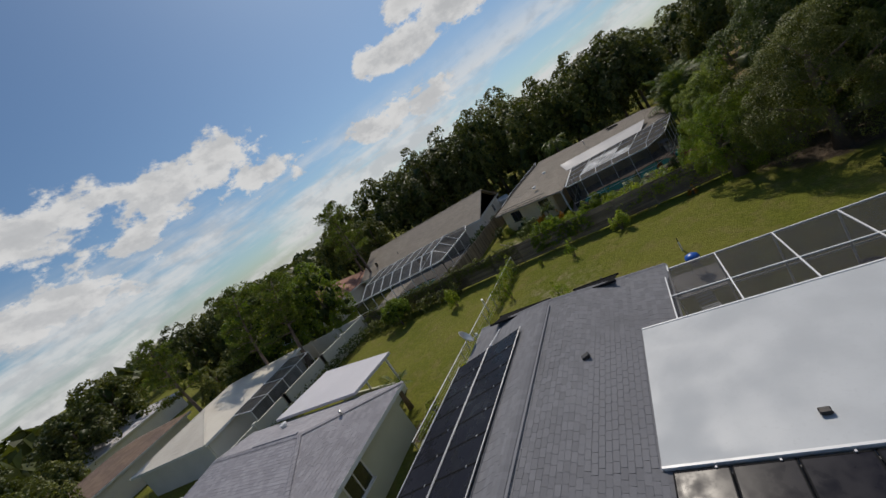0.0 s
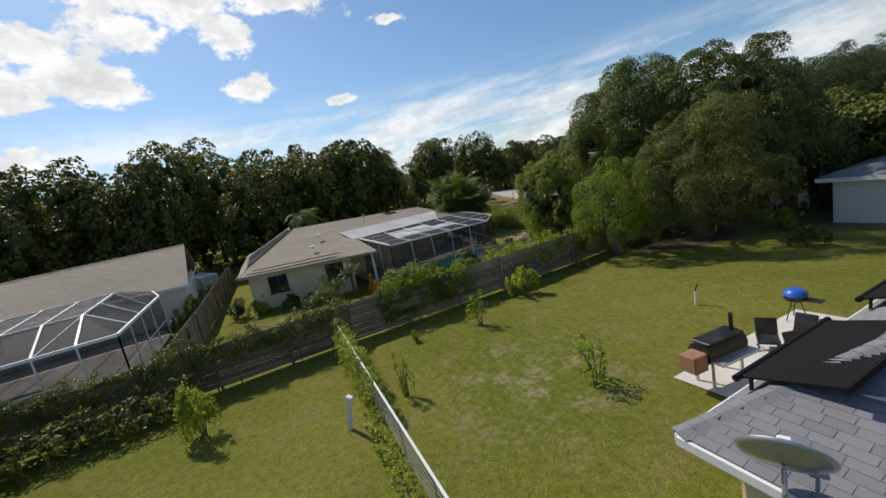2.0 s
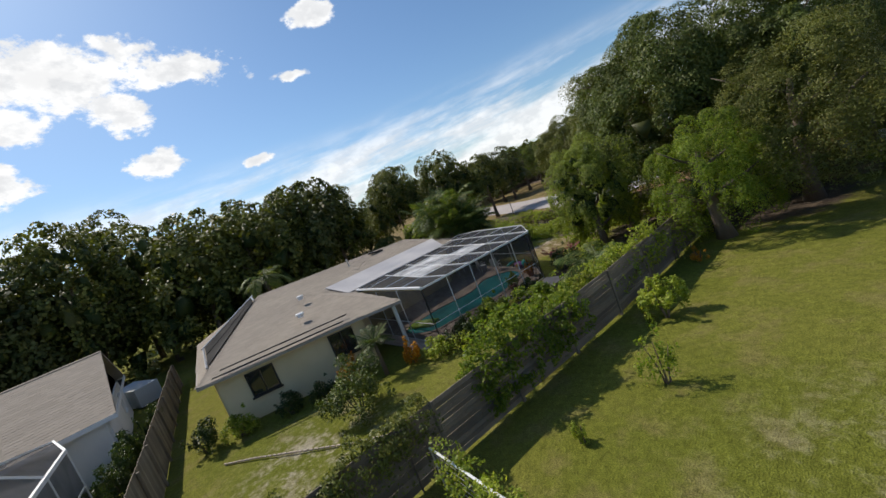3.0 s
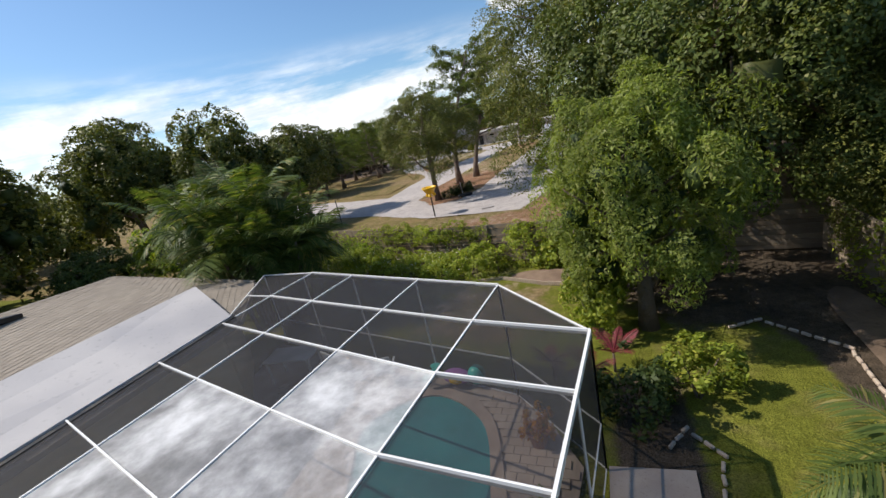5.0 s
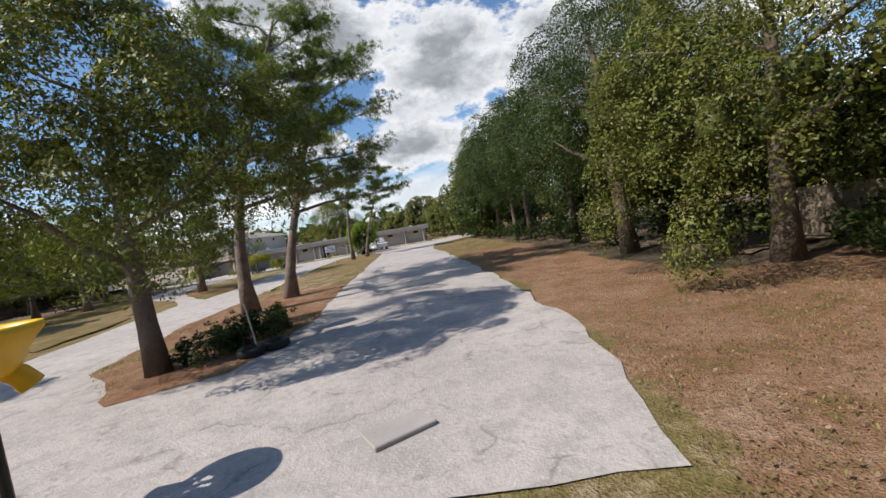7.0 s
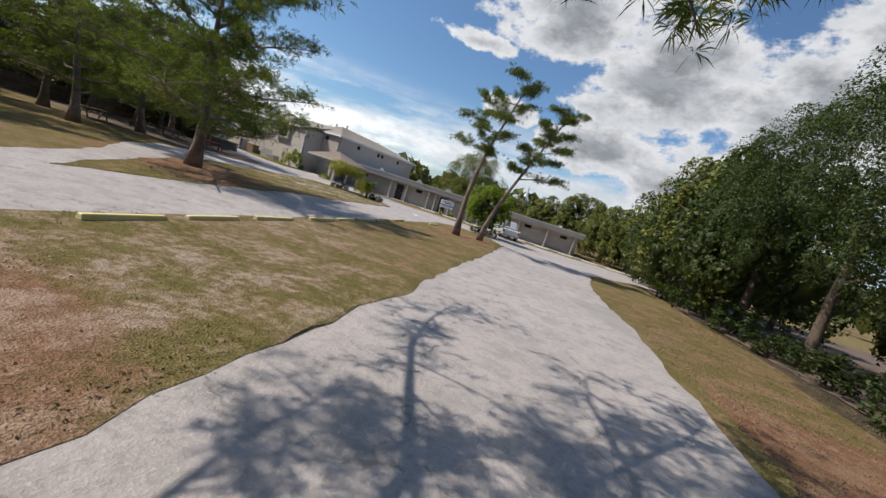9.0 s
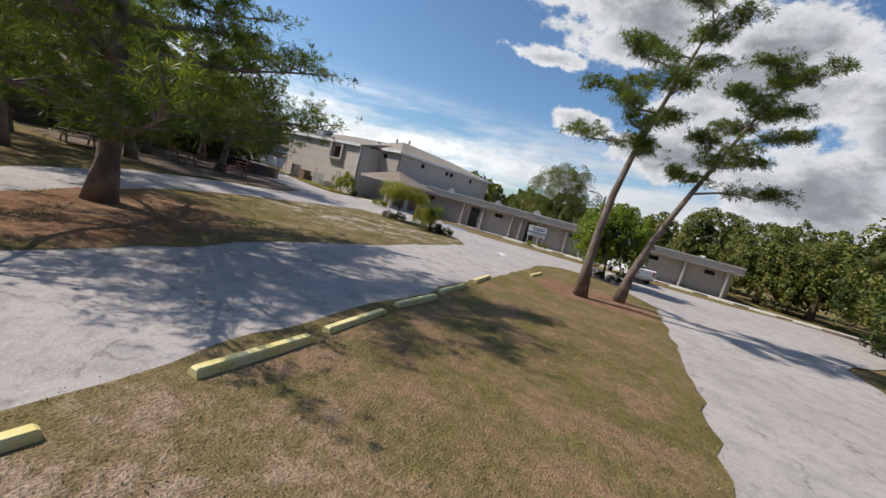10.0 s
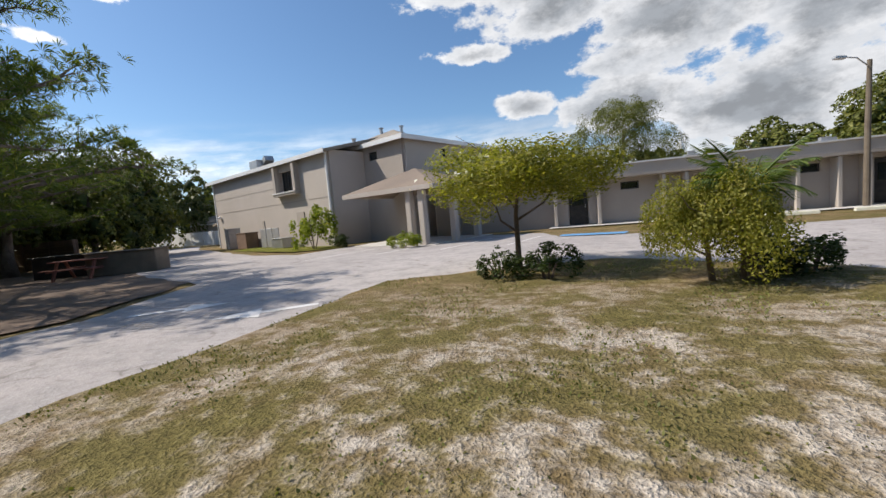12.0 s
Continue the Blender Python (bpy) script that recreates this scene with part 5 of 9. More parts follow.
def solar_panel(x, y, z, w, h, rx, turn_in=A, rows=10):
    """A black framed solar module on rails."""
    o = new("solar_panel")
    o.parent, o.matrix_local = turn_in, pose(x, y, z, rx, 0, 0)
    tagged(o, "black framed solar panel")
    bm = bmesh.new()
    for sx, sy, px, py in ((w, 0.03, 0, h / 2 - 0.015), (w, 0.03, 0, -h / 2 + 0.015), (0.03, h, w / 2 - 0.015, 0), (0.03, h, -w / 2 + 0.015, 0)):
        add_box(bm, sx, sy, 0.045, px, py, 0.0)
    part("panel_frame", bm, MAT_BLACK, o)
    part("glass", box(w - 0.05, h - 0.05, 0.012, 0, 0, 0.012), PANEL_GLASS, o)
    for sx in (-1, 1):
        part("clamp", box(0.05, 0.04, 0.03, sx * w / 2, h * 0.28, 0.03, bevel=0.004), METAL_GALV, o)
    return o


for row in range(2):
    ym = -1.02 - 0.88 - row * 1.80
    for k in range(7):
        zc = RA + (RA - EA) * ym / 4.35 + 0.12
        solar_panel(1.25 + 0.52 + k * 1.04, ym, zc, 1.02, 1.76, slope_a)
rail = part("rail", beam_between((1.2, -2.82, RA - (RA - EA) * 2.82 / 4.35 + 0.15), (8.55, -2.82, RA - (RA - EA) * 2.82 / 4.35 + 0.15), 0.035, 0.03), METAL_GALV, A, "bright aluminium rail")
part("rail", beam_between((1.2, -2.76, RA - (RA - EA) * 2.76 / 4.35 + 0.15), (8.55, -2.76, RA - (RA - EA) * 2.76 / 4.35 + 0.15), 0.02, 0.03), METAL_GALV, A)
part("rail", beam_between((1.2, -1.0, RA - (RA - EA) * 1.0 / 4.35 + 0.15), (8.55, -1.0, RA - (RA - EA) * 1.0 / 4.35 + 0.15), 0.03, 0.03), METAL_GALV, A)
part("rail", beam_between((1.2, -4.62, EA + 0.07), (8.55, -4.62, EA + 0.07), 0.04, 0.05), METAL_GALV, A)
part("conduit", tube([(1.1, -2.75, 2.95), (0.4, -2.6, 2.95), (-0.6, -2.7, 2.78), (-1.0, -2.5, 2.74)], 0.03, 6), PAINT_WHITE, A)
part("junction_box", box(0.14, 0.1, 0.08, 1.05, -2.7, 2.93, 14, bevel=0.01), PAINT_WHITE, A)


def pool_mat(x0, y0, x1, y1):
    """A black rubber pool-heating mat on a rack over the west hip: a ribbed sheet between two header pipes."""
    o = thing("solar_mat", 0, 0, 0, 0, "black ribbed rubber pool-heating mat on the roof", "solar mat", "pool heating mats")
    o.matrix_world = A.matrix_world.copy()
    zz = lambda x: 2.72 + 0.32 * (x + 1.7) / 1.2
    n, bm = 56, bmesh.new()
    rows_ = [[bm.verts.new((x, y0 + (y1 - y0) * k / n, zz(x) + (0.025 if k % 2 else 0.0))) for k in range(n + 1)] for x in (x0, x1)]
    for k in range(n):
        bm.faces.new((rows_[0][k], rows_[1][k], rows_[1][k + 1], rows_[0][k + 1]))
    g = bmesh.ops.extrude_face_region(bm, geom=bm.faces[:])
    bmesh.ops.translate(bm, vec=(0, 0, -0.03), verts=[e for e in g["geom"] if isinstance(e, bmesh.types.BMVert)])
    bmesh.ops.recalc_face_normals(bm, faces=bm.faces)
    part("mat", bm, MAT_BLACK, o)
    for x in (x0, x1):
        part("header", tube([(x, y0 - 0.1, zz(x)), (x, y1 + 0.1, zz(x))], 0.05, 8), MAT_BLACK, o)
    for y in (y0 + 0.1, y1 - 0.1):
        part("stand", box(0.04, 0.04, 0.3, x0 + 0.1, y, zz(x0) - 0.15), METAL_DARK, o)


pool_mat(-1.7, -3.0, -0.5, -0.5)
pool_mat(-1.7, 0.8, -0.55, 2.6)
dish = thing("satellite_dish", 26.75, -41.75, 2.35, 200, "grey satellite dish on a bent arm at the eave", "satellite dish")
part("reflector", lathe([(0.02, 0.0), (0.2, 0.02), (0.36, 0.07), (0.42, 0.1), (0.41, 0.115), (0.34, 0.085), (0.02, 0.02)], 20), METAL_GREY, dish, smooth=True).matrix_local = pose(0, 0, 0.55, 55, 0, 0)
part("mast", tube([(0, 0.1, 0), (0, 0.1, 0.3), (0, 0, 0.5)], 0.025, 8), METAL_GREY, dish)
part("feed_arm", tube([(0, -0.05, 0.3), (0, -0.5, 0.42)], 0.015, 6), PAINT_WHITE, dish)
part("feed", box(0.14, 0.1, 0.1, 0, -0.55, 0.44, bevel=0.02), PAINT_WHITE, dish)

# flat white roof over the lanai, with more panels beyond it
lanai = thing("lanai_roof", 27.5, -37.2, 0, -4.0, "flat white membrane roof over a lanai", "flat roof")
part("membrane", slab([(2.7, 3.3), (7.75, 3.3), (7.75, 13.5), (2.7, 13.5)], 2.52, 2.72), ROOF_WHITE, lanai)
for p_, q_ in (((2.7, 3.3), (2.7, 13.5)), ((2.7, 13.5), (7.75, 13.5)), ((7.75, 3.3), (7.75, 13.5))):
    part("edge_flashing", beam_between((*p_, 2.7), (*q_, 2.7), 0.06, 0.08), PAINT_WHITE, lanai)
for px, py in ((2.9, 13.2), (7.5, 13.2), (7.5, 8.0)):
    part("post", box(0.15, 0.15, 2.55, px, py, 1.25, bevel=0.01), PAINT_WHITE, lanai)
part("vent_hood", add_box(box(0.16, 0.2, 0.08, 7.0, 6.3, 2.78, bevel=0.02), 0.1, 0.1, 0.1, 7.0, 6.3, 2.74), METAL_DARK, lanai)
lanai2 = thing("lanai_roof", 27.5, -37.2, 0, -4.0, "flat dark roof beyond the white one", "flat roof")
part("membrane", slab([(7.8, 3.3), (19, 3.3), (19, 13.5), (7.8, 13.5)], 2.40, 2.60), SHINGLE_GREY, lanai2)
for px, py in ((8.4, 13.2), (18.7, 13.2), (18.7, 8.0)):
    part("post", box(0.15, 0.15, 2.45, px, py, 1.2, bevel=0.01), PAINT_WHITE, lanai2)
for row in range(4):
    for k in range(3):
        solar_panel(8.75 + k * 1.78, 4.0 + row * 1.04, 2.70, 1.76, 1.02, 0, lanai2)

# its pool cage, deck and pool
cage("pool_cage", [(26.5, -32.85, 2.36), (31.0, -33.1, 2.62), (32.2, -22.5, 2.62), (27.3, -22.2, 2.36)], 2, 6, "white aluminium pool cage with grey insect screens", "wn")
poolA = smooth_loop([(27.6, -30.6), (29.4, -31.2), (31.2, -30.0), (31.6, -27.0), (30.8, -24.4), (28.8, -24.2), (27.6, -26.0), (28.2, -28.2)], 5)
pool("pool", poolA, "kidney-shaped swimming pool with dark green water", [(26.5, -32.9), (33.5, -33.1), (33.5, -22.3), (26.9, -22.2)], DECK, "pale cool-deck paving round the pool")


def sun_lounger(x, y, turn):
    o = thing("sun_lounger", x, y, 0.03, turn, "white slatted sun lounger on the pool deck", "sun lounger", "loungers")
    for k in range(9):
        part("slat", box(0.62, 0.1, 0.02, 0, -0.6 + k * 0.14, 0.34, bevel=0.004), WHITE_PLASTIC, o)
    for k in range(5):
        part("slat", box(0.62, 0.1, 0.02, 0, 0.7 + k * 0.1, 0.40 + k * 0.1, 45, 0, 0, 0.004), WHITE_PLASTIC, o)
    for sx in (-0.3, 0.3):
        part("side_rail", beam_between((sx, -0.7, 0.32), (sx, 0.66, 0.32), 0.04, 0.05), WHITE_PLASTIC, o)
        for sy in (-0.55, 0.55):
            part("leg", box(0.05, 0.05, 0.32, sx, sy, 0.16), WHITE_PLASTIC, o)


sun_lounger(27.1, -31.9, 95)
table = thing("patio_table", 27.6, -23.6, 0.03, 0, "round dark patio table with chairs", "table")
part("tabletop", lathe([(0.01, 0.7), (0.55, 0.7), (0.57, 0.72), (0.55, 0.74), (0.01, 0.74)], 20), METAL_DARK, table)
for k in range(3):
    a_ = 2.1 * k
    part("leg", tube([(0.4 * math.cos(a_), 0.4 * math.sin(a_), 0), (0.1 * math.cos(a_), 0.1 * math.sin(a_), 0.4), (0.3 * math.cos(a_), 0.3 * math.sin(a_), 0.7)], 0.02, 6), METAL_DARK, table)


def patio_chair(x, y, turn, mat, lab):
    o = thing("patio_chair", x, y, 0.03, turn, lab, "chair", "patio chairs")
    part("seat", box(0.5, 0.48, 0.05, 0, 0, 0.42, bevel=0.015), mat, o)
    part("backrest", box(0.5, 0.05, 0.5, 0, 0.26, 0.7, -12, 0, 0, 0.015), mat, o)
    for sx in (-0.22, 0.22):
        part("armrest", box(0.05, 0.45, 0.03, sx * 1.1, 0.02, 0.62), mat, o)
        for sy in (-0.2, 0.2):
            part("leg", box(0.04, 0.04, 0.42, sx, sy, 0.21), mat, o)
    return o


patio_chair(28.2, -23.0, -60, METAL_DARK, "dark metal patio chair by the round table")
patio_chair(27.0, -23.9, 110, METAL_DARK, "dark metal patio chair by the round table")
planter = thing("planter", 27.2, -27.3, 0.03, 0, "dark round planter on the pool deck", "planter")
part("pot", lathe([(0.2, 0), (0.32, 0.3), (0.34, 0.36), (0.3, 0.36), (0.28, 0.28), (0.01, 0.28)], 16), METAL_DARK, planter)
# grab rail of the pool ladder
ladder = thing("pool_ladder", 27.9, -30.9, 0.03, 30, "bright steel grab rails at the pool edge", "pool ladder")
for sy in (-0.22, 0.22):
    part("grab_rail", tube([(-0.3, sy, 0), (-0.28, sy, 0.6), (-0.1, sy, 0.78), (0.1, sy, 0.7), (0.22, sy, 0.0)], 0.022, 8), METAL_GREY, ladder)

# ---- the neighbour with the pale hip roof ----
B = thing("house", 31.3, -52.0, 0, -2.0, "single-storey pale green house with light grey hip roof", "house")
eb, rb = 2.45, 3.85
b_nw, b_ne, b_se, b_sw = (-3.8, 6.3, eb), (6.2, 6.3, eb), (6.2, -6.6, eb), (-3.8, -6.6, eb)
b_r0, b_r1 = (0.2, 3.4, rb), (0.2, -3.6, rb)
roof_faces(B, [[b_ne, b_nw, b_r0], [b_nw, b_sw, b_r1, b_r0], [b_sw, b_se, b_r1], [b_se, b_ne, b_r0, b_r1]], SHINGLE_LIGHT, PAINT_WHITE, 0.16, 0.32, 0.14, 31)
for e, r in ((b_nw, b_r0), (b_ne, b_r0), (b_sw, b_r1), (b_se, b_r1), (b_r0, b_r1)):
    ridge_cap(B, e, r, SHINGLE_LIGHT)
part("ridge_vent", beam_between((0.1, 3.2, rb + 0.04), (0.1, -0.2, rb + 0.04), 0.14, 0.06), SHINGLE_LIGHT, B)
for p_, q_ in (((-3.2, 5.7), (5.6, 5.7)), ((5.6, 5.7), (5.6, -6)), ((5.6, -6), (-3.2, -6)), ((-3.2, -6), (-3.2, 5.7))):
    wall_run(B, p_, q_, -0.1, eb - 0.1, STUCCO_GREEN)
for p_, q_ in ((b_nw, b_ne), (b_nw, b_sw)):
    part("fascia", beam_between((p_[0], p_[1], eb - 0.1), (q_[0], q_[1], eb - 0.1), 0.05, 0.18), PAINT_WHITE, B)
window(B, 1.0, 5.8, 1.5, 1.4, 1.1, 180)
window(B, -3.3, 4.4, 1.5, 1.0, 1.0, -90)
vent_pipe(B, -1.2, 4.6, 3.2, 0.25)
cap_vent(B, -2.2, -1.0, 3.1)
flatb = thing("lanai_roof", 31.3, -52.0, 0, -2.0, "flat pale grey roof over the neighbour's lanai", "flat roof")
part("membrane", plate([(-7.45, 3.35, 2.62), (-3.6, 3.3, 2.86), (-3.6, -3.6, 2.86), (-8.3, -3.2, 2.62)], 0.16), ROOF_GREYWHITE, flatb)
for px, py in ((-7.2, 3.0), (-7.9, -2.8), (-7.5, 0.2)):
    part("post", box(0.12, 0.12, 2.5, px, py, 1.22, bevel=0.01), PAINT_WHITE, flatb)
for p_, q_ in (((-7.1, 3.0), (-3.4, 3.0)), ((-7.1, 3.0), (-7.8, -2.9))):
    wall_run(flatb, p_, q_, -0.05, 0.7, STUCCO_GREEN, 0.15, "knee_wall")
palm(26.3, -47.4, 1.5, 12, 1.35, 5, "low date palm with stiff grey-green fronds beside the lanai", None, 1, 1.0, "palm", 0.3, 0.14, 0.9)
for k, (sx, sy) in enumerate(((27.8, -45.0), (28.5, -45.1), (29.3, -45.0), (27.1, -45.3))):
    shrub(sx, sy, 0.9, 0.8, 0.7, "shrub", k, "small spiky shrub in the planting bed by the wall")

# ---- fences, walls and plants of the two lawns ----
board_fence("fence", [(10.6, -60.0), (11.0, -50.0), (11.3, -42.0)], 1.75, "weathered grey board fence overgrown with creeper", WOOD_GREY, 8, 2.4, False, 3)
board_fence("fence", [(11.3, -42.0), (11.9, -34.0), (12.0, -26.0)], 1.75, "weathered grey fence of horizontal boards", WOOD_GREY, 13, 2.4, False, 4)
board_fence("fence", [(12.0, -26.0), (12.3, -12.0), (12.6, 0.0)], 1.75, "grey board fence in the shade of large trees", WOOD_GREY, 6, 2.4, False, 5)
board_fence("fence", [(10.9, -49.0), (1.0, -47.8), (-16.0, -45.9)], 1.75, "weathered upright board fence between two gardens", WOOD_GREY, 9, 2.4, True, 6)
leaf_strip("creeper", [(10.62, -60.0), (11.05, -49.8), (11.3, -42.1)], 0.75, 1.15, 2.08, LEAF_OAK, 3, 1700, 0.085, "dense green creeper over the top of a board fence")
leaf_strip("creeper", [(10.8, -60.0), (11.2, -49.8), (11.45, -42.1)], 0.22, 0.3, 1.4, LEAF_OAK, 4, 110, 0.085, "thin creeper over the face of a board fence", droop=0.8)
leaf_strip("hedge", [(12.0, -60.0), (12.1, -53.0), (12.0, -48.0)], 1.6, 0.0, 1.3, LEAF_OAK, 5, 520, 0.14, "low dark hedge along the fence")
leaf_strip("creeper", [(11.15, -40.6), (11.35, -38.2), (11.5, -35.8)], 1.5, 0.5, 2.5, LEAF_BRIGHT, 7, 2300, 0.11, "bright green creeper spilling over the fence")
leaf_strip("creeper", [(11.3, -34.4), (11.6, -31.5), (11.7, -29.6)], 1.2, 0.6, 2.15, LEAF_HEDGE, 9, 800, 0.12, "green creeper along the top of the fence")
leaf_strip("creeper", [(12.0, -29.5), (12.2, -22.0)], 0.9, 0.0, 1.9, LEAF_HEDGE, 8, 400, 0.12, "creeper over a shaded fence")
# wire fence between the lawns
wf = thing("wire_fence", 0, 0, 0, 0, "low wire fence with white top rail between two lawns", "fence")
W0, W1 = Vector((30.5, -44.6, 0)), Vector((11.8, -42.7, 0))
for k in range(10):
    q = W0.lerp(W1, k / 9)
    part("post", tube([(q.x, q.y, -0.05), (q.x, q.y, 1.1)], 0.025, 6), METAL_GALV, wf)
part("top_rail", tube([W0 + Vector((0, 0, 1.08)), W1 + Vector((0, 0, 1.08))], 0.03, 6), PAINT_WHITE, wf, "white top rail")
for k in range(6):
    part("wire", tube([W0 + Vector((0, 0, 0.15 + k * 0.16)), W1 + Vector((0, 0, 0.15 + k * 0.16))], 0.006, 4), METAL_GALV, wf)
leaf_strip("creeper", [(12.3, -42.75), (16.0, -43.1), (18.0, -43.35)], 0.7, 0.0, 1.4, LEAF_HEDGE, 11, 900, 0.09, "creeper over the end of the wire fence")
leaf_strip("weeds", [(18.0, -43.6), (24.0, -44.25), (30.0, -44.9)], 0.55, 0.0, 0.28, LEAF_HEDGE, 12, 90, 0.12, "weeds along the foot of the wire fence", "weeds")
post = thing("marker_post", 17.75, -44.2, 0, 30, "leaning white plastic post on the lawn", "post")
part("shaft", box(0.16, 0.1, 1.0, 0.1, 0, 0.48, 0, 14, 0, 0.02), WHITE_PLASTIC, post)
part("cap", box(0.22, 0.14, 0.12, 0.24, 0, 0.98, 0, 14, 0, 0.02), WHITE_PLASTIC, post)
for k, (px, py, w, h, kd, lab) in enumerate(((14.8, -37.6, 1.1, 1.4, "sapling", "young yellow-green fruit tree on the lawn"), (13.5, -34.1, 1.5, 1.3, "shrub", "leafy young mango bush by the fence"), (21.2, -38.2, 1.2, 1.5, "sapling", "slender young tree with sparse leaves"), (17.4, -42.3, 0.7, 1.4, "sapling", "thin sapling beside the wire fence"), (13.9, -40.2, 0.4, 0.5, "shrub", "small seedling on the lawn"), (14.4, -47.9, 1.3, 1.7, "shrub", "small rounded tree on the lawn"))):
    shrub(px, py, w, w, h, kd, k, lab, 0.0, "young_tree", 40 * k, "young tree")
shrub(13.0, -29.3, 0.7, 0.7, 0.6, "orange", 2, "small orange-leaved croton at the lawn's edge", 0.0, "croton")
tree(12.9, -54.6, 2.6, 1.5, "bright", 2, "small bright round-crowned tree on the lawn", "tree", 0.08)
shrub(20.3, -55.4, 1.3, 1.3, 1.2, "shrubdark", 1, "clipped dark green bush")
shrub(26.4, -41.6, 0.9, 0.9, 0.9, "shrub", 3, "small green shrub at the foot of the house wall")
sprk = thing("sprinkler_post", 20.3, -31.7, 0, 0, "short white standpipe with a dark sprinkler head on the lawn", "sprinkler")
part("pipe", tube([(0, 0, -0.05), (0, 0, 0.5)], 0.045, 8), WHITE_PLASTIC, sprk)
part("head", tube([(0, 0, 0.5), (0.02, 0, 0.62), (0.12, 0, 0.78)], 0.025, 6), METAL_DARK, sprk)
# patio slab with the barrel grill
sheet("patio_slab", [(22.4, -36.7), (24.6, -36.8), (24.9, -30.9), (22.9, -30.8)], 0.02, CONCRETE, "pale concrete slab at the back of the house", "patio", 0)
grill = thing("barrel_grill", 23.2, -36.0, 0.02, 80, "rusty black barrel smoker grill on legs", "grill")
bm = bmesh.new()
bmesh.ops.create_cone(bm, cap_ends=True, segments=16, radius1=0.3, radius2=0.3, depth=1.3, matrix=pose(0, 0, 0.85, 0, 90, 0))
part("barrel", bm, METAL_DARK, grill)
part("lid", box(1.2, 0.5, 0.06, 0, 0, 1.14, bevel=0.02), METAL_DARK, grill)
part("firebox", box(0.45, 0.45, 0.45, -0.85, 0, 0.72, bevel=0.03), RUST, grill)
part("chimney", tube([(0.5, 0, 1.1), (0.5, 0, 1.6)], 0.05, 8), METAL_DARK, grill)
part("shelf", box(1.3, 0.3, 0.03, 0, -0.45, 0.75), METAL_GREY, grill)
for sx in (-0.5, 0.5):
    for sy in (-0.22, 0.22):
        part("leg", box(0.05, 0.05, 0.65, sx, sy, 0.32), METAL_GALV, grill)
kettle = thing("kettle_grill", 23.2, -31.6, 0.02, 0, "small grill with a bright blue lid", "grill")
part("bowl", lathe([(0.05, 0.55), (0.25, 0.65), (0.3, 0.78), (0.3, 0.8)], 14), METAL_DARK, kettle)
part("lid", lathe([(0.31, 0.8), (0.28, 0.92), (0.15, 1.0), (0.01, 1.02)], 14), BLUE_PLASTIC, kettle, "blue lid", True)
part("side_table", box(0.9, 0.3, 0.03, 0.2, 0, 0.7), METAL_DARK, kettle)
for k in range(3):
    part("leg", tube([(0.12 * math.cos(2.1 * k), 0.12 * math.sin(2.1 * k), 0.6), (0.3 * math.cos(2.1 * k), 0.3 * math.sin(2.1 * k), 0)], 0.015, 6), METAL_DARK, kettle)
for k, (bx_, by_) in enumerate(((23.9, -33.2), (23.4, -33.9), (24.3, -34.3))):
    o = thing("folding_chair", bx_, by_, 0.02, 30 * k, "dark folded garden chair on the slab", "folding chair", "patio clutter")
    part("seat", box(0.5, 0.5, 0.06, 0, 0, 0.3, 10, 0, 0, 0.02), METAL_DARK, o)
    part("backrest", box(0.5, 0.06, 0.5, 0, 0.25, 0.55, -20, 0, 0, 0.02), METAL_DARK, o)
    for sx in (-0.22, 0.22):
        part("leg", tube([(sx, -0.2, 0), (sx, 0.2, 0.45)], 0.02, 6), METAL_DARK, o)
        part("leg", tube([(sx, 0.2, 0), (sx, -0.2, 0.32)], 0.02, 6), METAL_DARK, o)

# masonry walls to the south
for pts_, lab in (([(10.6, -60.3), (16.8, -61.4), (21.8, -61.7), (40.0, -63.0)], "cream rendered garden wall with square posts"), ([(10.5, -60.6), (11.3, -71.3), (13.4, -72.2)], "long cream rendered garden wall")):
    o = thing("garden_wall", 0, 0, 0, 0, lab, "garden wall")
    for a_, c_ in zip(pts_, pts_[1:]):
        wall_run(o, a_, c_, -0.1, 1.8, WALL_CREAM, 0.18, "wall_panel")
        n = max(1, int(math.hypot(c_[0] - a_[0], c_[1] - a_[1]) / 3))
        for k in range(n + 1):
            part("pier", box(0.32, 0.32, 1.98, a_[0] + (c_[0] - a_[0]) * k / n, a_[1] + (c_[1] - a_[1]) * k / n, 0.92, bevel=0.02), WALL_CREAM, o)
leaf_strip("hedge", [(12.0, -59.6), (16.8, -60.5), (21.8, -60.8), (30.0, -61.4)], 1.2, 0.0, 1.25, LEAF_DARK, 15, 300, 0.16, "dark clipped hedge in front of a garden wall")

# ---- the house with the large screened pool to the south-west ----
D = hip_house("house", -10.0, -58.8, 90, 20.5, 12.9, 2.5, 4.9, STUCCO_WHITE, SHINGLE_TAN, "single-storey house with a long grey-brown gable roof", 0.5, True, [("s", 0, 1.4, 1.1, 1.5), ("e", 2, 1.2, 1.1, 1.5)], 0.25, 0.5, 41)
vent_pipe(D, -3.5, -4.4, 3.1, 0.5, 0.06, METAL_DARK)
part("chimney", box(0.25, 0.25, 1.0, -7.5, -4.5, 3.3, bevel=0.02), METAL_DARK, D)
cgD = thing("pool_cage", 0, 0, 0, 0, "tall white pool cage with a faceted screen roof", "pool cage")
NB, BAY = 8, 1.4
eave_ = [Vector((7.0, -50.7 - BAY * k, 2.4)) for k in range(NB + 2)]
knee_ = [Vector((4.8, -52.1 - BAY * k, 3.3)) for k in range(NB)]
crest_ = [Vector((1.9, -51.4 - BAY * k, 3.62)) for k in range(NB)]
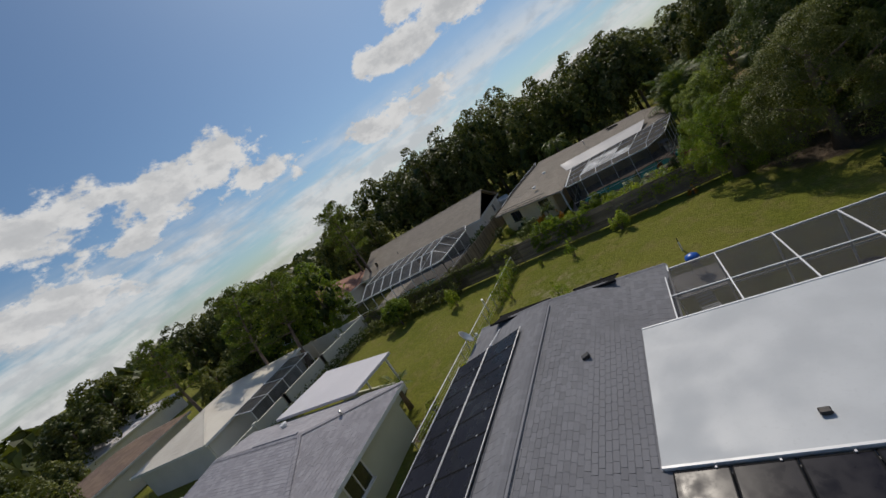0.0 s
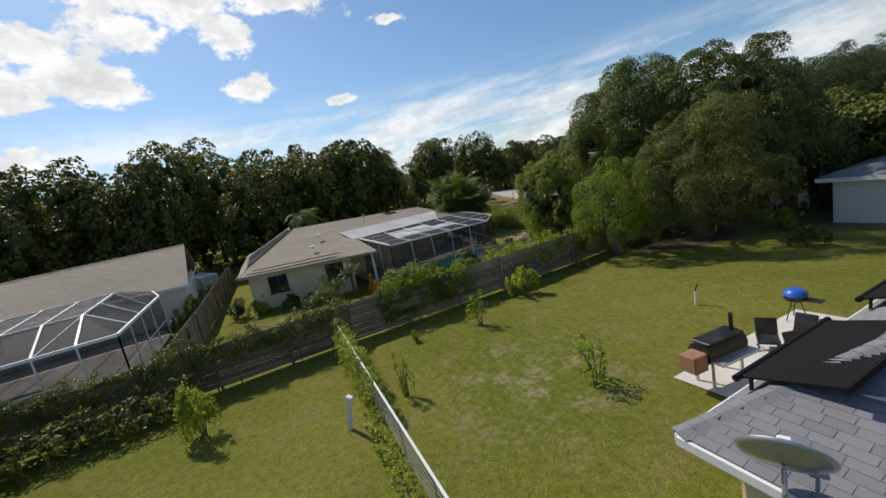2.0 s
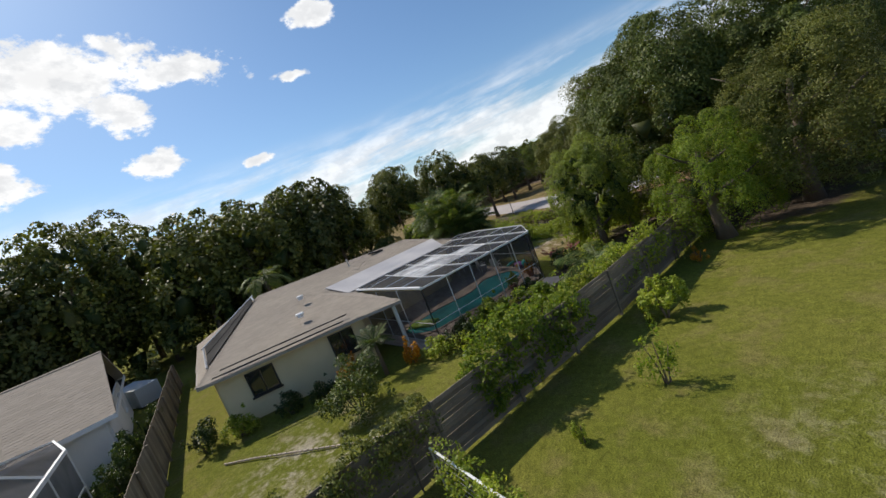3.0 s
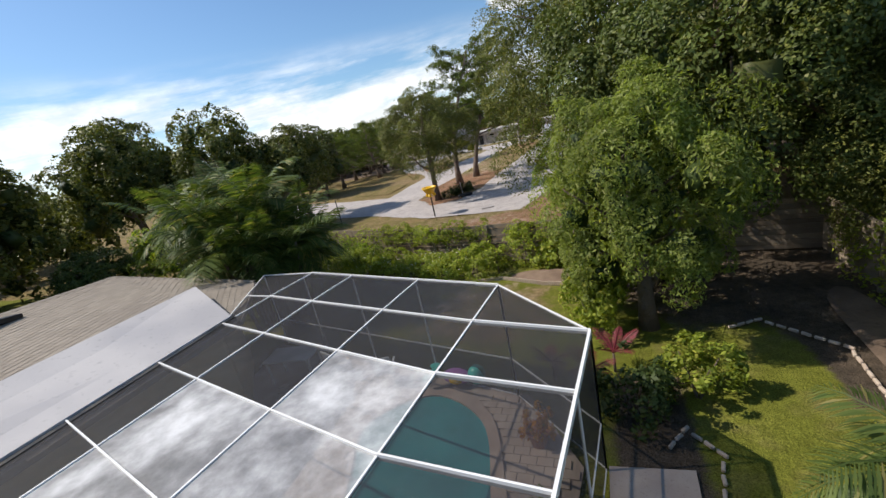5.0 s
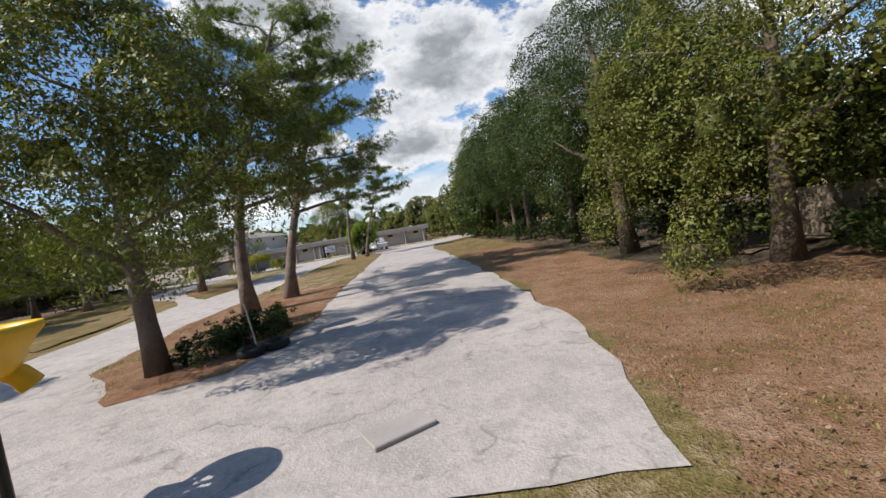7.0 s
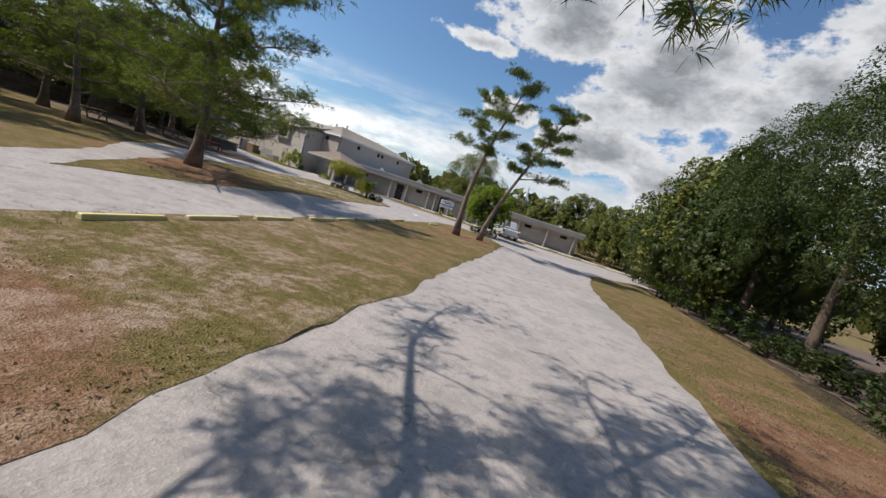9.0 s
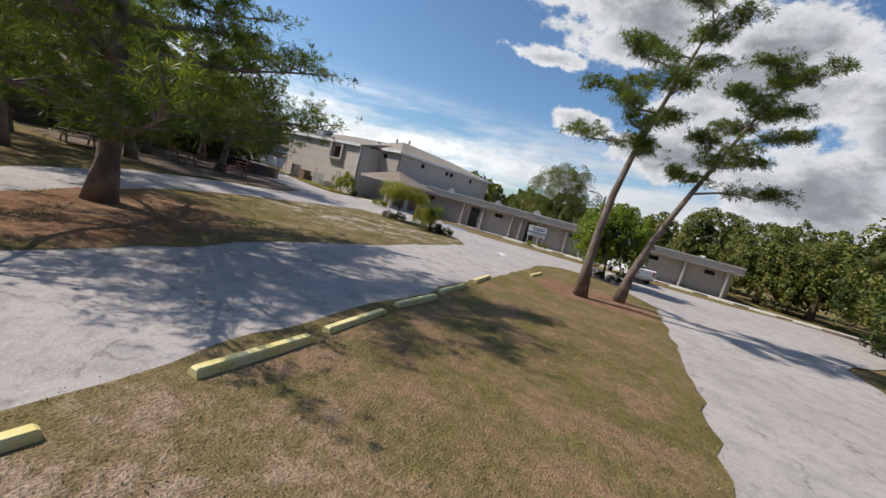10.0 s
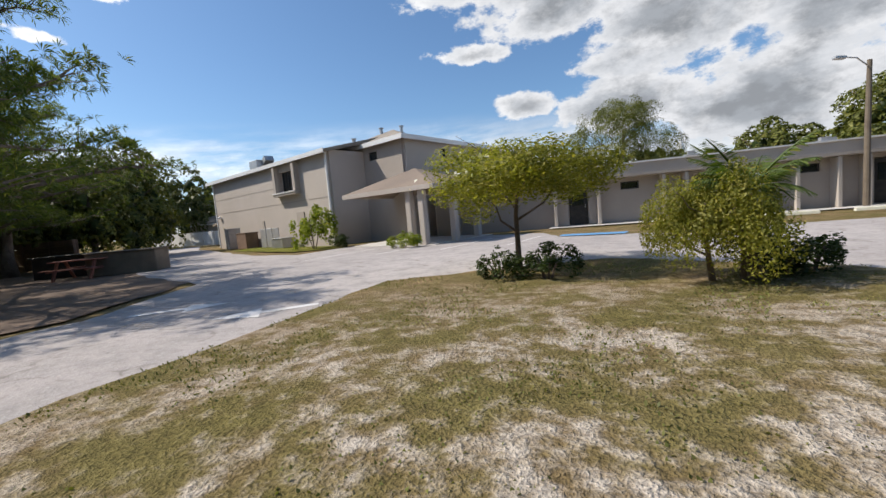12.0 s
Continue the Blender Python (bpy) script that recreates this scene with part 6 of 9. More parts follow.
house_ = [Vector((-3.4, -50.6 - BAY * k, 2.62)) for k in range(NB)]
br_ = Vector((-1.0, -50.0, 2.5))
side_ = [eave_[0].lerp(br_, u_) for u_ in (0.0, 0.22, 0.46, 0.7, 1.0)]
hip_ = [knee_[0], knee_[0].lerp(crest_[0], 0.5), crest_[0]]
for k in range(NB):
    cage_bar(cgD, eave_[k + 1], knee_[k], 0.09, 0.12)
    cage_bar(cgD, knee_[k], crest_[k], 0.08, 0.1)
    cage_bar(cgD, crest_[k], house_[k], 0.06, 0.1)
    if k + 1 < NB:
        for r_ in (knee_, crest_):
            cage_bar(cgD, r_[k], r_[k + 1], 0.07, 0.1)
        cage_pane(cgD, [eave_[k + 1], eave_[k + 2], knee_[k + 1], knee_[k]])
        cage_pane(cgD, [knee_[k], knee_[k + 1], crest_[k + 1], crest_[k]])
        cage_pane(cgD, [crest_[k], crest_[k + 1], house_[k + 1], house_[k]])
for a_, c_ in zip(eave_, eave_[1:]):
    cage_bar(cgD, a_, c_, 0.1, 0.13)
for a_, c_ in zip(side_, side_[1:]):
    cage_bar(cgD, a_, c_, 0.1, 0.13)
cage_pane(cgD, [eave_[0], eave_[1], knee_[0], side_[1]])
for h_, e_ in zip(hip_, side_[1:]):
    cage_bar(cgD, h_, e_, 0.07, 0.1)
for k in range(2):
    cage_pane(cgD, [hip_[k], hip_[k + 1], side_[k + 2], side_[k + 1]])
cage_pane(cgD, [crest_[0], house_[0], br_, side_[3]])
cage_bar(cgD, br_, house_[0], 0.08, 0.12)
cage_bar(cgD, eave_[2], knee_[0], 0.04, 0.06, "brace")
cage_wall(cgD, eave_, 0.08)
cage_wall(cgD, side_, 0.08)
pool("pool", smooth_loop([(5.6, -54.0), (6.0, -56.2), (6.2, -60.0), (4.2, -61.0), (2.8, -58.0), (3.0, -54.8)], 5), "turquoise swimming pool under a screen cage", [(-3.3, -63.8), (6.95, -63.2), (6.95, -50.75), (-1.0, -50.05), (-3.3, -50.6)], DECK, "beige paved deck round a pool")
leaf_strip("creeper", [(8.9, -61.5), (8.2, -55.0), (7.3, -50.0)], 1.0, 0.0, 0.9, LEAF_BRIGHT, 21, 130, 0.15, "bright low plants in front of a pool cage", "flower bed")
for k, (sx, sy) in enumerate(((0.6, -49.0), (-0.8, -48.9), (-2.0, -48.7), (-3.2, -48.5), (-4.8, -47.7))):
    shrub(sx, sy, 1.5, 1.2, 1.9, "shrubdark", k, "dark leggy shrub against the pool cage")
hip_house("house", -6.0, -80.0, 80, 22, 13, 2.5, 4.3, STUCCO_WHITE, TILE_RED, "single-storey house with a red-brown tiled hip roof", 0.6, False, [("s", -3, 1.2, 1.1, 1.5), ("s", 3, 1.2, 1.1, 1.5)], 0.35, 0.35, 51)
hip_house("house", 20.5, -71.0, 5, 13, 10, 2.5, 3.6, STUCCO_WHITE, ROOF_CREAM, "single-storey house with a pale cream roof", 0.5, False, [], 0.5, 1.2, 55)
hip_house("house", 24.5, -86.0, 5, 13, 10, 2.6, 3.6, STUCCO_WHITE, SHINGLE_BROWN, "single-storey house with a dark brown roof", 0.5, False, [], 0.3, 0.6, 56)
cage("pool_cage", [(15.5, -66.5, 2.5), (23.5, -65.7, 2.5), (23.5, -63.5, 2.3), (15.5, -63.8, 2.3)], 4, 1, "white pool cage beside a cream roofed house", "n")
hip_house("house", 14.0, -108.0, 10, 16, 11, 2.6, 4.0, STUCCO_WHITE, ROOF_GREYWHITE, "distant house with a pale roof", 0.5, False, [], 0.5, 1.0, 57)
hip_house("house", 25.2, -11.2, 88, 15, 11, 2.4, 3.6, STUCCO_WHITE, SHINGLE_GREY, "single-storey pale house with grey roof beyond the lawn", 0.6, False, [("n", -5.0, 1.3, 1.2, 1.45), ("n", 3, 1.3, 1.2, 1.45)], 0.2, 0.4, 58)

# ---- the house with the tan roof, its pool cage and garden ----
C = thing("house", 0, 0, 0, 0, "single-storey beige house with a low tan shingle roof", "house")
c_p0, c_p1, c_p2, c_p3, c_p4 = (-0.1, -45.7, 2.44), (2.7, -39.3, 2.42), (3.9, -37.6, 2.46), (-2.3, -36.75, 2.66), (-2.5, -29.2, 2.62)
c_p5, c_p6, c_p7, c_p8 = (-4.9, -26.4, 2.55), (-15.0, -25.4, 2.4), (-17.0, -40.0, 2.4), (-14.4, -44.1, 2.4)
c_r1, c_r2, c_s = (-9.6, -40.1, 4.2), (-9.4, -27.8, 3.62), (-4.4, -38.2, 3.3)
roof_faces(C, [[c_p0, c_p1, c_s], [c_p0, c_s, c_r1], [c_p1, c_p2, c_s], [c_p2, c_p3, c_s], [c_p3, c_p4, c_s], [c_p4, c_r2, c_s], [c_s, c_r2, c_r1], [c_p4, c_p5, c_r2], [c_p5, c_p6, c_r2], [c_p6, c_p7, c_r1], [c_p6, c_r1, c_r2], [c_p7, c_p8, c_r1], [c_p8, c_p0, c_r1]], SHINGLE_TAN, PAINT_WHITE, 0.16, 0.34, 0.14, 71)
ridge_cap(C, c_r1, c_r2, SHINGLE_TAN)
ridge_cap(C, c_p0, c_r1, SHINGLE_TAN)
ridge_cap(C, c_p5, c_r2, SHINGLE_TAN)
for p_, q_ in ((c_p0, c_p1), (c_p8, c_p0), (c_p1, c_p2), (c_p4, c_p5), (c_p5, c_p6)):
    part("gutter", beam_between((p_[0], p_[1], p_[2] - 0.08), (q_[0], q_[1], q_[2] - 0.08), 0.08, 0.12), STUCCO_TAUPE, C)
cw = [(-0.4, -45.0), (2.1, -39.0), (-3.0, -37.6), (-3.2, -29.4), (-5.4, -27.2), (-14.4, -26.7), (-16.3, -39.8), (-13.9, -43.5)]
for k in range(len(cw)):
    wall_run(C, cw[k], cw[(k + 1) % len(cw)], -0.1, 2.36, STUCCO_BEIGE)
az_c = math.degrees(math.atan2(cw[1][1] - cw[0][1], cw[1][0] - cw[0][0]))
for t_, w_, h_ in ((0.27, 1.2, 1.1), (0.84, 1.15, 1.15)):
    window(C, cw[0][0] + (cw[1][0] - cw[0][0]) * t_ + 0.09, cw[0][1] + (cw[1][1] - cw[0][1]) * t_ - 0.06, 1.5, w_, h_, az_c, METAL_DARK)
part("post", box(0.14, 0.14, 2.4, 3.45, -37.85, 1.2, bevel=0.01), PAINT_WHITE, C)
part("drip_bar", beam_between((0.3, -45.1, 2.58), (2.5, -39.9, 2.56), 0.06, 0.05), METAL_DARK, C, "dark pipe along the eave")
part("drip_bar", beam_between((-0.05, -44.7, 2.68), (2.1, -39.5, 2.68), 0.06, 0.05), METAL_DARK, C)
# pool-heating frame on the hip
hipn = [Vector(c_p8), Vector(c_p0), Vector(c_r1)]
fr_ = lambda u, v: hipn[0].lerp(hipn[1], u).lerp(hipn[2], v) + Vector((0, 0, 0.12 + 0.6 * (0.97 - u)))
fm_ = thing("solar_mat", 0, 0, 0, 0, "dark pool-heating panel on the hip roof", "solar mat")
for ua_, ub_ in ((0.58, 0.77), (0.78, 0.97)):
    part("panel", plate([fr_(ua_, 0.14), fr_(ub_, 0.14), fr_(ub_, 0.88), fr_(ua_, 0.88)], 0.04), MAT_BLACK, fm_)
for v_ in (0.12, 0.90):
    part("header", tube([fr_(0.57, v_), fr_(0.98, v_)], 0.05, 6), METAL_GREY, fm_)
for v_ in (0.14, 0.5, 0.86):
    part("stand", tube([fr_(0.6, v_) - Vector((0, 0, 0.6)), fr_(0.6, v_)], 0.025, 6), METAL_GREY, fm_)
part("side_rail", tube([fr_(0.57, 0.1), fr_(0.57, 0.92)], 0.045, 6), PAINT_WHITE, fm_)
# white metal strip roof between shingles and cage
ws = thing("strip_roof", 0, 0, 0, 0, "white metal strip roof along the edge of the shingles", "strip roof")
w_n, w_f, w_fu, w_nu = (-2.5, -37.1, 2.80), (-2.72, -29.2, 2.76), (-4.9, -28.3, 3.26), (-4.3, -37.6, 3.40)
part("sheet", plate([w_n, w_f, w_fu, w_nu], 0.05), STRIP_GREY, ws)
part("gutter", beam_between((-2.42, -36.6, 2.68), (-2.64, -29.2, 2.68), 0.12, 0.12), METAL_DARK, ws, "dark gutter")
for vx, vy, vz in ((-3.6, -39.4, 3.5), (-0.7, -40.6, 3.05)):
    cap_vent(C, vx, vy, vz + 0.05)
part("skylight", box(1.3, 0.35, 0.14, -8.6, -31.2, 3.75, 0, 8, 100, 0.02), METAL_DARK, C)
vent_pipe(C, -6.8, -34.5, 3.9, 0.3)
# the cage
cg = thing("pool_cage", 0, 0, 0, 0, "white pool cage with grey screens over a turquoise pool", "pool cage")
NW_, KN_ = Vector((-4.7, -26.1, 2.62)), Vector((-2.62, -29.55, 2.72))
inner = [Vector((3.86 - 0.13 * k, -28.25 - 1.49 * k, 2.76)) for k in range(7)]
eave_ = [Vector((5.66 - 0.13 * k, -30.0 - 1.42 * k, 2.7)) for k in range(6)]
house_ = [Vector((-2.26, -26.56, 2.74)), Vector((-2.52, -28.07, 2.72)), KN_] + [Vector((-2.62 - 0.1 * k, -29.5 - 1.62 * k, 2.72)) for k in range(1, 4)] + [Vector((-2.45, -36.6, 2.74))]
inner[6].y = -36.95
grid = [[house_[k].lerp(inner[k], t) for t in (0.0, 0.285, 0.66, 1.0)] for k in range(7)]
NE_ = inner[0]
for k in range(7):
    for j in range(3):
        cage_bar(cg, grid[k][j], grid[k][j + 1], 0.026, 0.07)
for k in range(6):
    for j in range(4):
        cage_bar(cg, grid[k][j], grid[k + 1][j], 0.028, 0.04)
    for j in range(3):
        # the middle bays carry the painted sun glare
        cage_pane(cg, [grid[k][j], grid[k][j + 1], grid[k + 1][j + 1], grid[k + 1][j]], SCREEN_GLARE if (j == 2 and 1 < k < 5) or (j == 1 and 2 < k < 5) else SCREEN)
# the corner bay past the end of the strip roof
cage_bar(cg, house_[0], NW_, 0.028, 0.04)
cage_bar(cg, NW_, KN_, 0.028, 0.04)
cage_bar(cg, house_[1], NW_.lerp(KN_, 0.5), 0.028, 0.04)
cage_pane(cg, [NW_, house_[0], house_[1], KN_])
for k in range(6):
    cage_bar(cg, inner[k + 1], eave_[k], 0.026, 0.09)
    if k < 5:
        cage_bar(cg, eave_[k], eave_[k + 1], 0.04, 0.09)
        cage_pane(cg, [inner[k + 1], eave_[k], eave_[k + 1], inner[k + 2]])
cage_bar(cg, NE_, eave_[0], 0.028, 0.04)
cage_pane(cg, [inner[1], eave_[0], NE_])
cage_wall(cg, eave_, 0.042)
cage_wall(cg, [eave_[0], NE_], 0.042)
cage_wall(cg, [NE_.lerp(NW_, k / 4) for k in range(5)], 0.042)
cage_wall(cg, [Vector((-2.0, -36.75, 2.6)).lerp(eave_[5] - Vector((0, 0, 0.05)), k / 3) for k in range(4)], 0.042)
cage_bar(cg, house_[6], eave_[5] + Vector((0, 0, 0.06)), 0.1, 0.08, "edge_beam")
poolC = smooth_loop([(1.8, -28.45), (3.2, -29.1), (3.8, -30.7), (4.0, -32.2), (3.5, -34.5), (3.0, -36.2), (1.0, -36.4), (0.6, -34.0), (1.2, -31.6), (0.6, -29.6)], 6)
pool("pool", poolC, "turquoise freeform swimming pool", [(-2.9, -37.7), (4.5, -37.7), (5.3, -30.0), (4.1, -28.2), (-4.8, -26.2)], PAVER, "brown paver deck round the pool")
# paver pieces
rnd = random.Random(5)
pv_, pf_ = [], []
pav_me = bm_mesh("paver", box(0.29, 0.19, 0.03, 0, 0, 0.015, bevel=0.006), PAVER)
deck_ob = [o for o in bpy.data.objects if o.name.startswith("pool_deck")][-1]
singles_p = 0
for row in range(46):
    for k in range(32):
        x_, y_ = -4.2 + k * 0.30 + (row % 2) * 0.15, -37.4 + row * 0.2
        ok = inside(np.array([x_]), np.array([y_]), [(-2.7, -37.6), (4.4, -37.6), (5.1, -30.2), (3.9, -28.4), (-3.9, -26.8), (-2.5, -29.0)])[0]
        if not ok or inside(np.array([x_]), np.array([y_]), [(1 + (q[0] - 2.2) * 1.14 + 1.2, (q[1] + 32.6) * 1.09 - 32.6) for q in poolC])[0]:
            continue
        if singles_p < 300 and y_ > -32.5 and x_ > -0.5:
            ob = part("paver", pav_me, None, deck_ob)
            ob.location = (x_, y_, 0.032 + rnd.uniform(0, 0.004))
            singles_p += 1
        else:
            i = len(pv_)
            z_ = 0.062 + rnd.uniform(-0.003, 0.003)
            for dx, dy in ((-0.145, -0.095), (0.145, -0.095), (0.145, 0.095), (-0.145, 0.095)):
                pv_.append((x_ + dx, y_ + dy, z_))
            for dx, dy in ((-0.15, -0.1), (0.15, -0.1), (0.15, 0.1), (-0.15, 0.1)):
                pv_.append((x_ + dx, y_ + dy, 0.03))
            pf_ += [(i, i + 1, i + 2, i + 3)] + [(i + 4 + a, i + 4 + (a + 1) % 4, i + (a + 1) % 4, i + a) for a in range(4)]
tagged(part("pavers", mesh_from("pavers", pv_, pf_, PAVER), None, deck_ob), kind="stuff")
# pool toys and chairs on the deck
toy = thing("pool_float", 2.35, -27.95, 0.09, 0, "mermaid-tail inflatable pool float in teal, yellow and purple", "pool float")
bm = bmesh.new()
bmesh.ops.create_uvsphere(bm, u_segments=14, v_segments=8, radius=0.2, matrix=Matrix.Translation((0, 0, 0.2)) @ Matrix.Diagonal((2.0, 1.1, 0.9, 1)))
part("body", bm, PURPLE_PLASTIC, toy, smooth=True)
bm = bmesh.new()
for sgn in (-1, 1):
    bmesh.ops.create_uvsphere(bm, u_segments=10, v_segments=6, radius=0.14, matrix=pose(-0.62, sgn * 0.18, 0.34, 0, -20, sgn * -40) @ Matrix.Diagonal((2.0, 0.9, 0.5, 1)))
part("tail", bm, TEAL_PLASTIC, toy, smooth=True)
bm = bmesh.new()
bmesh.ops.create_uvsphere(bm, u_segments=14, v_segments=8, radius=0.22, matrix=Matrix.Translation((0.5, 0, 0.26)) @ Matrix.Diagonal((1, 1, 1.1, 1)))
part("head", bm, TEAL_PLASTIC, toy, smooth=True)
part("band", lathe([(0.24, 0.12), (0.26, 0.2), (0.24, 0.28)], 14), YELLOW_PLASTIC, toy)
lily = thing("pool_raft", 1.6, -35.6, 0.05, 15, "lime green inflatable raft floating on the pool", "pool raft")
bm = bmesh.new()
for k in range(5):
    add_tube(bm, [(-0.8, -0.32 + k * 0.16, 0.07), (0.8, -0.32 + k * 0.16, 0.07)], 0.085, 8)
part("mattress", bm, LIME_PLASTIC, lily, smooth=True)
patio_chair(0.4, -28.0, 200, WHITE_PLASTIC, "white plastic chair on the pavers")
patio_chair(-1.2, -27.8, 160, WHITE_PLASTIC, "white plastic chair on the pavers")
sail = thing("patio_table", -2.7, -27.9, 0.06, 10, "pale wooden table under the cage", "table")
part("tabletop", box(1.5, 0.8, 0.05, 0, 0, 0.73, bevel=0.01), STUCCO_WHITE, sail)
for sx in (-0.65, 0.65):
    for sy in (-0.32, 0.32):
        part("leg", box(0.06, 0.06, 0.7, sx, sy, 0.35), STUCCO_WHITE, sail)
for k, (px, py) in enumerate(((4.5, -29.6), (4.9, -31.6))):
    o = thing("potted_plant", px, py, 0.06, 0, "potted plant in a terracotta pot", "potted plant", "pots on the deck")
    part("pot", lathe([(0.14, 0), (0.22, 0.32), (0.24, 0.34), (0.2, 0.34), (0.18, 0.28), (0.01, 0.28)], 14), TERRA, o)
    ob = part("foliage", crown_mesh("orange" if k == 0 else "shrub", k), None, o)
    ob.location, ob.scale = (0, 0, 0.62), (0.35, 0.35, 0.45)

# garden of that house
for k, (px, py, w, h, kd, lab) in enumerate((
    (0.9, -45.0, 1.4, 1.1, "shrub", "green shrub under the window"), (0.3, -46.3, 1.5, 1.3, "shrubdark", "dark shrub at the house corner"), (1.9, -43.2, 1.3, 0.9, "shrubdark", "dark shrub against the beige wall"), (2.5, -41.9, 1.2, 0.9, "shrubdark", "dark shrub against the beige wall"),
    (3.2, -40.8, 1.1, 1.3, "orange", "golden croton by the wall"), (6.0, -41.9, 2.5, 2.1, "citrus", "rounded dark-leaved citrus tree in the garden bed"), (4.9, -38.6, 1.0, 1.3, "orange", "orange croton at the cage corner"), (6.1, -36.8, 1.6, 1.0, "shrubdark", "dark shrub beside the cage"), (5.9, -37.9, 1.4, 0.8, "shrub", "low clipped shrub beside the cage"),
    (6.0, -34.4, 1.4, 1.1, "shrub", "shrub with pale flowers beside the cage"), (6.4, -32.4, 1.4, 0.9, "shrubdark", "dark shrub beside the cage"), (8.6, -46.6, 1.4, 0.8, "shrub", "low green shrub by the fence"), (9.4, -44.8, 1.3, 0.7, "shrubdark", "dark low shrub by the fence"), (6.6, -35.6, 1.8, 1.3, "shrubbright", "bright flowering shrub beside the cage"),
    (8.4, -34.0, 2.4, 1.2, "shrubbright", "spreading bright shrub in the garden"), (9.6, -33.0, 1.8, 1.3, "shrub", "leafy shrub by the fence"))):
    shrub(px, py, w, w, h, kd, k, lab)
leaf_strip("hedge", [(5.8, -38.4), (6.9, -36.6), (7.0, -34.8)], 1.0, 0.0, 0.75, LEAF_HEDGE, 41, 420, 0.09, "low green hedge along the cage")
palm(4.2, -39.7, 1.5, 26, 0.95, 12, "small spiky palm at the corner of the cage", None, 1, 1.3, "palm", 0.2, 0.08, 0.9)
palm(10.3, -31.0, 1.3, 22, 1.6, 14, "pygmy date palm clump with arching fronds beside the fence", None, 2, 1.0, "palm", 0.5, 0.1, 1.2)
sheet("flower_bed", smooth_loop([(10.1, -30.8), (10.6, -27.5), (10.9, -24.0), (11.7, -24.0), (11.6, -31.5)], 4), 0.012, SOIL, "bare soil bed along the fence", "flower bed", 0)
edg = thing("stone_edging", 0, 0, 0, 0, "row of pale edging stones round the beds", "edging")
st_me = bm_mesh("stone", box(0.19, 0.06, 0.07, 0, 0, 0.02, bevel=0.015), STONE)
for run in ([(10.2, -31.2), (10.2, -28.5), (10.4, -26.2), (9.2, -25.0), (8.4, -25.4)], [(7.3, -30.2), (7.45, -29.4), (7.0, -28.9), (6.6, -29.5)], [(2.6, -46.0), (3.7, -45.2), (7.2, -43.0), (8.6, -41.9)]):
    for a_, c_ in zip(run, run[1:]):
        n = max(1, int(math.hypot(c_[0] - a_[0], c_[1] - a_[1]) / 0.22))
        for k in range(n):
            q = Vector(a_).lerp(Vector(c_), k / n)
            part("stone", st_me, None, edg).matrix_local = pose(q.x, q.y, 0, rnd.uniform(-6, 6), 0, math.degrees(math.atan2(c_[1] - a_[1], c_[0] - a_[0])) + rnd.uniform(-10, 10))
pegs = thing("peg_edging", 0, 0, 0, 0, "low tan edging of short wooden pegs round a bed", "edging")
peg_me = bm_mesh("peg", box(0.055, 0.04, 0.16, 0, 0, 0.03, bevel=0.01), STONE)
for a_, c_ in zip([(0.6, -21.5), (1.4, -21.6), (2.1, -21.5), (2.9, -21.8), (3.7, -22.15)], [(1.4, -21.6), (2.1, -21.5), (2.9, -21.8), (3.7, -22.15), (4.6, -22.3)]):
    n = int(math.hypot(c_[0] - a_[0], c_[1] - a_[1]) / 0.07)
    for k in range(n):
        q = Vector(a_).lerp(Vector(c_), k / n)
        part("peg", peg_me, None, pegs).matrix_local = pose(q.x, q.y, rnd.uniform(-0.012, 0.012), 0, 0, math.degrees(math.atan2(c_[1] - a_[1], c_[0] - a_[0])) + rnd.uniform(-8, 8))
step = sheet("paver_path", [(5.7, -32.6), (6.9, -32.4), (7.0, -29.8), (5.7, -29.9)], 0.02, PAVER, "square stepping slabs beside the cage", "path", 0)
# the tall tree with hanging leaves beside the cage
tw = thing("tree", 6.8, -25.2, 0, 0, "tall tree with hanging bright leaf sprays beside the cage", "tree")
bm = bmesh.new()
limbs(bm, (0, 0, -0.1), 5.2, 0.22, random.Random(4), (-0.3, 0.2), 9, 1.8, 0.2)
part("trunk", bm, BARK, tw, smooth=True)
ob = part("crown", crown_mesh("spray", 1, 1.25), None, tw)
ob.location, ob.scale = (0, 0, 3.7), (2.2, 2.2, 2.2)
q, o_, rn = crown_points(22, 7000, 40, 1.0, 1.0, -0.6)
ob = part("young_leaves", quads_mesh("crown", leaf_cloud(q * [2.35, 2.35, 2.7], o_, 0.12, rn, 0.34, 1.3), LEAF_SPRAY), None, tw, "fresh yellow-green leaf tips")
ob.location = (0, 0, 3.9)
for k, (sx, sy, w, h, kd) in enumerate(((6.2, -28.6, 1.6, 1.3, "shrubdark"), (7.4, -27.9, 1.5, 1.2, "shrub"), (5.6, -25.8, 1.6, 1.7, "shrub"), (5.7, -24.2, 1.7, 1.8, "shrubbright"), (5.6, -22.6, 2.0, 2.3, "shrub"), (7.2, -22.8, 2.6, 2.8, "shrub"))):
    shrub(sx, sy, w, w, h, kd, k, "leafy shrub under the tall tree")
for k, (sx, sy) in enumerate(((4.6, -27.6), (5.4, -27.9), (5.9, -27.2))):
    palm(sx, sy, 0.5, 8, 0.6, 30 + k, "dark red cordyline beside the cage", LEAF_RED, 1, 1.2, "cordyline", 0.1, 0.03, 0.5)
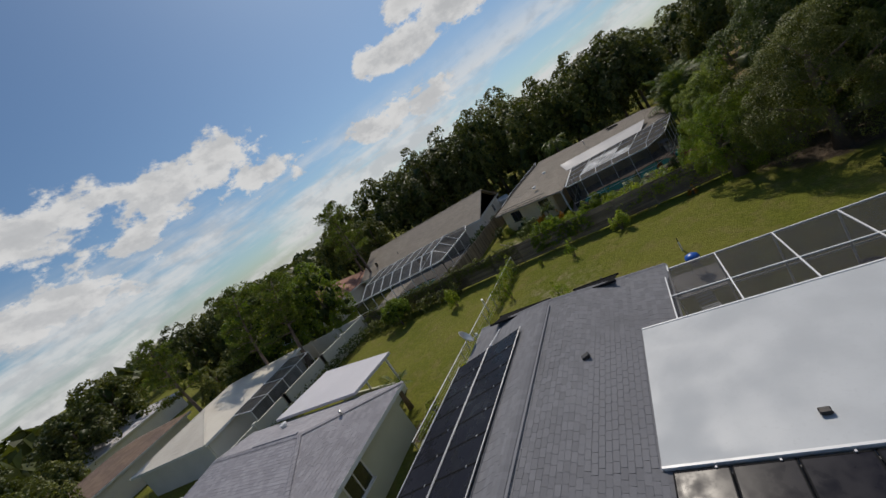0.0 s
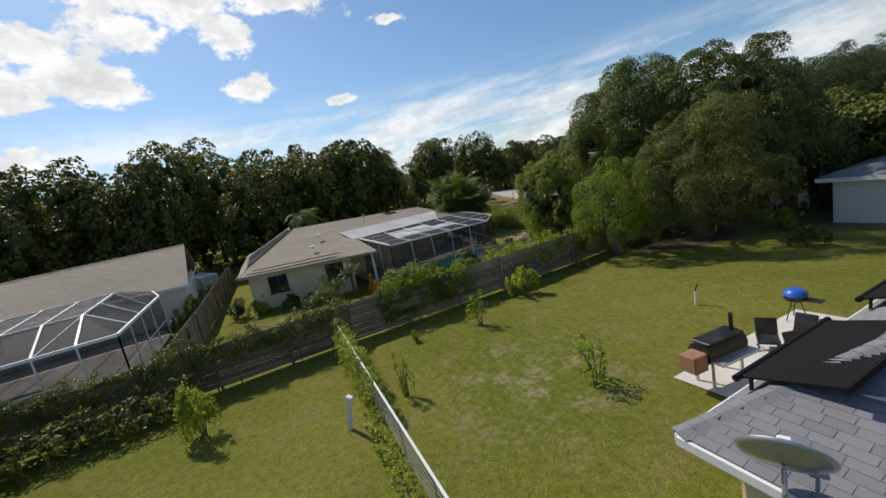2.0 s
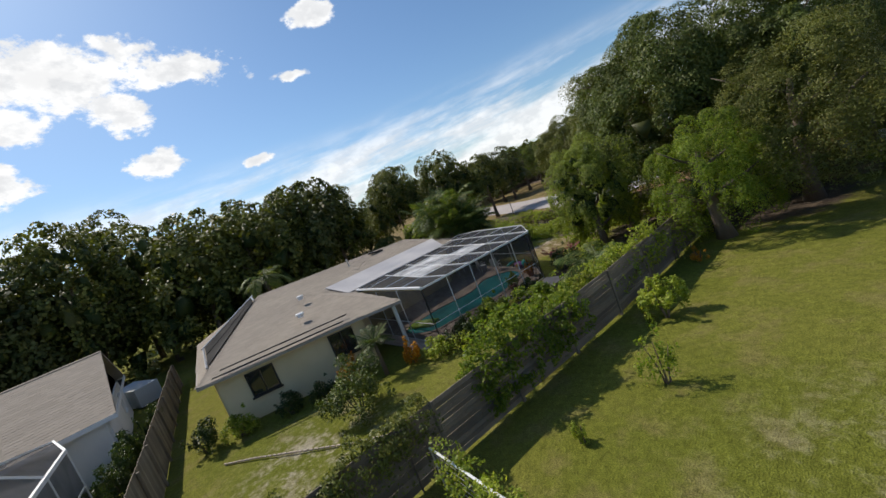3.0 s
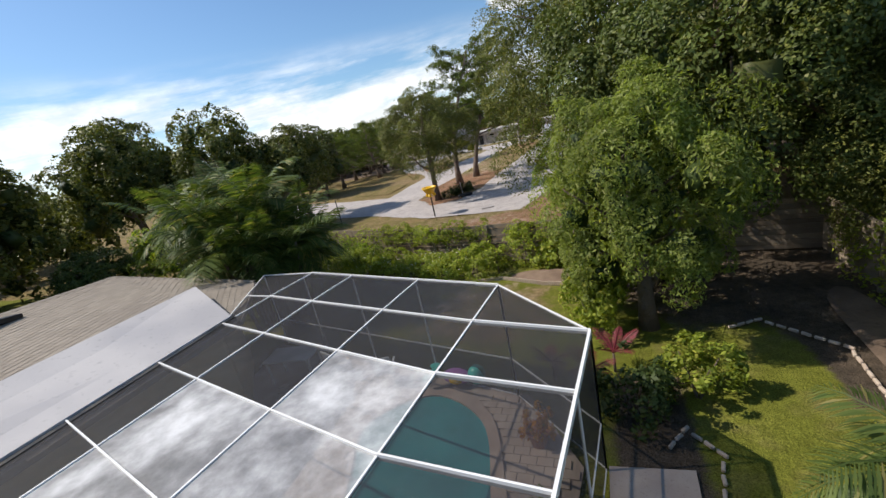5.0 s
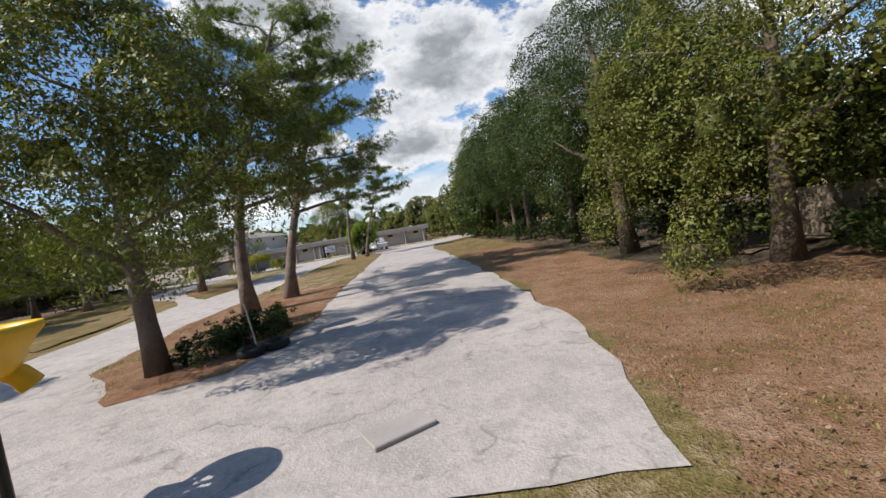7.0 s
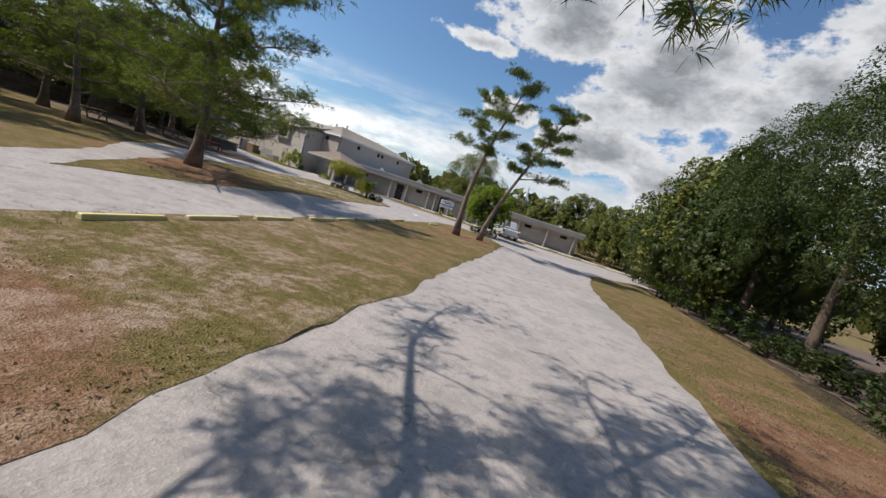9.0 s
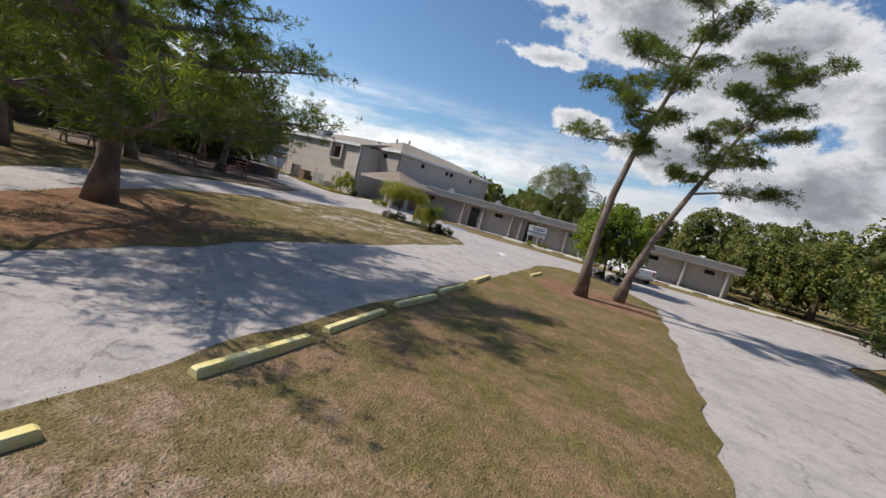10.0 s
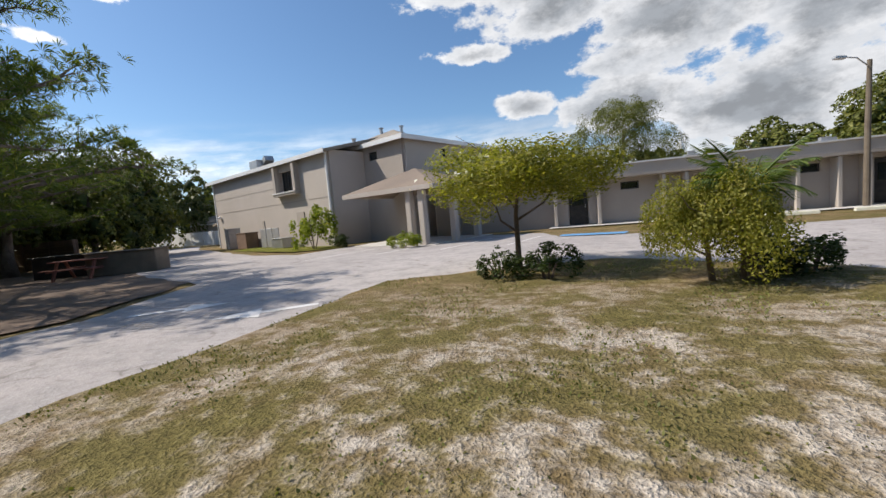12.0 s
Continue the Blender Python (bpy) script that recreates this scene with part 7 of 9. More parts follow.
# hedge and slatted fence at the bottom of the garden
board_fence("fence", [(-40.0, -7.6), (-26.0, -11.8), (-12.0, -15.9), (-4.7, -18.1), (-1.5, -19.2), (1.2, -19.45), (4.0, -19.9), (12.2, -20.6)], 1.75, "weathered grey slatted board fence under creepers", WOOD_GREY, 10, 2.4, False, 9, 0.016)
leaf_strip("creeper", [(-26.0, -12.0), (-12.0, -16.1), (-4.7, -18.3)], 0.8, 0.1, 1.85, LEAF_HEDGE, 31, 620, 0.11, "green creeper hanging over a slatted fence", droop=1.0)
leaf_strip("creeper", [(-4.7, -18.15), (-1.5, -19.22), (1.2, -19.5)], 0.75, 1.15, 1.98, LEAF_HEDGE, 32, 1500, 0.085, "green creeper along the top of a slatted fence", droop=1.0)
for k, (sx, sy) in enumerate(((-3.9, -18.6), (-2.9, -18.95), (-0.9, -19.45), (0.3, -19.55), (1.0, -19.62))):
    leaf_strip("creeper", [(sx, sy), (sx + 0.35, sy - 0.06)], 0.25, 0.7 + 0.2 * (k % 2), 1.7, LEAF_HEDGE, 60 + k, 420, 0.085, "creeper strand trailing down a slatted fence", droop=1.4)
leaf_strip("creeper", [(2.1, -19.85), (4.0, -20.15), (8.0, -20.5)], 1.0, 0.0, 1.85, LEAF_HEDGE, 36, 2300, 0.09, "large-leaved green creeper heaped over a slatted fence", droop=1.0)
leaf_strip("hedge", [(-10.5, -18.7), (-6.0, -19.7), (-2.5, -20.45), (1.9, -20.8)], 2.2, 0.0, 1.15, LEAF_HEDGE, 33, 3700, 0.09, "bright green flowering hedge along the fence")
leaf_strip("hedge", [(-11.0, -17.4), (-7.5, -18.2), (-4.8, -18.95)], 1.2, 0.0, 1.3, LEAF_BRIGHT, 35, 1700, 0.10, "leafy bright shrubs close to the slatted fence")
leaf_strip("creeper", [(3.3, -20.35), (5.2, -20.7), (7.0, -21.0)], 0.9, 0.0, 1.0, LEAF_HEDGE, 37, 900, 0.125, "large-leaved pale green creeper over the bed", slim=0.8)
leaf_strip("hedge_flowers", [(-7.0, -19.5), (-2.5, -20.45), (1.9, -20.85)], 2.1, 0.4, 1.18, PETAL, 34, 60, 0.055, "small white blossoms scattered over a hedge", "flowers")
sheet("flower_bed", smooth_loop([(2.4, -21.2), (2.6, -21.6), (3.8, -22.1), (4.8, -22.2), (5.0, -21.1), (3.2, -20.8)], 4), 0.012, MULCH, "brown mulched bed behind a low edging", "flower bed", 0)
# clumping palms left of the cage
for k, (px, py, h, L_) in enumerate(((-5.6, -24.3, 3.4, 2.3), (-8.2, -23.5, 4.6, 2.4), (-5.9, -23.5, 3.1, 2.1), (-9.4, -23.9, 4.0, 2.3), (-7.0, -24.7, 4.4, 2.4), (-7.9, -23.0, 3.9, 2.3))):
    palm(px, py, h + 0.3, 12, L_, 40 + k, "clump of areca palms with yellow-green arching fronds", None, 7, 1.7, "areca_palm", 0.55, 0.06, 1.3)
tree(-17.0, -20.0, 5.0, 2.8, "bright", 1, "round bright green tree behind the house", "tree", 0.16)
tree(-22.5, -22.0, 3.6, 2.2, "mango", 2, "low shrubby tree behind the house", "tree", 0.12)
bird = thing("garden_chair", -8.2, -18.8, 0, 40, "white wire garden seat in the bushes", "garden chair")
part("seat", lathe([(0.01, 0.4), (0.24, 0.4), (0.25, 0.43), (0.01, 0.43)], 14), PAINT_WHITE, bird)
for k in range(4):
    a_ = 1.57 * k
    part("leg", tube([(0.2 * math.cos(a_), 0.2 * math.sin(a_), 0), (0.18 * math.cos(a_), 0.18 * math.sin(a_), 0.4)], 0.015, 6), PAINT_WHITE, bird)
part("backrest", tube([(-0.22, 0.1, 0.42), (-0.2, 0.18, 0.75), (0, 0.22, 0.88), (0.2, 0.18, 0.75), (0.22, 0.1, 0.42)], 0.02, 6), PAINT_WHITE, bird)

# ---- large trees round the gardens ----
for k, (x_, y_, h_, r_, kd, lab) in enumerate((
    (9.9, -18.4, 11.6, 5.9, "near_mango", "very large dark round-crowned mango tree"), (15.7, -22.6, 7.5, 4.2, "near_oak", "large dark spreading tree over the lawn"), (13.3, -26.6, 5.5, 2.5, "near_bright", "dense bright-leaved tree at the lawn's edge"), (16.2, -8.6, 7.0, 4.2, "oak", "large spreading tree beyond the fence"), (6.6, -13.9, 11.9, 6.0, "near_oak", "large dark tree with low sprays of leaves"), (9.2, -3.6, 10.2, 4.9, "near_oak", "broad tree with low bright sprays beside the open ground"),
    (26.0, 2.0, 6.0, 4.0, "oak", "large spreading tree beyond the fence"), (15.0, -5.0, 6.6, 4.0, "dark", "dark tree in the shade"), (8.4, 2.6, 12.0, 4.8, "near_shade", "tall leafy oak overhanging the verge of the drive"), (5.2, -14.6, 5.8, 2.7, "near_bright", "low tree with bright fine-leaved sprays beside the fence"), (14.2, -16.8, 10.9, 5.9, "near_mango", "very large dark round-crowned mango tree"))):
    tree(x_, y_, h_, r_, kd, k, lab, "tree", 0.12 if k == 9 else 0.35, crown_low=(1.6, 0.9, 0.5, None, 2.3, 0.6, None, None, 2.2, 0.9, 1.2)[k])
shrub(18.5, -19.8, 2.2, 1.6, 1.1, "shrub", 2, "clipped shrub in front of a pale house")
shrub(20.6, -23.0, 1.5, 1.2, 0.9, "shrubdark", 1, "low shrub in front of a pale house")
for k, (px, py) in enumerate(((17.4, -16.4), (18.3, -14.0))):
    palm(px, py, 4.6, 16, 2.2, 60 + k, "tall feather palm with a slim trunk", None, 1, 0.8, "palm", 0.2, 0.14, 1.5)
patio_chair(16.2, -14.5, 150, WHITE_PLASTIC, "white plastic garden chair under the trees")
patio_chair(17.4, -14.0, 190, WHITE_PLASTIC, "white plastic garden chair under the trees")

# woods behind the gardens, to the west and south
rnd = random.Random(12)
far = []
for k in range(12):
    far.append((-27 + rnd.uniform(-2.5, 2.5), -68 + k * 3.7 + rnd.uniform(-1, 1), 12.6 + 2.6 * math.exp(-((k - 4) / 3.5) ** 2) + rnd.uniform(-1.6, 1.6), rnd.uniform(4.6, 6.0)))
for k in range(10):
    far.append((-38 + rnd.uniform(-4, 4), -88 + k * 7, rnd.uniform(14.5, 18), rnd.uniform(5.5, 7)))
for k in range(9):
    far.append((2 + rnd.uniform(-3, 3) - k * 1.2, -74 - k * 3.4, rnd.uniform(9, 12.5), rnd.uniform(3.5, 5)))
for k in range(8):
    far.append((-18 + k * 9.2 + rnd.uniform(-2, 2), -102 - rnd.uniform(0, 14), rnd.uniform(9, 13), rnd.uniform(4, 6)))
for k in range(6):
    far.append((30 + rnd.uniform(-2, 12), -104 - k * 8.0, rnd.uniform(7, 10), rnd.uniform(4, 6)))
for k in range(6):
    far.append((-58 + rnd.uniform(-6, 6), -70 + k * 12.0, rnd.uniform(13, 17), rnd.uniform(5, 7)))
for k, (x_, y_, h_, r_) in enumerate(far):
    if -17 < x_ < 1 and -92 < y_ < -68:
        x_ -= 20
    tree(x_, y_, h_, r_, rnd.choice(("far", "far", "fardark")), k, "tree of the dense dark wood behind the gardens", "tree", 0.28, group="wood behind the gardens", crown_low=h_ * (0.03 + 0.1 * (k % 3)))
for k, (x_, y_, h_, r_) in enumerate(((-24, -9, 11.6, 4.2), (-20.5, -4.5, 9.2, 3.4), (-31, -13, 12.4, 4.8), (-37, -9, 12.8, 5.2), (-28, -25, 12.0, 4.6))):
    tree(x_, y_, h_, r_, "oak", k, "round-crowned tree behind the slatted fence", "tree", 0.25, crown_low=3.0)
for k, (x_, y_, h_, lx) in enumerate(((-5.0, -67.5, 14.5, 1.0), (-8.0, -71.0, 14.0, -0.6), (13.5, -67.0, 10.5, -2.2), (15.0, -70.5, 11.5, -1.6), (18.5, -78.0, 11.5, 0.5))):
    pine(x_, y_, h_, (lx, 0.4), 70 + k, 3.4, 0.22, 700, 0.42, 12, "tall leaning pine above the rooftops", 10, 0.36, half=0.03, fluff=0.3)
for k, (x_, y_, h_, r_, kd) in enumerate(((8.2, -66.0, 9.6, 3.6, "bright"), (9.0, -75.0, 11.0, 4.4, "bright"), (6.5, -71.0, 8.5, 3.2, "bright"), (11.5, -76.5, 7.0, 3.2, "far"), (16.5, -76.5, 6.0, 2.8, "far"), (26.0, -94.0, 6.5, 3.2, "far"), (32.0, -80.0, 7.0, 3.6, "far"), (35.0, -70.0, 5.0, 3.0, "fardark"))):
    tree(x_, y_, h_, r_, kd, k, "leafy tree among the southern gardens", "tree", 0.18, crown_low=0.6)
palm(-15.0, -38.0, 5.0, 20, 2.6, 71, "tall palm rising out of the wood behind the house", None, 1, 0.9, "palm", 0.2, 0.16, 1.6)
cov = thing("boat_cover", -17.5, -48.5, 0, 20, "white covered boat behind the fence", "covered boat")
part("cover", plate([(-2.2, -0.9, 1.3), (2.2, -0.7, 1.3), (2.4, 0.7, 1.35), (-2.2, 0.9, 1.3)], 1.25), ROOF_WHITE, cov)

# woods far off on all sides, as one mass of leaves
def far_woods():
    r_ = np.random.default_rng(4)
    out = []
    for ring, count in ((150.0, 130), (210.0, 150), (300.0, 170)):
        for k in range(count):
            a_ = 6.283 * (k + r_.uniform(-0.4, 0.4)) / count
            d_ = ring * r_.uniform(0.9, 1.1)
            c_ = np.array([-12 + math.cos(a_) * d_, -5 + math.sin(a_) * d_, 0.0])
            h_, w_ = r_.uniform(8, 13), r_.uniform(5, 9)
            o_ = r_.normal(0, 1, (48, 3))
            o_ /= np.linalg.norm(o_, axis=1, keepdims=True)
            o_[:, 2] = np.abs(o_[:, 2]) * 1.3 - 0.3
            out.append(leaf_cloud(c_ + o_ * [w_, w_, h_ * 0.5] + [0, 0, h_ * 0.45], o_, 3.6, r_, 0.8))
    return quads_mesh("far_woods", np.concatenate(out), LEAF_WOOD)


tagged(new("far_woods", far_woods()), "far dark treeline round the gardens", "trees", kind="stuff")

# ---- the open ground: funnel-ball post, posts, drive furniture ----
fb = thing("funnel_ball_post", -5.6, -9.1, 0, 20, "yellow plastic funnel-ball goal on a dark steel pole", "funnel ball")
part("pole", tube([(0, 0, -0.1), (0, 0, 1.75)], 0.05, 10), METAL_DARK, fb)
part("funnel", lathe([(0.5, 2.18), (0.53, 2.2), (0.53, 2.13), (0.42, 2.0), (0.3, 1.78), (0.24, 1.72), (0.2, 1.72), (0.26, 1.8), (0.4, 2.05), (0.5, 2.18)], 24), YELLOW_PLASTIC, fb, smooth=True)
for k in range(3):
    a_ = 2.1 * k + 0.4
    bm = bmesh.new()
    add_tube(bm, [(0.12 * math.cos(a_), 0.12 * math.sin(a_), 1.8), (0.26 * math.cos(a_), 0.26 * math.sin(a_), 1.68), (0.34 * math.cos(a_), 0.34 * math.sin(a_), 1.54)], [0.11, 0.11, 0.12], 10, False)
    part("spout", bm, YELLOW_PLASTIC, fb, smooth=True)
for k, (px, py) in enumerate(((-15.2, -7.2), (-27.5, -0.3))):
    o = thing("hoop_post", px, py, 0, 0, "dark steel post with a hoop at its top", "post", "hoop posts")
    part("pole", tube([(0, 0, -0.1), (0, 0, 2.1)], 0.04, 8), METAL_DARK, o)
    part("hoop", tube([(0.22 * math.cos(t_ * 0.63) + 0.22, 0.22 * math.sin(t_ * 0.63), 2.1) for t_ in range(11)], 0.014, 5), METAL_DARK, o)
slab_ = thing("concrete_slab", -1.75, -8.5, 0.012, 25, "small square concrete lid lying on the drive", "slab")
part("lid", box(0.85, 0.5, 0.07, 0, 0, 0.03, bevel=0.015), PATCH, slab_)
for k, (px, py) in enumerate(((-5.4, -3.0), (-4.9, -2.6))):
    o = thing("tyre", px, py, 0.02, 30 * k, "old black tyre lying at the edge of the drive", "tyre", "old tyres")
    part("tread", lathe([(0.18, 0.02), (0.3, 0.0), (0.34, 0.06), (0.34, 0.16), (0.3, 0.22), (0.18, 0.2), (0.16, 0.11), (0.18, 0.02)], 20), RUBBER, o, smooth=True)
pst = thing("leaning_post", -5.3, -2.8, 0.0, 0, "thin pale post leaning out of the tyres", "post")
part("shaft", tube([(0, 0, 0), (-0.15, 0.05, 1.3)], 0.025, 6), METAL_GALV, pst)
for k, (sx, sy, w) in enumerate(((-6.6, -2.6, 1.7), (-5.9, -1.6, 1.7), (-5.4, -0.6, 1.5), (-6.6, -0.9, 1.4))):
    shrub(sx, sy, w, w, 0.9, "shrubdark", k, "dark low shrub under the tree")
# trees of the island
tree(-7.6, -3.0, 9.5, 4.2, "near_dense", 1, "dense green oak beside the drive", "tree", 0.26, crown_low=2.2)
pine(-7.9, 4.4, 13.2, (2.8, 0.8), 3, 5.6, 0.26, 4300, 0.36, 22, "leaning pine with crooked limbs over the drive", 20, 0.25, (1.6, 2.4), 0.010, fluff=0.2)
pine(-7.2, 8.25, 12.6, (3.4, 0.6), 5, 5.8, 0.25, 5000, 0.36, 24, "leaning pine with crooked limbs over the drive", 20, 0.25, (1.6, 4.0), 0.010, fluff=0.22)
pine(-19.6, 25.8, 11.0, (0.3, -0.2), 7, 6.6, 0.28, 8600, 0.18, 30, "broad pine on the sandy island", 14, 0.26, half=0.012, fluff=0.26)
pine(-6.75, 36.7, 12.5, (1.6, 0.5), 9, 3.2, 0.19, 2000, 0.50, 13, "slender pine with a forked open crown", 18, 0.24, (-2.8, 0), half=0.010, fluff=0.17)
pine(-5.2, 38.5, 11.6, (3.6, 0.3), 11, 3.0, 0.17, 2000, 0.48, 13, "leaning slender pine with an open crown", 18, 0.24, (1.8, 0), half=0.010, fluff=0.17)
tree(-6.0, 46.8, 4.9, 2.5, "bright", 3, "low bushy tree at the road's bend", "tree", 0.09, crown_low=0.8)
for k, (sx, sy) in enumerate(((-6.6, 46.1), (-5.2, 45.9))):
    shrub(sx, sy, 1.3, 1.2, 0.7, "shrubdark", k, "dark low shrub at the foot of a tree")


def wheel_stop(x, y, turn, mat=None, lab=""):
    """A concrete wheel stop: a long block with sloping sides."""
    o = thing("wheel_stop", x, y, 0.02, turn, lab or "yellow painted concrete wheel stop on the turf", "wheel stop", "wheel stops")
    bm = bmesh.new()
    prof = [(-0.09, 0), (-0.07, 0.10), (-0.05, 0.125), (0.05, 0.125), (0.07, 0.10), (0.09, 0)]
    ends = [[bm.verts.new((x_, y_, z_)) for y_, z_ in prof] for x_ in (-0.91, -0.88, 0.88, 0.91)]
    for v in ends[0] + ends[3]:
        v.co.z *= 0.85
    for a, c in zip(ends, ends[1:]):
        for k in range(6):
            bm.faces.new((a[k], a[(k + 1) % 6], c[(k + 1) % 6], c[k]))
    bm.faces.new(ends[0][::-1])
    bm.faces.new(ends[-1])
    bmesh.ops.recalc_face_normals(bm, faces=bm.faces)
    part("block", bm, mat or PAINT_YELLOW, o)
    return o


STOP_Y = [14.5, 16.98, 19.68, 22.85, 25.1, 27.6, 30.0, 33.0]
for k, y_ in enumerate(STOP_Y):
    wheel_stop(-9.9 - 0.02 * k, y_, 88 + 3 * math.sin(k * 2.1))
wheel_stop(-9.0, 38.6, 84)
for k in range(9):
    wheel_stop(-14.6 + k * 2.95, 57.1 + 0.12 * k, 3, STOP_WHITE, "pale yellow concrete wheel stop in front of the low building")


def arrow(x, y, turn, k=1.0):
    o = tagged(new("road_arrow", flat_sheet("road_arrow", [(-0.1 * k, -0.9 * k), (0.1 * k, -0.9 * k), (0.1 * k, 0.1 * k), (0.4 * k, 0.1 * k), (0, 0.9 * k), (-0.4 * k, 0.1 * k), (-0.1 * k, 0.1 * k)], 0, LINE_PAINT)), "worn white direction arrow painted on the drive", "road marking", kind="structure")
    o.matrix_world = pose(x, y, 0.018, 0, 0, turn)


arrow(-12.0, 43.3, 20)
arrow(-26.4, 41.8, -50, 0.9)
arrow(-24.3, 41.7, 130, 0.9)
for k, (a_, c_) in enumerate((((-27.0, 50.0), (-25.8, 54.0)), ((-24.6, 50.5), (-23.6, 54.5)), ((-29.5, 49.0), (-28.5, 52.5)), ((-22.2, 51.0), (-21.4, 54.0)))):
    d_ = Vector((c_[0] - a_[0], c_[1] - a_[1])).normalized()
    s_ = Vector((-d_.y, d_.x)) * 0.05
    sheet("road_line", [(a_[0] - s_.x, a_[1] - s_.y), (c_[0] - s_.x, c_[1] - s_.y), (c_[0] + s_.x, c_[1] + s_.y), (a_[0] + s_.x, a_[1] + s_.y)], 0.017, LINE_PAINT, "faded white bay line on the drive", "road marking", 0)
sheet("bay_mark", [(-20.6, 53.4), (-18.2, 53.0), (-18.0, 53.9), (-20.5, 54.3)], 0.019, BLUE_PAINT, "blue painted bay mark in front of the low building", "road marking", 0)
sheet("road_patch", [(0.6, 25.8), (2.7, 26.0), (2.75, 21.4), (1.9, 22.2), (1.0, 24.2)], 0.017, PATCH, "grey asphalt patch in the pale drive", "road patch", 0.5, 0.06, 4)
sheet("footpath", [(-21.5, 59.9), (-21.5, 58.6), (14.0, 60.2), (14.0, 61.6)], 0.03, CONCRETE, "concrete footpath along the low building", "path", 0)
sheet("ditch_soil", [(-45.0, 52.5), (-38.0, 48.6), (-30.2, 45.2), (-28.6, 41.0), (-29.0, 34.0), (-40.0, 32.0), (-60.0, 45.0)], 0.008, SOIL, "leaf-strewn bare soil under the trees", "ground", 0.8, 0.3, 6)

# ---- island shrubs and small trees in front of the buildings ----
tree(-20.8, 45.2, 2.7, 1.95, "myrtle", 1, "small spreading tree with yellow-green leaves and pale blossoms", "tree", 0.07, crown_low=1.25)
for k, (sx, sy, w, h) in enumerate(((-21.0, 44.1, 0.9, 0.6), (-20.1, 44.0, 1.1, 0.65), (-16.8, 43.7, 1.2, 0.7), (-16.3, 44.2, 0.9, 0.6))):
    shrub(sx, sy, w, w, h, "shrubdark", k, "low dark shrub at the foot of a small tree")
tree(-17.7, 43.5, 1.6, 0.95, "myrtle", 2, "bushy yellow-green shrub tree beside a small palm", "tree", 0.05, crown_low=0.3)
palm(-17.25, 43.5, 1.3, 22, 0.9, 81, "small fan-topped palm in the island", None, 1, 1.3, "palm", 0.2, 0.1, 0.8)
q, o_, rn = crown_points(9, 90, 20, 0.7)
tagged(new("blossoms", quads_mesh("blossoms", leaf_cloud(q * [1.95, 1.95, 0.95] + [-20.8, 45.2, 1.9], o_, 0.1, rn, 0.8, 0), PETAL)), "small pale blossoms on a spreading tree", "flowers", kind="stuff")

# ---- the two-storey hall, porch and low wing ----
H = thing("hall", 0, 0, 0, 0, "two-storey taupe rendered hall with a shallow grey-brown roof", "building")
k_l, k_r = Vector((-49.5, 62.8)), Vector((-33.5, 56.8))
d_f = (k_r - k_l).normalized()
d_b = Vector((-d_f.y, d_f.x))


def hp(s, b_, z):
    """A place on the front block: s metres from its right corner leftwards, b_ metres back."""
    q = k_r - d_f * s + d_b * b_
    return (q.x, q.y, z)


def quad_wall(root, a, c, z0, z1, mat, thick=0.25, name="wall", holes=()):
    """A wall along a line with rectangular openings (start, end, low, high) along it."""
    a, c = Vector(a), Vector(c)
    ln = (c - a).length
    u = (c - a) / ln
    xs = sorted({0, ln, *[h[0] for h in holes], *[h[1] for h in holes]})
    zs = sorted({z0, z1, *[h[2] for h in holes], *[h[3] for h in holes]})
    bm, seen = bmesh.new(), {}
    side = Vector((-u.y, u.x)) * thick / 2

    def vert(i, j, s):
        if (i, j, s) not in seen:
            q = a + u * xs[i] + side * s
            seen[(i, j, s)] = bm.verts.new((q.x, q.y, zs[j]))
        return seen[(i, j, s)]

    solid = {(i, j) for i in range(len(xs) - 1) for j in range(len(zs) - 1) if not any(h[0] <= xs[i] + 1e-6 and h[1] >= xs[i + 1] - 1e-6 and h[2] <= zs[j] + 1e-6 and h[3] >= zs[j + 1] - 1e-6 for h in holes)}
    for i, j in solid:
        for s in (-1, 1):
            bm.faces.new([vert(i, j, s), vert(i + 1, j, s), vert(i + 1, j + 1, s), vert(i, j + 1, s)][::-s])
        for di, dj, p, q in ((-1, 0, (0, 0), (0, 1)), (1, 0, (1, 0), (1, 1)), (0, -1, (0, 0), (1, 0)), (0, 1, (0, 1), (1, 1))):
            if (i + di, j + dj) not in solid:
                bm.faces.new([vert(i + p[0], j + p[1], -1), vert(i + q[0], j + q[1], -1), vert(i + q[0], j + q[1], 1), vert(i + p[0], j + p[1], 1)])
    bmesh.ops.recalc_face_normals(bm, faces=bm.faces)
    return part(name, bm, mat, root)


EH = 5.55
FL = (k_r - k_l).length
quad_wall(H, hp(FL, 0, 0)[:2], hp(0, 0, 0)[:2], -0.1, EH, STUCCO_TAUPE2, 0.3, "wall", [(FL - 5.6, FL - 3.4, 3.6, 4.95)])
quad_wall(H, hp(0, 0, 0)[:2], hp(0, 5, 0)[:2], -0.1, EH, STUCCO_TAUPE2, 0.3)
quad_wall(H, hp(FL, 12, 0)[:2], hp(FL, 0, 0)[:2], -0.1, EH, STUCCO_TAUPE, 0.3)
az_f = math.degrees(math.atan2(d_f.y, d_f.x))
wq = hp(4.5, 0.12, 4.28)
window(H, wq[0], wq[1], wq[2], 2.2, 1.35, az_f, METAL_DARK, 3, "window", False)
bm = bmesh.new()
for s_, w_, z_, h_ in ((5.75, 0.3, 4.35, 1.9), (3.25, 0.3, 4.35, 1.9)):
    q = hp(s_, -0.25, z_)
    add_box(bm, w_, 0.5, h_, q[0], q[1], z_, 0, 0, az_f)
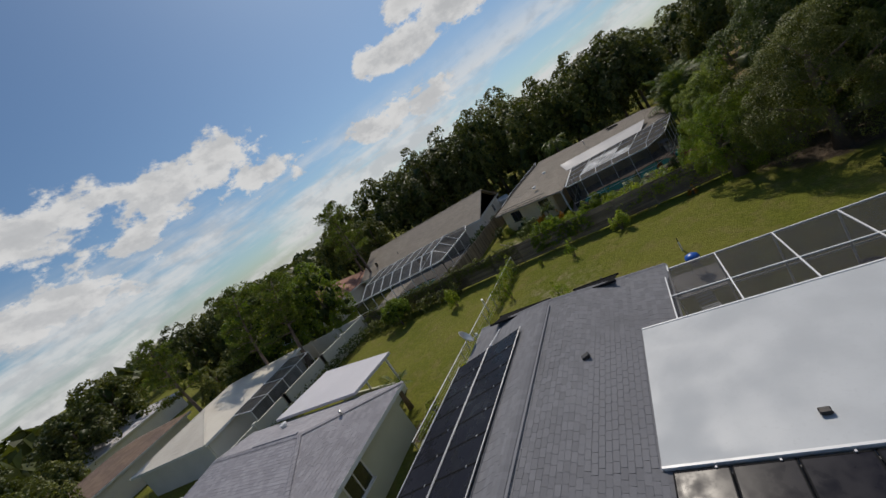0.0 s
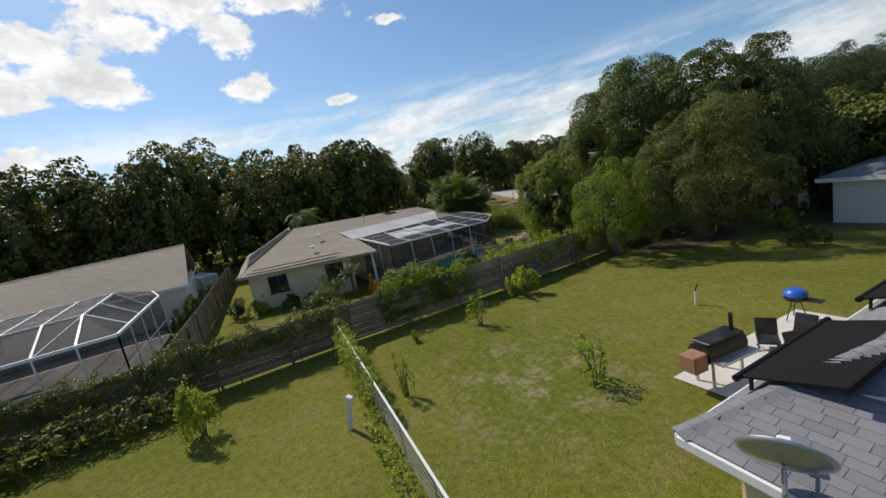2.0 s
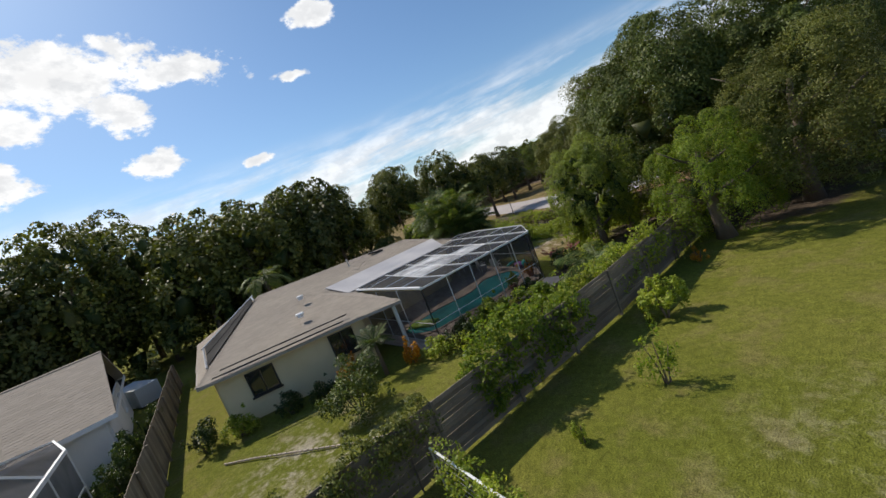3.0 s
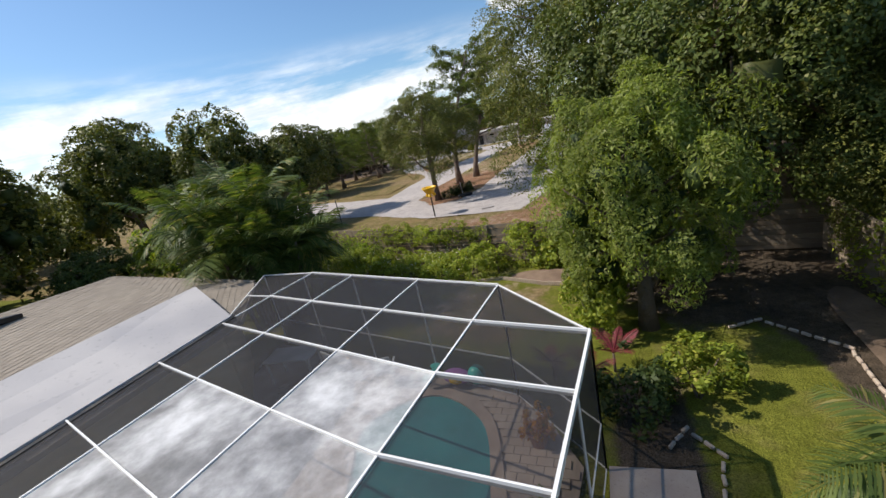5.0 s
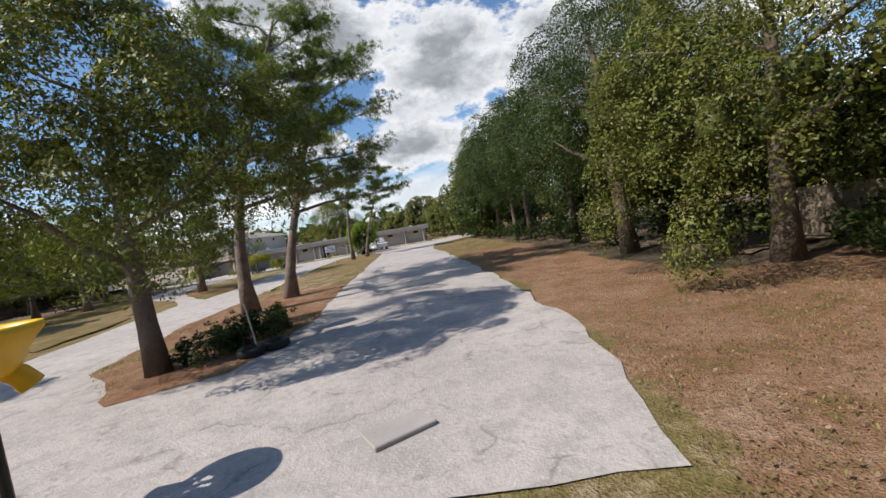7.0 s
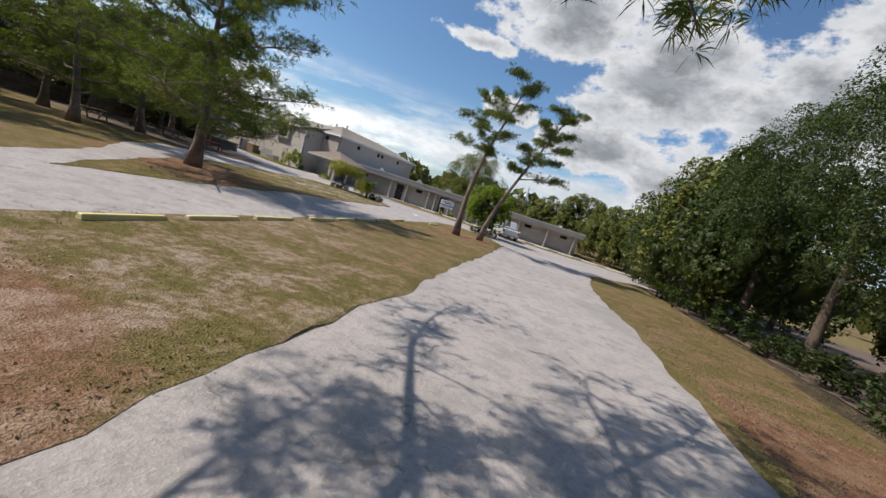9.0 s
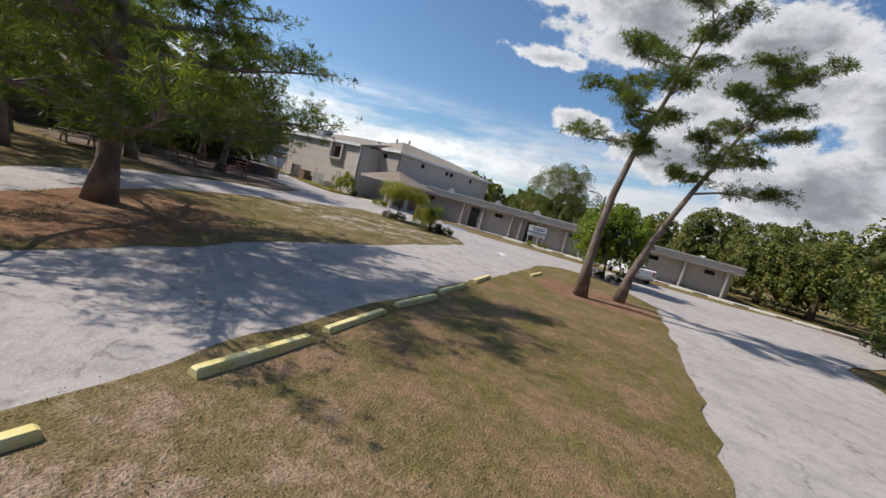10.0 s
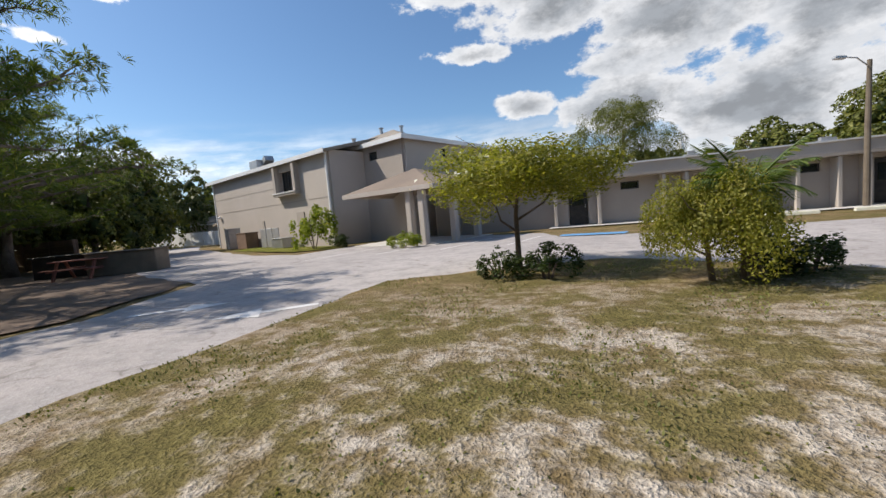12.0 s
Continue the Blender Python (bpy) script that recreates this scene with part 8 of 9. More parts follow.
q = hp(4.5, -0.28, 3.35)
add_box(bm, 2.9, 0.6, 0.14, q[0], q[1], 3.42, 0, 0, az_f)
part("window_surround", bm, STUCCO_TAUPE, H)
q = hp(4.5, -0.3, 3.5)
part("window_sill", box(2.8, 0.66, 0.07, q[0], q[1], 3.52, 0, 0, az_f, 0.01), PAINT_WHITE, H)
for s_ in (0.02, FL - 0.02):
    q = hp(s_, -0.16, EH / 2)
    part("downpipe", box(0.12, 0.1, EH, q[0], q[1], EH / 2, 0, 0, az_f, 0.01), PAINT_WHITE, H)
part("panel_joint", beam_between(hp(FL, -0.155, 2.9), hp(0, -0.155, 2.9), 0.02, 0.05), STUCCO_TAUPE, H)
part("panel_joint", beam_between(hp(FL, -0.155, 4.0), hp(6, -0.155, 4.0), 0.02, 0.04), STUCCO_TAUPE, H)
for s_, w_, h_ in ((8.6, 0.3, 1.3), (3.4, 0.9, 1.6)):
    q = hp(s_, -0.17, 1.2)
    part("door", box(w_, 0.06, h_ + 0.4, q[0], q[1], (h_ + 0.4) / 2 + 0.2, 0, 0, az_f, 0.01), STUCCO_TAUPE, H)
# the higher hall behind, its corner over the porch
hk, hl, hr = Vector((-29.2, 58.0)), Vector((-36.0, 60.6)), Vector((-24.0, 74.0))
ER = 5.9
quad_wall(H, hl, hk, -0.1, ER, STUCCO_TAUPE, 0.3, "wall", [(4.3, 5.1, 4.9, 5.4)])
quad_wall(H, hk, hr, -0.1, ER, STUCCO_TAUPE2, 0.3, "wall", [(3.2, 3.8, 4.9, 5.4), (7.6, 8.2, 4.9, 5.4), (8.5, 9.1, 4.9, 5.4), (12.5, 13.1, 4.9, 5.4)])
for s_ in (3.5, 7.9, 8.8, 12.8):
    u_ = (hr - hk).normalized()
    q = hk + u_ * s_
    window(H, q.x, q.y, 5.15, 0.6, 0.5, math.degrees(math.atan2(u_.y, u_.x)), METAL_DARK, 1, "window", False)
u_ = (hk - hl).normalized()
q = hl + u_ * 4.7
window(H, q.x, q.y, 5.15, 0.8, 0.5, math.degrees(math.atan2(u_.y, u_.x)), METAL_DARK, 1, "window", False)
n1 = Vector((u_.y, -u_.x))
ra, rb_, rc = hl + n1 * 0.5, hk + n1 * 0.5 + (hk - hr).normalized() * 0.0 + Vector((0.45, -0.2)), hr + Vector((0.6, 0.3))
rid0, rid1 = Vector((-32.2, 63.0, 7.5)), Vector((-31.0, 76.0, 7.5))
part("roof", plate([(ra.x, ra.y, ER), (rb_.x, rb_.y, ER), tuple(rid0)], 0.22), SHINGLE_TAN, H)
part("roof", plate([(rb_.x, rb_.y, ER), (rc.x, rc.y, ER), tuple(rid1), tuple(rid0)], 0.22), SHINGLE_TAN, H)
part("fascia", beam_between((ra.x, ra.y, ER - 0.1), (rb_.x, rb_.y, ER - 0.1), 0.06, 0.26), PAINT_WHITE, H)
part("fascia", beam_between((rb_.x, rb_.y, ER - 0.1), (rc.x, rc.y, ER - 0.1), 0.06, 0.26), PAINT_WHITE, H)
part("roof", plate([hp(FL + 0.5, -0.5, EH), hp(-0.4, -0.5, EH), hp(-0.4, 6, EH + 1.5), hp(FL + 0.5, 8, EH + 1.9)], 0.2), SHINGLE_TAN, H)
part("fascia", beam_between(hp(FL + 0.5, -0.52, EH - 0.08), hp(-0.4, -0.52, EH - 0.08), 0.06, 0.24), PAINT_WHITE, H)
for vx, vy, vz in ((-33.6, 60.0, 6.25), (-32.8, 62.4, 7.2), (-32.0, 64.0, 7.5)):
    vent_pipe(H, vx, vy, vz, 0.35, 0.12)
q = hp(11.0, 1.2, EH + 0.3)
part("rooftop_unit", add_box(box(1.3, 1.0, 0.9, q[0], q[1], q[2] + 0.3, 0, 0, az_f, 0.03), 0.9, 0.7, 0.4, q[0] + 0.8, q[1], q[2] + 0.6, 0, -30, az_f), METAL_GREY, H)
# low side roof at the left end
part("side_roof", plate([hp(FL + 3.4, 0.6, 2.1), hp(FL + 0.1, 0.6, 2.6), hp(FL + 0.1, 6, 2.6), hp(FL + 3.4, 6, 2.1)], 0.18), SHINGLE_TAN, H)
quad_wall(H, hp(FL + 2.9, 1.0, 0)[:2], hp(FL, 1.0, 0)[:2], -0.1, 0.9, STUCCO_TAUPE2, 0.2, "knee_wall")
q = hp(FL + 2.9, 1.0, 0)
part("post", box(0.2, 0.2, 2.1, q[0], q[1], 1.05, 0, 0, az_f), STUCCO_TAUPE2, H)
# bins and boxes at its foot
for s_, w_, h_, mt, lab in ((9.9, 1.6, 1.1, WOOD_BROWN, "olive brown plywood bin store against the wall"), (4.6, 1.4, 0.6, METAL_GREY, "grey equipment box against the wall"), (12.4, 0.7, 1.5, METAL_GALV, "pale machine cover against the wall")):
    q = hp(s_, -0.9, 0)
    o = thing("bin_store" if mt is WOOD_BROWN else "equipment_box", q[0], q[1], 0, az_f, lab, "box")
    part("body", box(w_, 0.9, h_, 0, 0, h_ / 2, bevel=0.02), mt, o)
    part("lid", box(w_ + 0.06, 0.96, 0.06, 0, 0, h_ + 0.03, bevel=0.01), mt, o)
fence_g = thing("metal_gate", *hp(6.6, -0.8, 0)[:2], 0, az_f, "pale steel screen panels beside a bin store", "gate")
for k in range(3):
    part("panel", box(0.8, 0.05, 1.3, -0.9 + k * 0.9, 0, 0.68, bevel=0.01), METAL_GALV, fence_g)
wl = hp(FL - 0.9, -0.2, 2.6)
o = thing("wall_lamp", wl[0], wl[1], 2.55, az_f, "small white floodlight on the wall", "wall lamp")
part("housing", box(0.3, 0.2, 0.18, 0, -0.08, 0, 20, 0, 0, 0.03), PAINT_WHITE, o)
shrub(-33.4, 54.6, 2.6, 1.9, 2.3, "shrub", 1, "large airy shrub at the corner of the hall")
shrub(-31.6, 54.4, 1.3, 1.2, 0.7, "shrubdark", 2, "low dark shrub at the corner of the hall")
shrub(-26.9, 52.2, 1.7, 0.9, 0.7, "shrub", 0, "clipped low hedge in front of the porch")
sheet("turf_bed", [(-43.0, 59.6), (-31.9, 55.4), (-31.2, 54.0), (-34.0, 53.4), (-42.0, 57.0)], 0.024, TURF, "strip of turf at the foot of the hall", "turf", 0.6, 0.1, 11)
# porch
P_ = thing("porch", 0, 0, 0, 0, "open porch with a hipped grey-brown roof on round-edged columns", "porch")
pr = [Vector((-30.9, 54.0)), Vector((-25.4, 52.4)), Vector((-24.0, 57.4)), Vector((-30.2, 58.6))]
top_ = (-27.7, 55.9, 3.75)
for a_, c_ in zip(pr, pr[1:] + pr[:1]):
    part("roof", plate([(a_.x, a_.y, 2.62), (c_.x, c_.y, 2.62), top_], 0.14), SHINGLE_PORCH, P_)
    part("fascia", beam_between((a_.x, a_.y, 2.52), (c_.x, c_.y, 2.52), 0.06, 0.2), STUCCO_TAUPE2, P_)
for cx_, cy_ in ((-26.9, 53.2), (-26.2, 53.0), (-24.8, 56.6), (-25.2, 54.2)):
    part("column", box(0.32, 0.32, 2.45, cx_, cy_, 1.22, 0, 0, -16, 0.04), STUCCO_TAUPE2, P_)
part("floor", slab([(-30.7, 54.2), (-25.6, 52.7), (-24.2, 57.3), (-30.2, 58.4)], -0.02, 0.05), CONCRETE, P_)
# low wing
WG = thing("low_wing", 0, 0, 0, 0, "long single-storey taupe building with a deep flat fascia", "building")
w_a, w_b = Vector((-28.0, 59.4)), Vector((4.4, 62.4))
u_w = (w_b - w_a).normalized()
az_w = math.degrees(math.atan2(u_w.y, u_w.x))
n_w = Vector((-u_w.y, u_w.x))
WL = (w_b - w_a).length
s_of = lambda x: (x - w_a.x) / u_w.x
doors, winds = [-20.0, -13.9, -6.6], [-25.2, -17.4, -9.6, -2.2, 2.6]
holes = [(s_of(x) - 0.5, s_of(x) + 0.5, 0.05, 2.15) for x in doors] + [(s_of(x) - 0.45, s_of(x) + 0.45, 1.75, 2.15) for x in winds]
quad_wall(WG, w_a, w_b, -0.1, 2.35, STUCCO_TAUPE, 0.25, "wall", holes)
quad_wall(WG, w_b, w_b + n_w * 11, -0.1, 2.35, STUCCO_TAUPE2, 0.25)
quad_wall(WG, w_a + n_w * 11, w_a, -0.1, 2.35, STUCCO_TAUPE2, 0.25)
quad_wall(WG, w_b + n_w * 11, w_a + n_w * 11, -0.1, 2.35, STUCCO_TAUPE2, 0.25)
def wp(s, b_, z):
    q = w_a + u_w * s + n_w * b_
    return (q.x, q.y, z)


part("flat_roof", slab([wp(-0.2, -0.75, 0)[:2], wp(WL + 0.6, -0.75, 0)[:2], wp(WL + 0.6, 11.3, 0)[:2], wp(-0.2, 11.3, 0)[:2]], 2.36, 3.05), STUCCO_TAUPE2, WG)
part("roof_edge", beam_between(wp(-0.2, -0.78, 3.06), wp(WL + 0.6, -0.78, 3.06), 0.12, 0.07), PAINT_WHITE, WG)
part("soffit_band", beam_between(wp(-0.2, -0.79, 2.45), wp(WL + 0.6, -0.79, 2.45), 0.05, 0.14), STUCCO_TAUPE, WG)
for x in (-26.6, -21.2, -19.0, -15.9, -14.9, -12.9, -10.3, -8.7, -7.6, -5.6, -3.4, 0.4, 3.9):
    q = wp(s_of(x), -0.42, 1.17)
    part("fin", box(0.16, 0.62, 2.34, q[0], q[1], 1.17, 0, 0, az_w, 0.015), STUCCO_TAUPE2, WG)
for x in doors:
    q = wp(s_of(x), 0.02, 1.1)
    dr = new("door")
    dr.parent, dr.matrix_local = WG, pose(q[0], q[1], 0, 0, 0, az_w)
    part("door_leaf", box(0.92, 0.05, 2.05, 0, 0, 1.08, bevel=0.005), METAL_DARK, dr)
    part("door_glass", box(0.6, 0.02, 0.8, 0, -0.03, 1.5), GLASS, dr)
    part("door_handle", box(0.04, 0.08, 0.2, 0.36, -0.06, 1.05, bevel=0.01), METAL_GREY, dr)
for x in winds:
    q = wp(s_of(x), 0.0, 1.95)
    window(WG, q[0], q[1], 1.95, 0.9, 0.4, az_w, METAL_DARK, 1, "window", False)
for s_, b_ in ((4.0, 3), (9.5, 4), (14.2, 2.0), (20.5, 2.5), (21.3, 3.4)):
    q = wp(s_, b_, 3.05)
    part("roof_unit", add_box(box(0.7, 0.6, 0.35, q[0], q[1], 3.2, 0, 0, az_w, 0.03), 0.35, 0.35, 0.2, q[0], q[1], 3.45), METAL_GREY, WG)
q = wp(WL - 2.5, 0.6, 3.05)
cap_vent(WG, q[0], q[1], 3.1)
# notice board, its writing not legible
sg = thing("notice_board", -12.9, 59.0, 0, az_w, "white notice board on posts in front of the low building", "sign")
part("board", box(1.75, 0.05, 1.0, 0, 0, 1.45, bevel=0.01), PAINT_WHITE, sg)
for sx in (-0.75, 0.75):
    part("post", box(0.07, 0.07, 1.9, sx, 0.06, 0.95), PAINT_WHITE, sg)
for k, (w_, z_, mt) in enumerate(((1.3, 1.78, SIGN_BLUE), (1.05, 1.6, SIGN_BLUE), (1.75, 1.33, SIGN_BLUE), (1.2, 1.12, METAL_GREY))):
    part("text_bar", box(w_, 0.012, 0.07 if k != 2 else 0.1, 0.1 if k < 2 else 0, -0.034, z_), mt, sg)
for k, (sx, sy) in enumerate(((-13.3, 58.7), (-12.2, 58.8), (-11.7, 58.9))):
    shrub(sx, sy, 0.5, 0.4, 0.5, "shrub", k, "small plant at the foot of the notice board")
# street lamp
lp = thing("street_lamp", -7.9, 60.1, 0, 0, "wooden street lamp pole with a curved arm", "street lamp")
part("pole", tube([(0, 0, -0.1), (0.03, 0, 3.5), (0.08, 0, 6.3)], [0.13, 0.11, 0.085], 10), WOOD_GREY, lp)
part("arm", tube([(0.08, 0, 6.0), (-0.5, -0.3, 6.4), (-1.1, -0.6, 6.45)], 0.03, 6), METAL_GALV, lp)
part("lamp_head", box(0.55, 0.24, 0.14, -1.25, -0.68, 6.43, 0, 0, 29, 0.04), METAL_GREY, lp)
# steeple beyond the roofs
sp = thing("steeple", -5.5, 112.0, 0, 0, "distant white steeple with a slim spire", "steeple")
part("tower", box(2.6, 2.6, 6.4, 0, 0, 3.2, bevel=0.05), PAINT_WHITE, sp)
part("belfry", box(2.0, 2.0, 1.3, 0, 0, 7.0, bevel=0.05), PAINT_WHITE, sp)
part("spire", lathe([(0.8, 7.6), (0.25, 9.5), (0.02, 11.5)], 8), PAINT_WHITE, sp)

# ---- the white pickup ----
tk = thing("pickup_truck", -4.3, 54.2, 0.02, 105, "white pickup truck parked at the road's bend", "pickup truck")
bm = bmesh.new()
prof = [(-2.75, 0.45), (-2.75, 1.05), (-2.65, 1.15), (-0.75, 1.15), (-0.62, 1.15), (-0.45, 1.85), (-0.1, 1.92), (0.75, 1.9), (1.35, 1.18), (2.5, 1.05), (2.72, 0.9), (2.75, 0.45)]
sides_ = [[bm.verts.new((x_, y_ * (0.86 if z_ > 1.5 else 1.0), z_)) for x_, z_ in prof] for y_ in (-0.98, 0.98)]
for k in range(len(prof)):
    j = (k + 1) % len(prof)
    bm.faces.new((sides_[0][k], sides_[0][j], sides_[1][j], sides_[1][k]))
bm.faces.new(sides_[0][::-1])
bm.faces.new(sides_[1])
bmesh.ops.recalc_face_normals(bm, faces=bm.faces)
part("body", bm, CAR_PAINT, tk)
part("bed", box(1.75, 1.6, 0.06, -1.75, 0, 1.17), RUBBER, tk, "dark load bed")
for sy in (-1, 1):
    part("side_window", plate([(-0.48, sy * 0.93, 1.3), (1.1, sy * 0.95, 1.3), (0.7, sy * 0.88, 1.78), (-0.36, sy * 0.88, 1.78)], 0.01), DARK_GLASS, tk)
    part("mirror", box(0.12, 0.2, 0.16, 1.1, sy * 1.08, 1.28, bevel=0.03), CAR_PAINT, tk)
    part("headlight", box(0.08, 0.34, 0.2, 2.73, sy * 0.75, 0.9, bevel=0.02), WHITE_PLASTIC, tk)
    part("tail_light", box(0.06, 0.16, 0.35, -2.76, sy * 0.86, 0.9, bevel=0.02), WOOD_RED, tk)
part("windscreen", plate([(0.8, -0.78, 1.87), (1.36, -0.88, 1.22), (1.36, 0.88, 1.22), (0.8, 0.78, 1.87)], 0.02), DARK_GLASS, tk)
part("grille", box(0.06, 1.1, 0.3, 2.76, 0, 0.78, bevel=0.02), METAL_DARK, tk)
part("bumper", box(0.2, 1.96, 0.22, 2.8, 0, 0.5, bevel=0.04), METAL_GREY, tk)
part("bumper", box(0.2, 1.9, 0.2, -2.84, 0, 0.5, bevel=0.04), METAL_GREY, tk)
for wx in (-1.75, 1.75):
    for wy in (-0.9, 0.9):
        wh = new("wheel")
        wh.parent, wh.matrix_local = tk, pose(wx, wy, 0.38, 90, 0, 0)
        part("tyre", lathe([(0.22, -0.12), (0.34, -0.13), (0.38, -0.09), (0.38, 0.09), (0.34, 0.13), (0.22, 0.12)], 18), RUBBER, wh, smooth=True)
        part("rim", lathe([(0.01, -0.1), (0.1, -0.11), (0.22, -0.1), (0.22, 0.1), (0.1, 0.11), (0.01, 0.1)], 14), METAL_GREY, wh)

# ---- trees east of the drive ----
rnd = random.Random(77)
for k, (x_, y_, h_, r_) in enumerate(((13.0, 4.0, 9.8, 5.0), (10.2, 11.5, 10.6, 5.6), (10.4, 20.6, 12.2, 5.8), (11.4, 28.0, 12.0, 5.4), (11.2, 34.0, 11.4, 4.8), (11.0, 39.5, 11.6, 5.0), (11.6, 45.0, 11.4, 5.0), (12.6, 51.0, 11.0, 5.2), (15.0, 56.0, 10.6, 5.2), (16.5, 8.0, 8.0, 4.6), (17.0, 18.0, 8.6, 5.0))):
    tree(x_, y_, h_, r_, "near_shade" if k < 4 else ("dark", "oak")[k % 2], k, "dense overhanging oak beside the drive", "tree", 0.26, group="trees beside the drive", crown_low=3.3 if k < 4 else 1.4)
# dark-leaved shrubs: the shade below the canopy is put into their colour
for k in range(19):
    y_ = -16 + k * 3.7
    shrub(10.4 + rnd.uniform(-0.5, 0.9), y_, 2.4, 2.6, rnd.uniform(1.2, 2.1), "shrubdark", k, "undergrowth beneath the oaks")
for k in range(7):
    tree(22 + rnd.uniform(-2, 4), -8 + k * 11, rnd.uniform(5.4, 7), rnd.uniform(4.5, 5.5), rnd.choice(("far", "fardark")), k, "tree of the dark wood behind the oaks", "tree", 0.25, group="wood behind the oaks", crown_low=0.5)
sheet("ditch_soil", [(9.4, -2), (40, -2), (40, 62), (9.0, 62), (9.4, 40), (10.2, 20)], 0.006, SOIL, "leaf-strewn dark soil under the oaks", "ground", 0.8, 0.3, 8)
# low palmetto at the verge
palm(10.6, 14.5, 0.3, 12, 1.0, 91, "saw palmetto at the edge of the verge", None, 1, 1.3, "palmetto", 0.2, 0.06, 0.8)
palm(9.3, 42.0, 0.6, 14, 1.4, 92, "saw palmetto at the edge of the verge", None, 2, 1.3, "palmetto", 0.4, 0.06, 0.8)
# trees behind the buildings
for k, (x_, y_, h_, r_, kd) in enumerate(((-15.5, 90.0, 13.0, 6.5, "near_oak"), (6.0, 84.0, 10.0, 6.0, "oak"), (14.0, 80.0, 10.0, 6.0, "far"), (1.0, 96.0, 9.0, 6.0, "far"), (20.0, 70.0, 10.0, 5.0, "oak"), (24.0, 62.0, 10.0, 4.6, "oak"), (12.0, 66.0, 7.5, 4.0, "oak"), (9.0, 70.0, 8.0, 4.2, "oak"), (-6.0, 110.0, 8.0, 6.0, "far"), (-24.0, 112.0, 8.0, 6.0, "far"), (30.0, 90.0, 9.0, 6.0, "far"), (-9.0, 80.0, 5.0, 3.0, "far"))):
    tree(x_, y_, h_, r_, kd, k, "large tree behind the low building", "tree", 0.35, crown_low=0.6)
# picnic ground to the west
PICNIC = []
for k, (x_, y_, h_, sprd) in enumerate(((-34.5, 41.0, 9.8, 4.2), (-38.5, 38.0, 9.0, 3.6), (-41.5, 44.5, 10.0, 4.2), (-33.0, 34.0, 9.0, 4.0), (-37.0, 30.0, 9.5, 4.0), (-30.5, 27.5, 9.0, 3.6), (-44.0, 38.0, 9.0, 3.8), (-41.0, 25.0, 10.0, 4.0), (-47.0, 48.0, 9.0, 3.6), (-33.0, 20.0, 9.0, 3.8))):
    if k < 3:
        PICNIC.append(pine(x_, y_, h_, (0.6 * math.sin(k * 3), 0.4 * math.cos(k * 2)), 100 + k, sprd * 1.2, 0.24, 3400, 0.2, 24, "pine of the shaded picnic ground", 15, 0.24, half=0.014, fluff=0.24, group="pines of the picnic ground"))
    else:
        copy_thing(PICNIC[k % 3], pose(x_, y_, 0, 0, 0, 70 * k) @ Matrix.Diagonal((1, 1, h_ / 9.6, 1)))
rnd = random.Random(31)
for k in range(13):
    tree(-52 + rnd.uniform(-3, 3) + 0.1 * k, 14 + k * 3.6, rnd.uniform(7, 10), rnd.uniform(3.2, 4.6), rnd.choice(("fardark", "far")), k, "dark tree at the back of the picnic ground", "tree", 0.22, group="trees behind the picnic ground", crown_low=0.4)
for k in range(8):
    tree(-66 + rnd.uniform(-6, 4), 30 + k * 9, rnd.uniform(9, 12), rnd.uniform(4, 6), rnd.choice(("fardark", "far")), k, "tree of the wood west of the hall", "tree", 0.25, group="wood west of the hall", crown_low=0.8)
for k in range(9):
    tree(-30 - k * 4.6 + rnd.uniform(-1, 1), 12 + rnd.uniform(-4, 3) + k * 1.0, rnd.uniform(8, 10.5), rnd.uniform(3.4, 4.4), rnd.choice(("far", "fardark")), k, "spreading tree by the western drive", "tree", 0.25, group="trees by the western drive", crown_low=1.6)
for k in range(7):
    tree(-44 - k * 6 + rnd.uniform(-1, 1), -6 - rnd.uniform(0, 14), rnd.uniform(8, 11), rnd.uniform(3.6, 4.8), rnd.choice(("far", "far", "fardark")), k, "tree behind the western gardens", "tree", 0.25, group="trees behind the western gardens", crown_low=0.8)


def picnic_table(x, y, turn, mat, lab):
    o = thing("picnic_table", x, y, 0, turn, lab, "picnic table", "picnic tables")
    for k in range(5):
        part("plank", box(1.8, 0.14, 0.04, 0, -0.3 + k * 0.15, 0.74, bevel=0.004), mat, o)
    for sy in (-0.72, 0.72):
        part("bench", box(1.8, 0.25, 0.04, 0, sy, 0.44, bevel=0.004), mat, o)
    for sx in (-0.65, 0.65):
        part("crossbar", box(0.08, 1.6, 0.08, sx, 0, 0.4), mat, o)
        for sy in (-1, 1):
            part("leg", beam_between((sx, sy * 0.6, 0), (sx, sy * 0.2, 0.72), 0.08, 0.08), mat, o)


picnic_table(-35.6, 38.8, 20, WOOD_GREY, "grey wooden picnic table under the pines")
picnic_table(-31.9, 40.2, 60, WOOD_RED, "red-brown wooden picnic table under the pines")
picnic_table(-38.4, 46.6, 30, WOOD_RED, "red-brown wooden picnic table under the pines")
picnic_table(-36.5, 33.0, 80, WOOD_GREY, "grey wooden picnic table under the pines")
for x_, y_, w_, mt, lab in ((-37.6, 47.9, 2.6, WOOD_GREY, "low tan wooden bin by the picnic ground"), (-40.6, 47.4, 2.2, METAL_DARK, "dark skip under the pines")):
    o = thing("garden_bin", x_, y_, 0, 30, lab, "bin")
    part("body", box(w_, 1.1, 0.9, 0, 0, 0.45, bevel=0.03), mt, o)
    part("lid", box(w_ + 0.1, 1.2, 0.06, 0, 0, 0.93, bevel=0.02), mt, o)
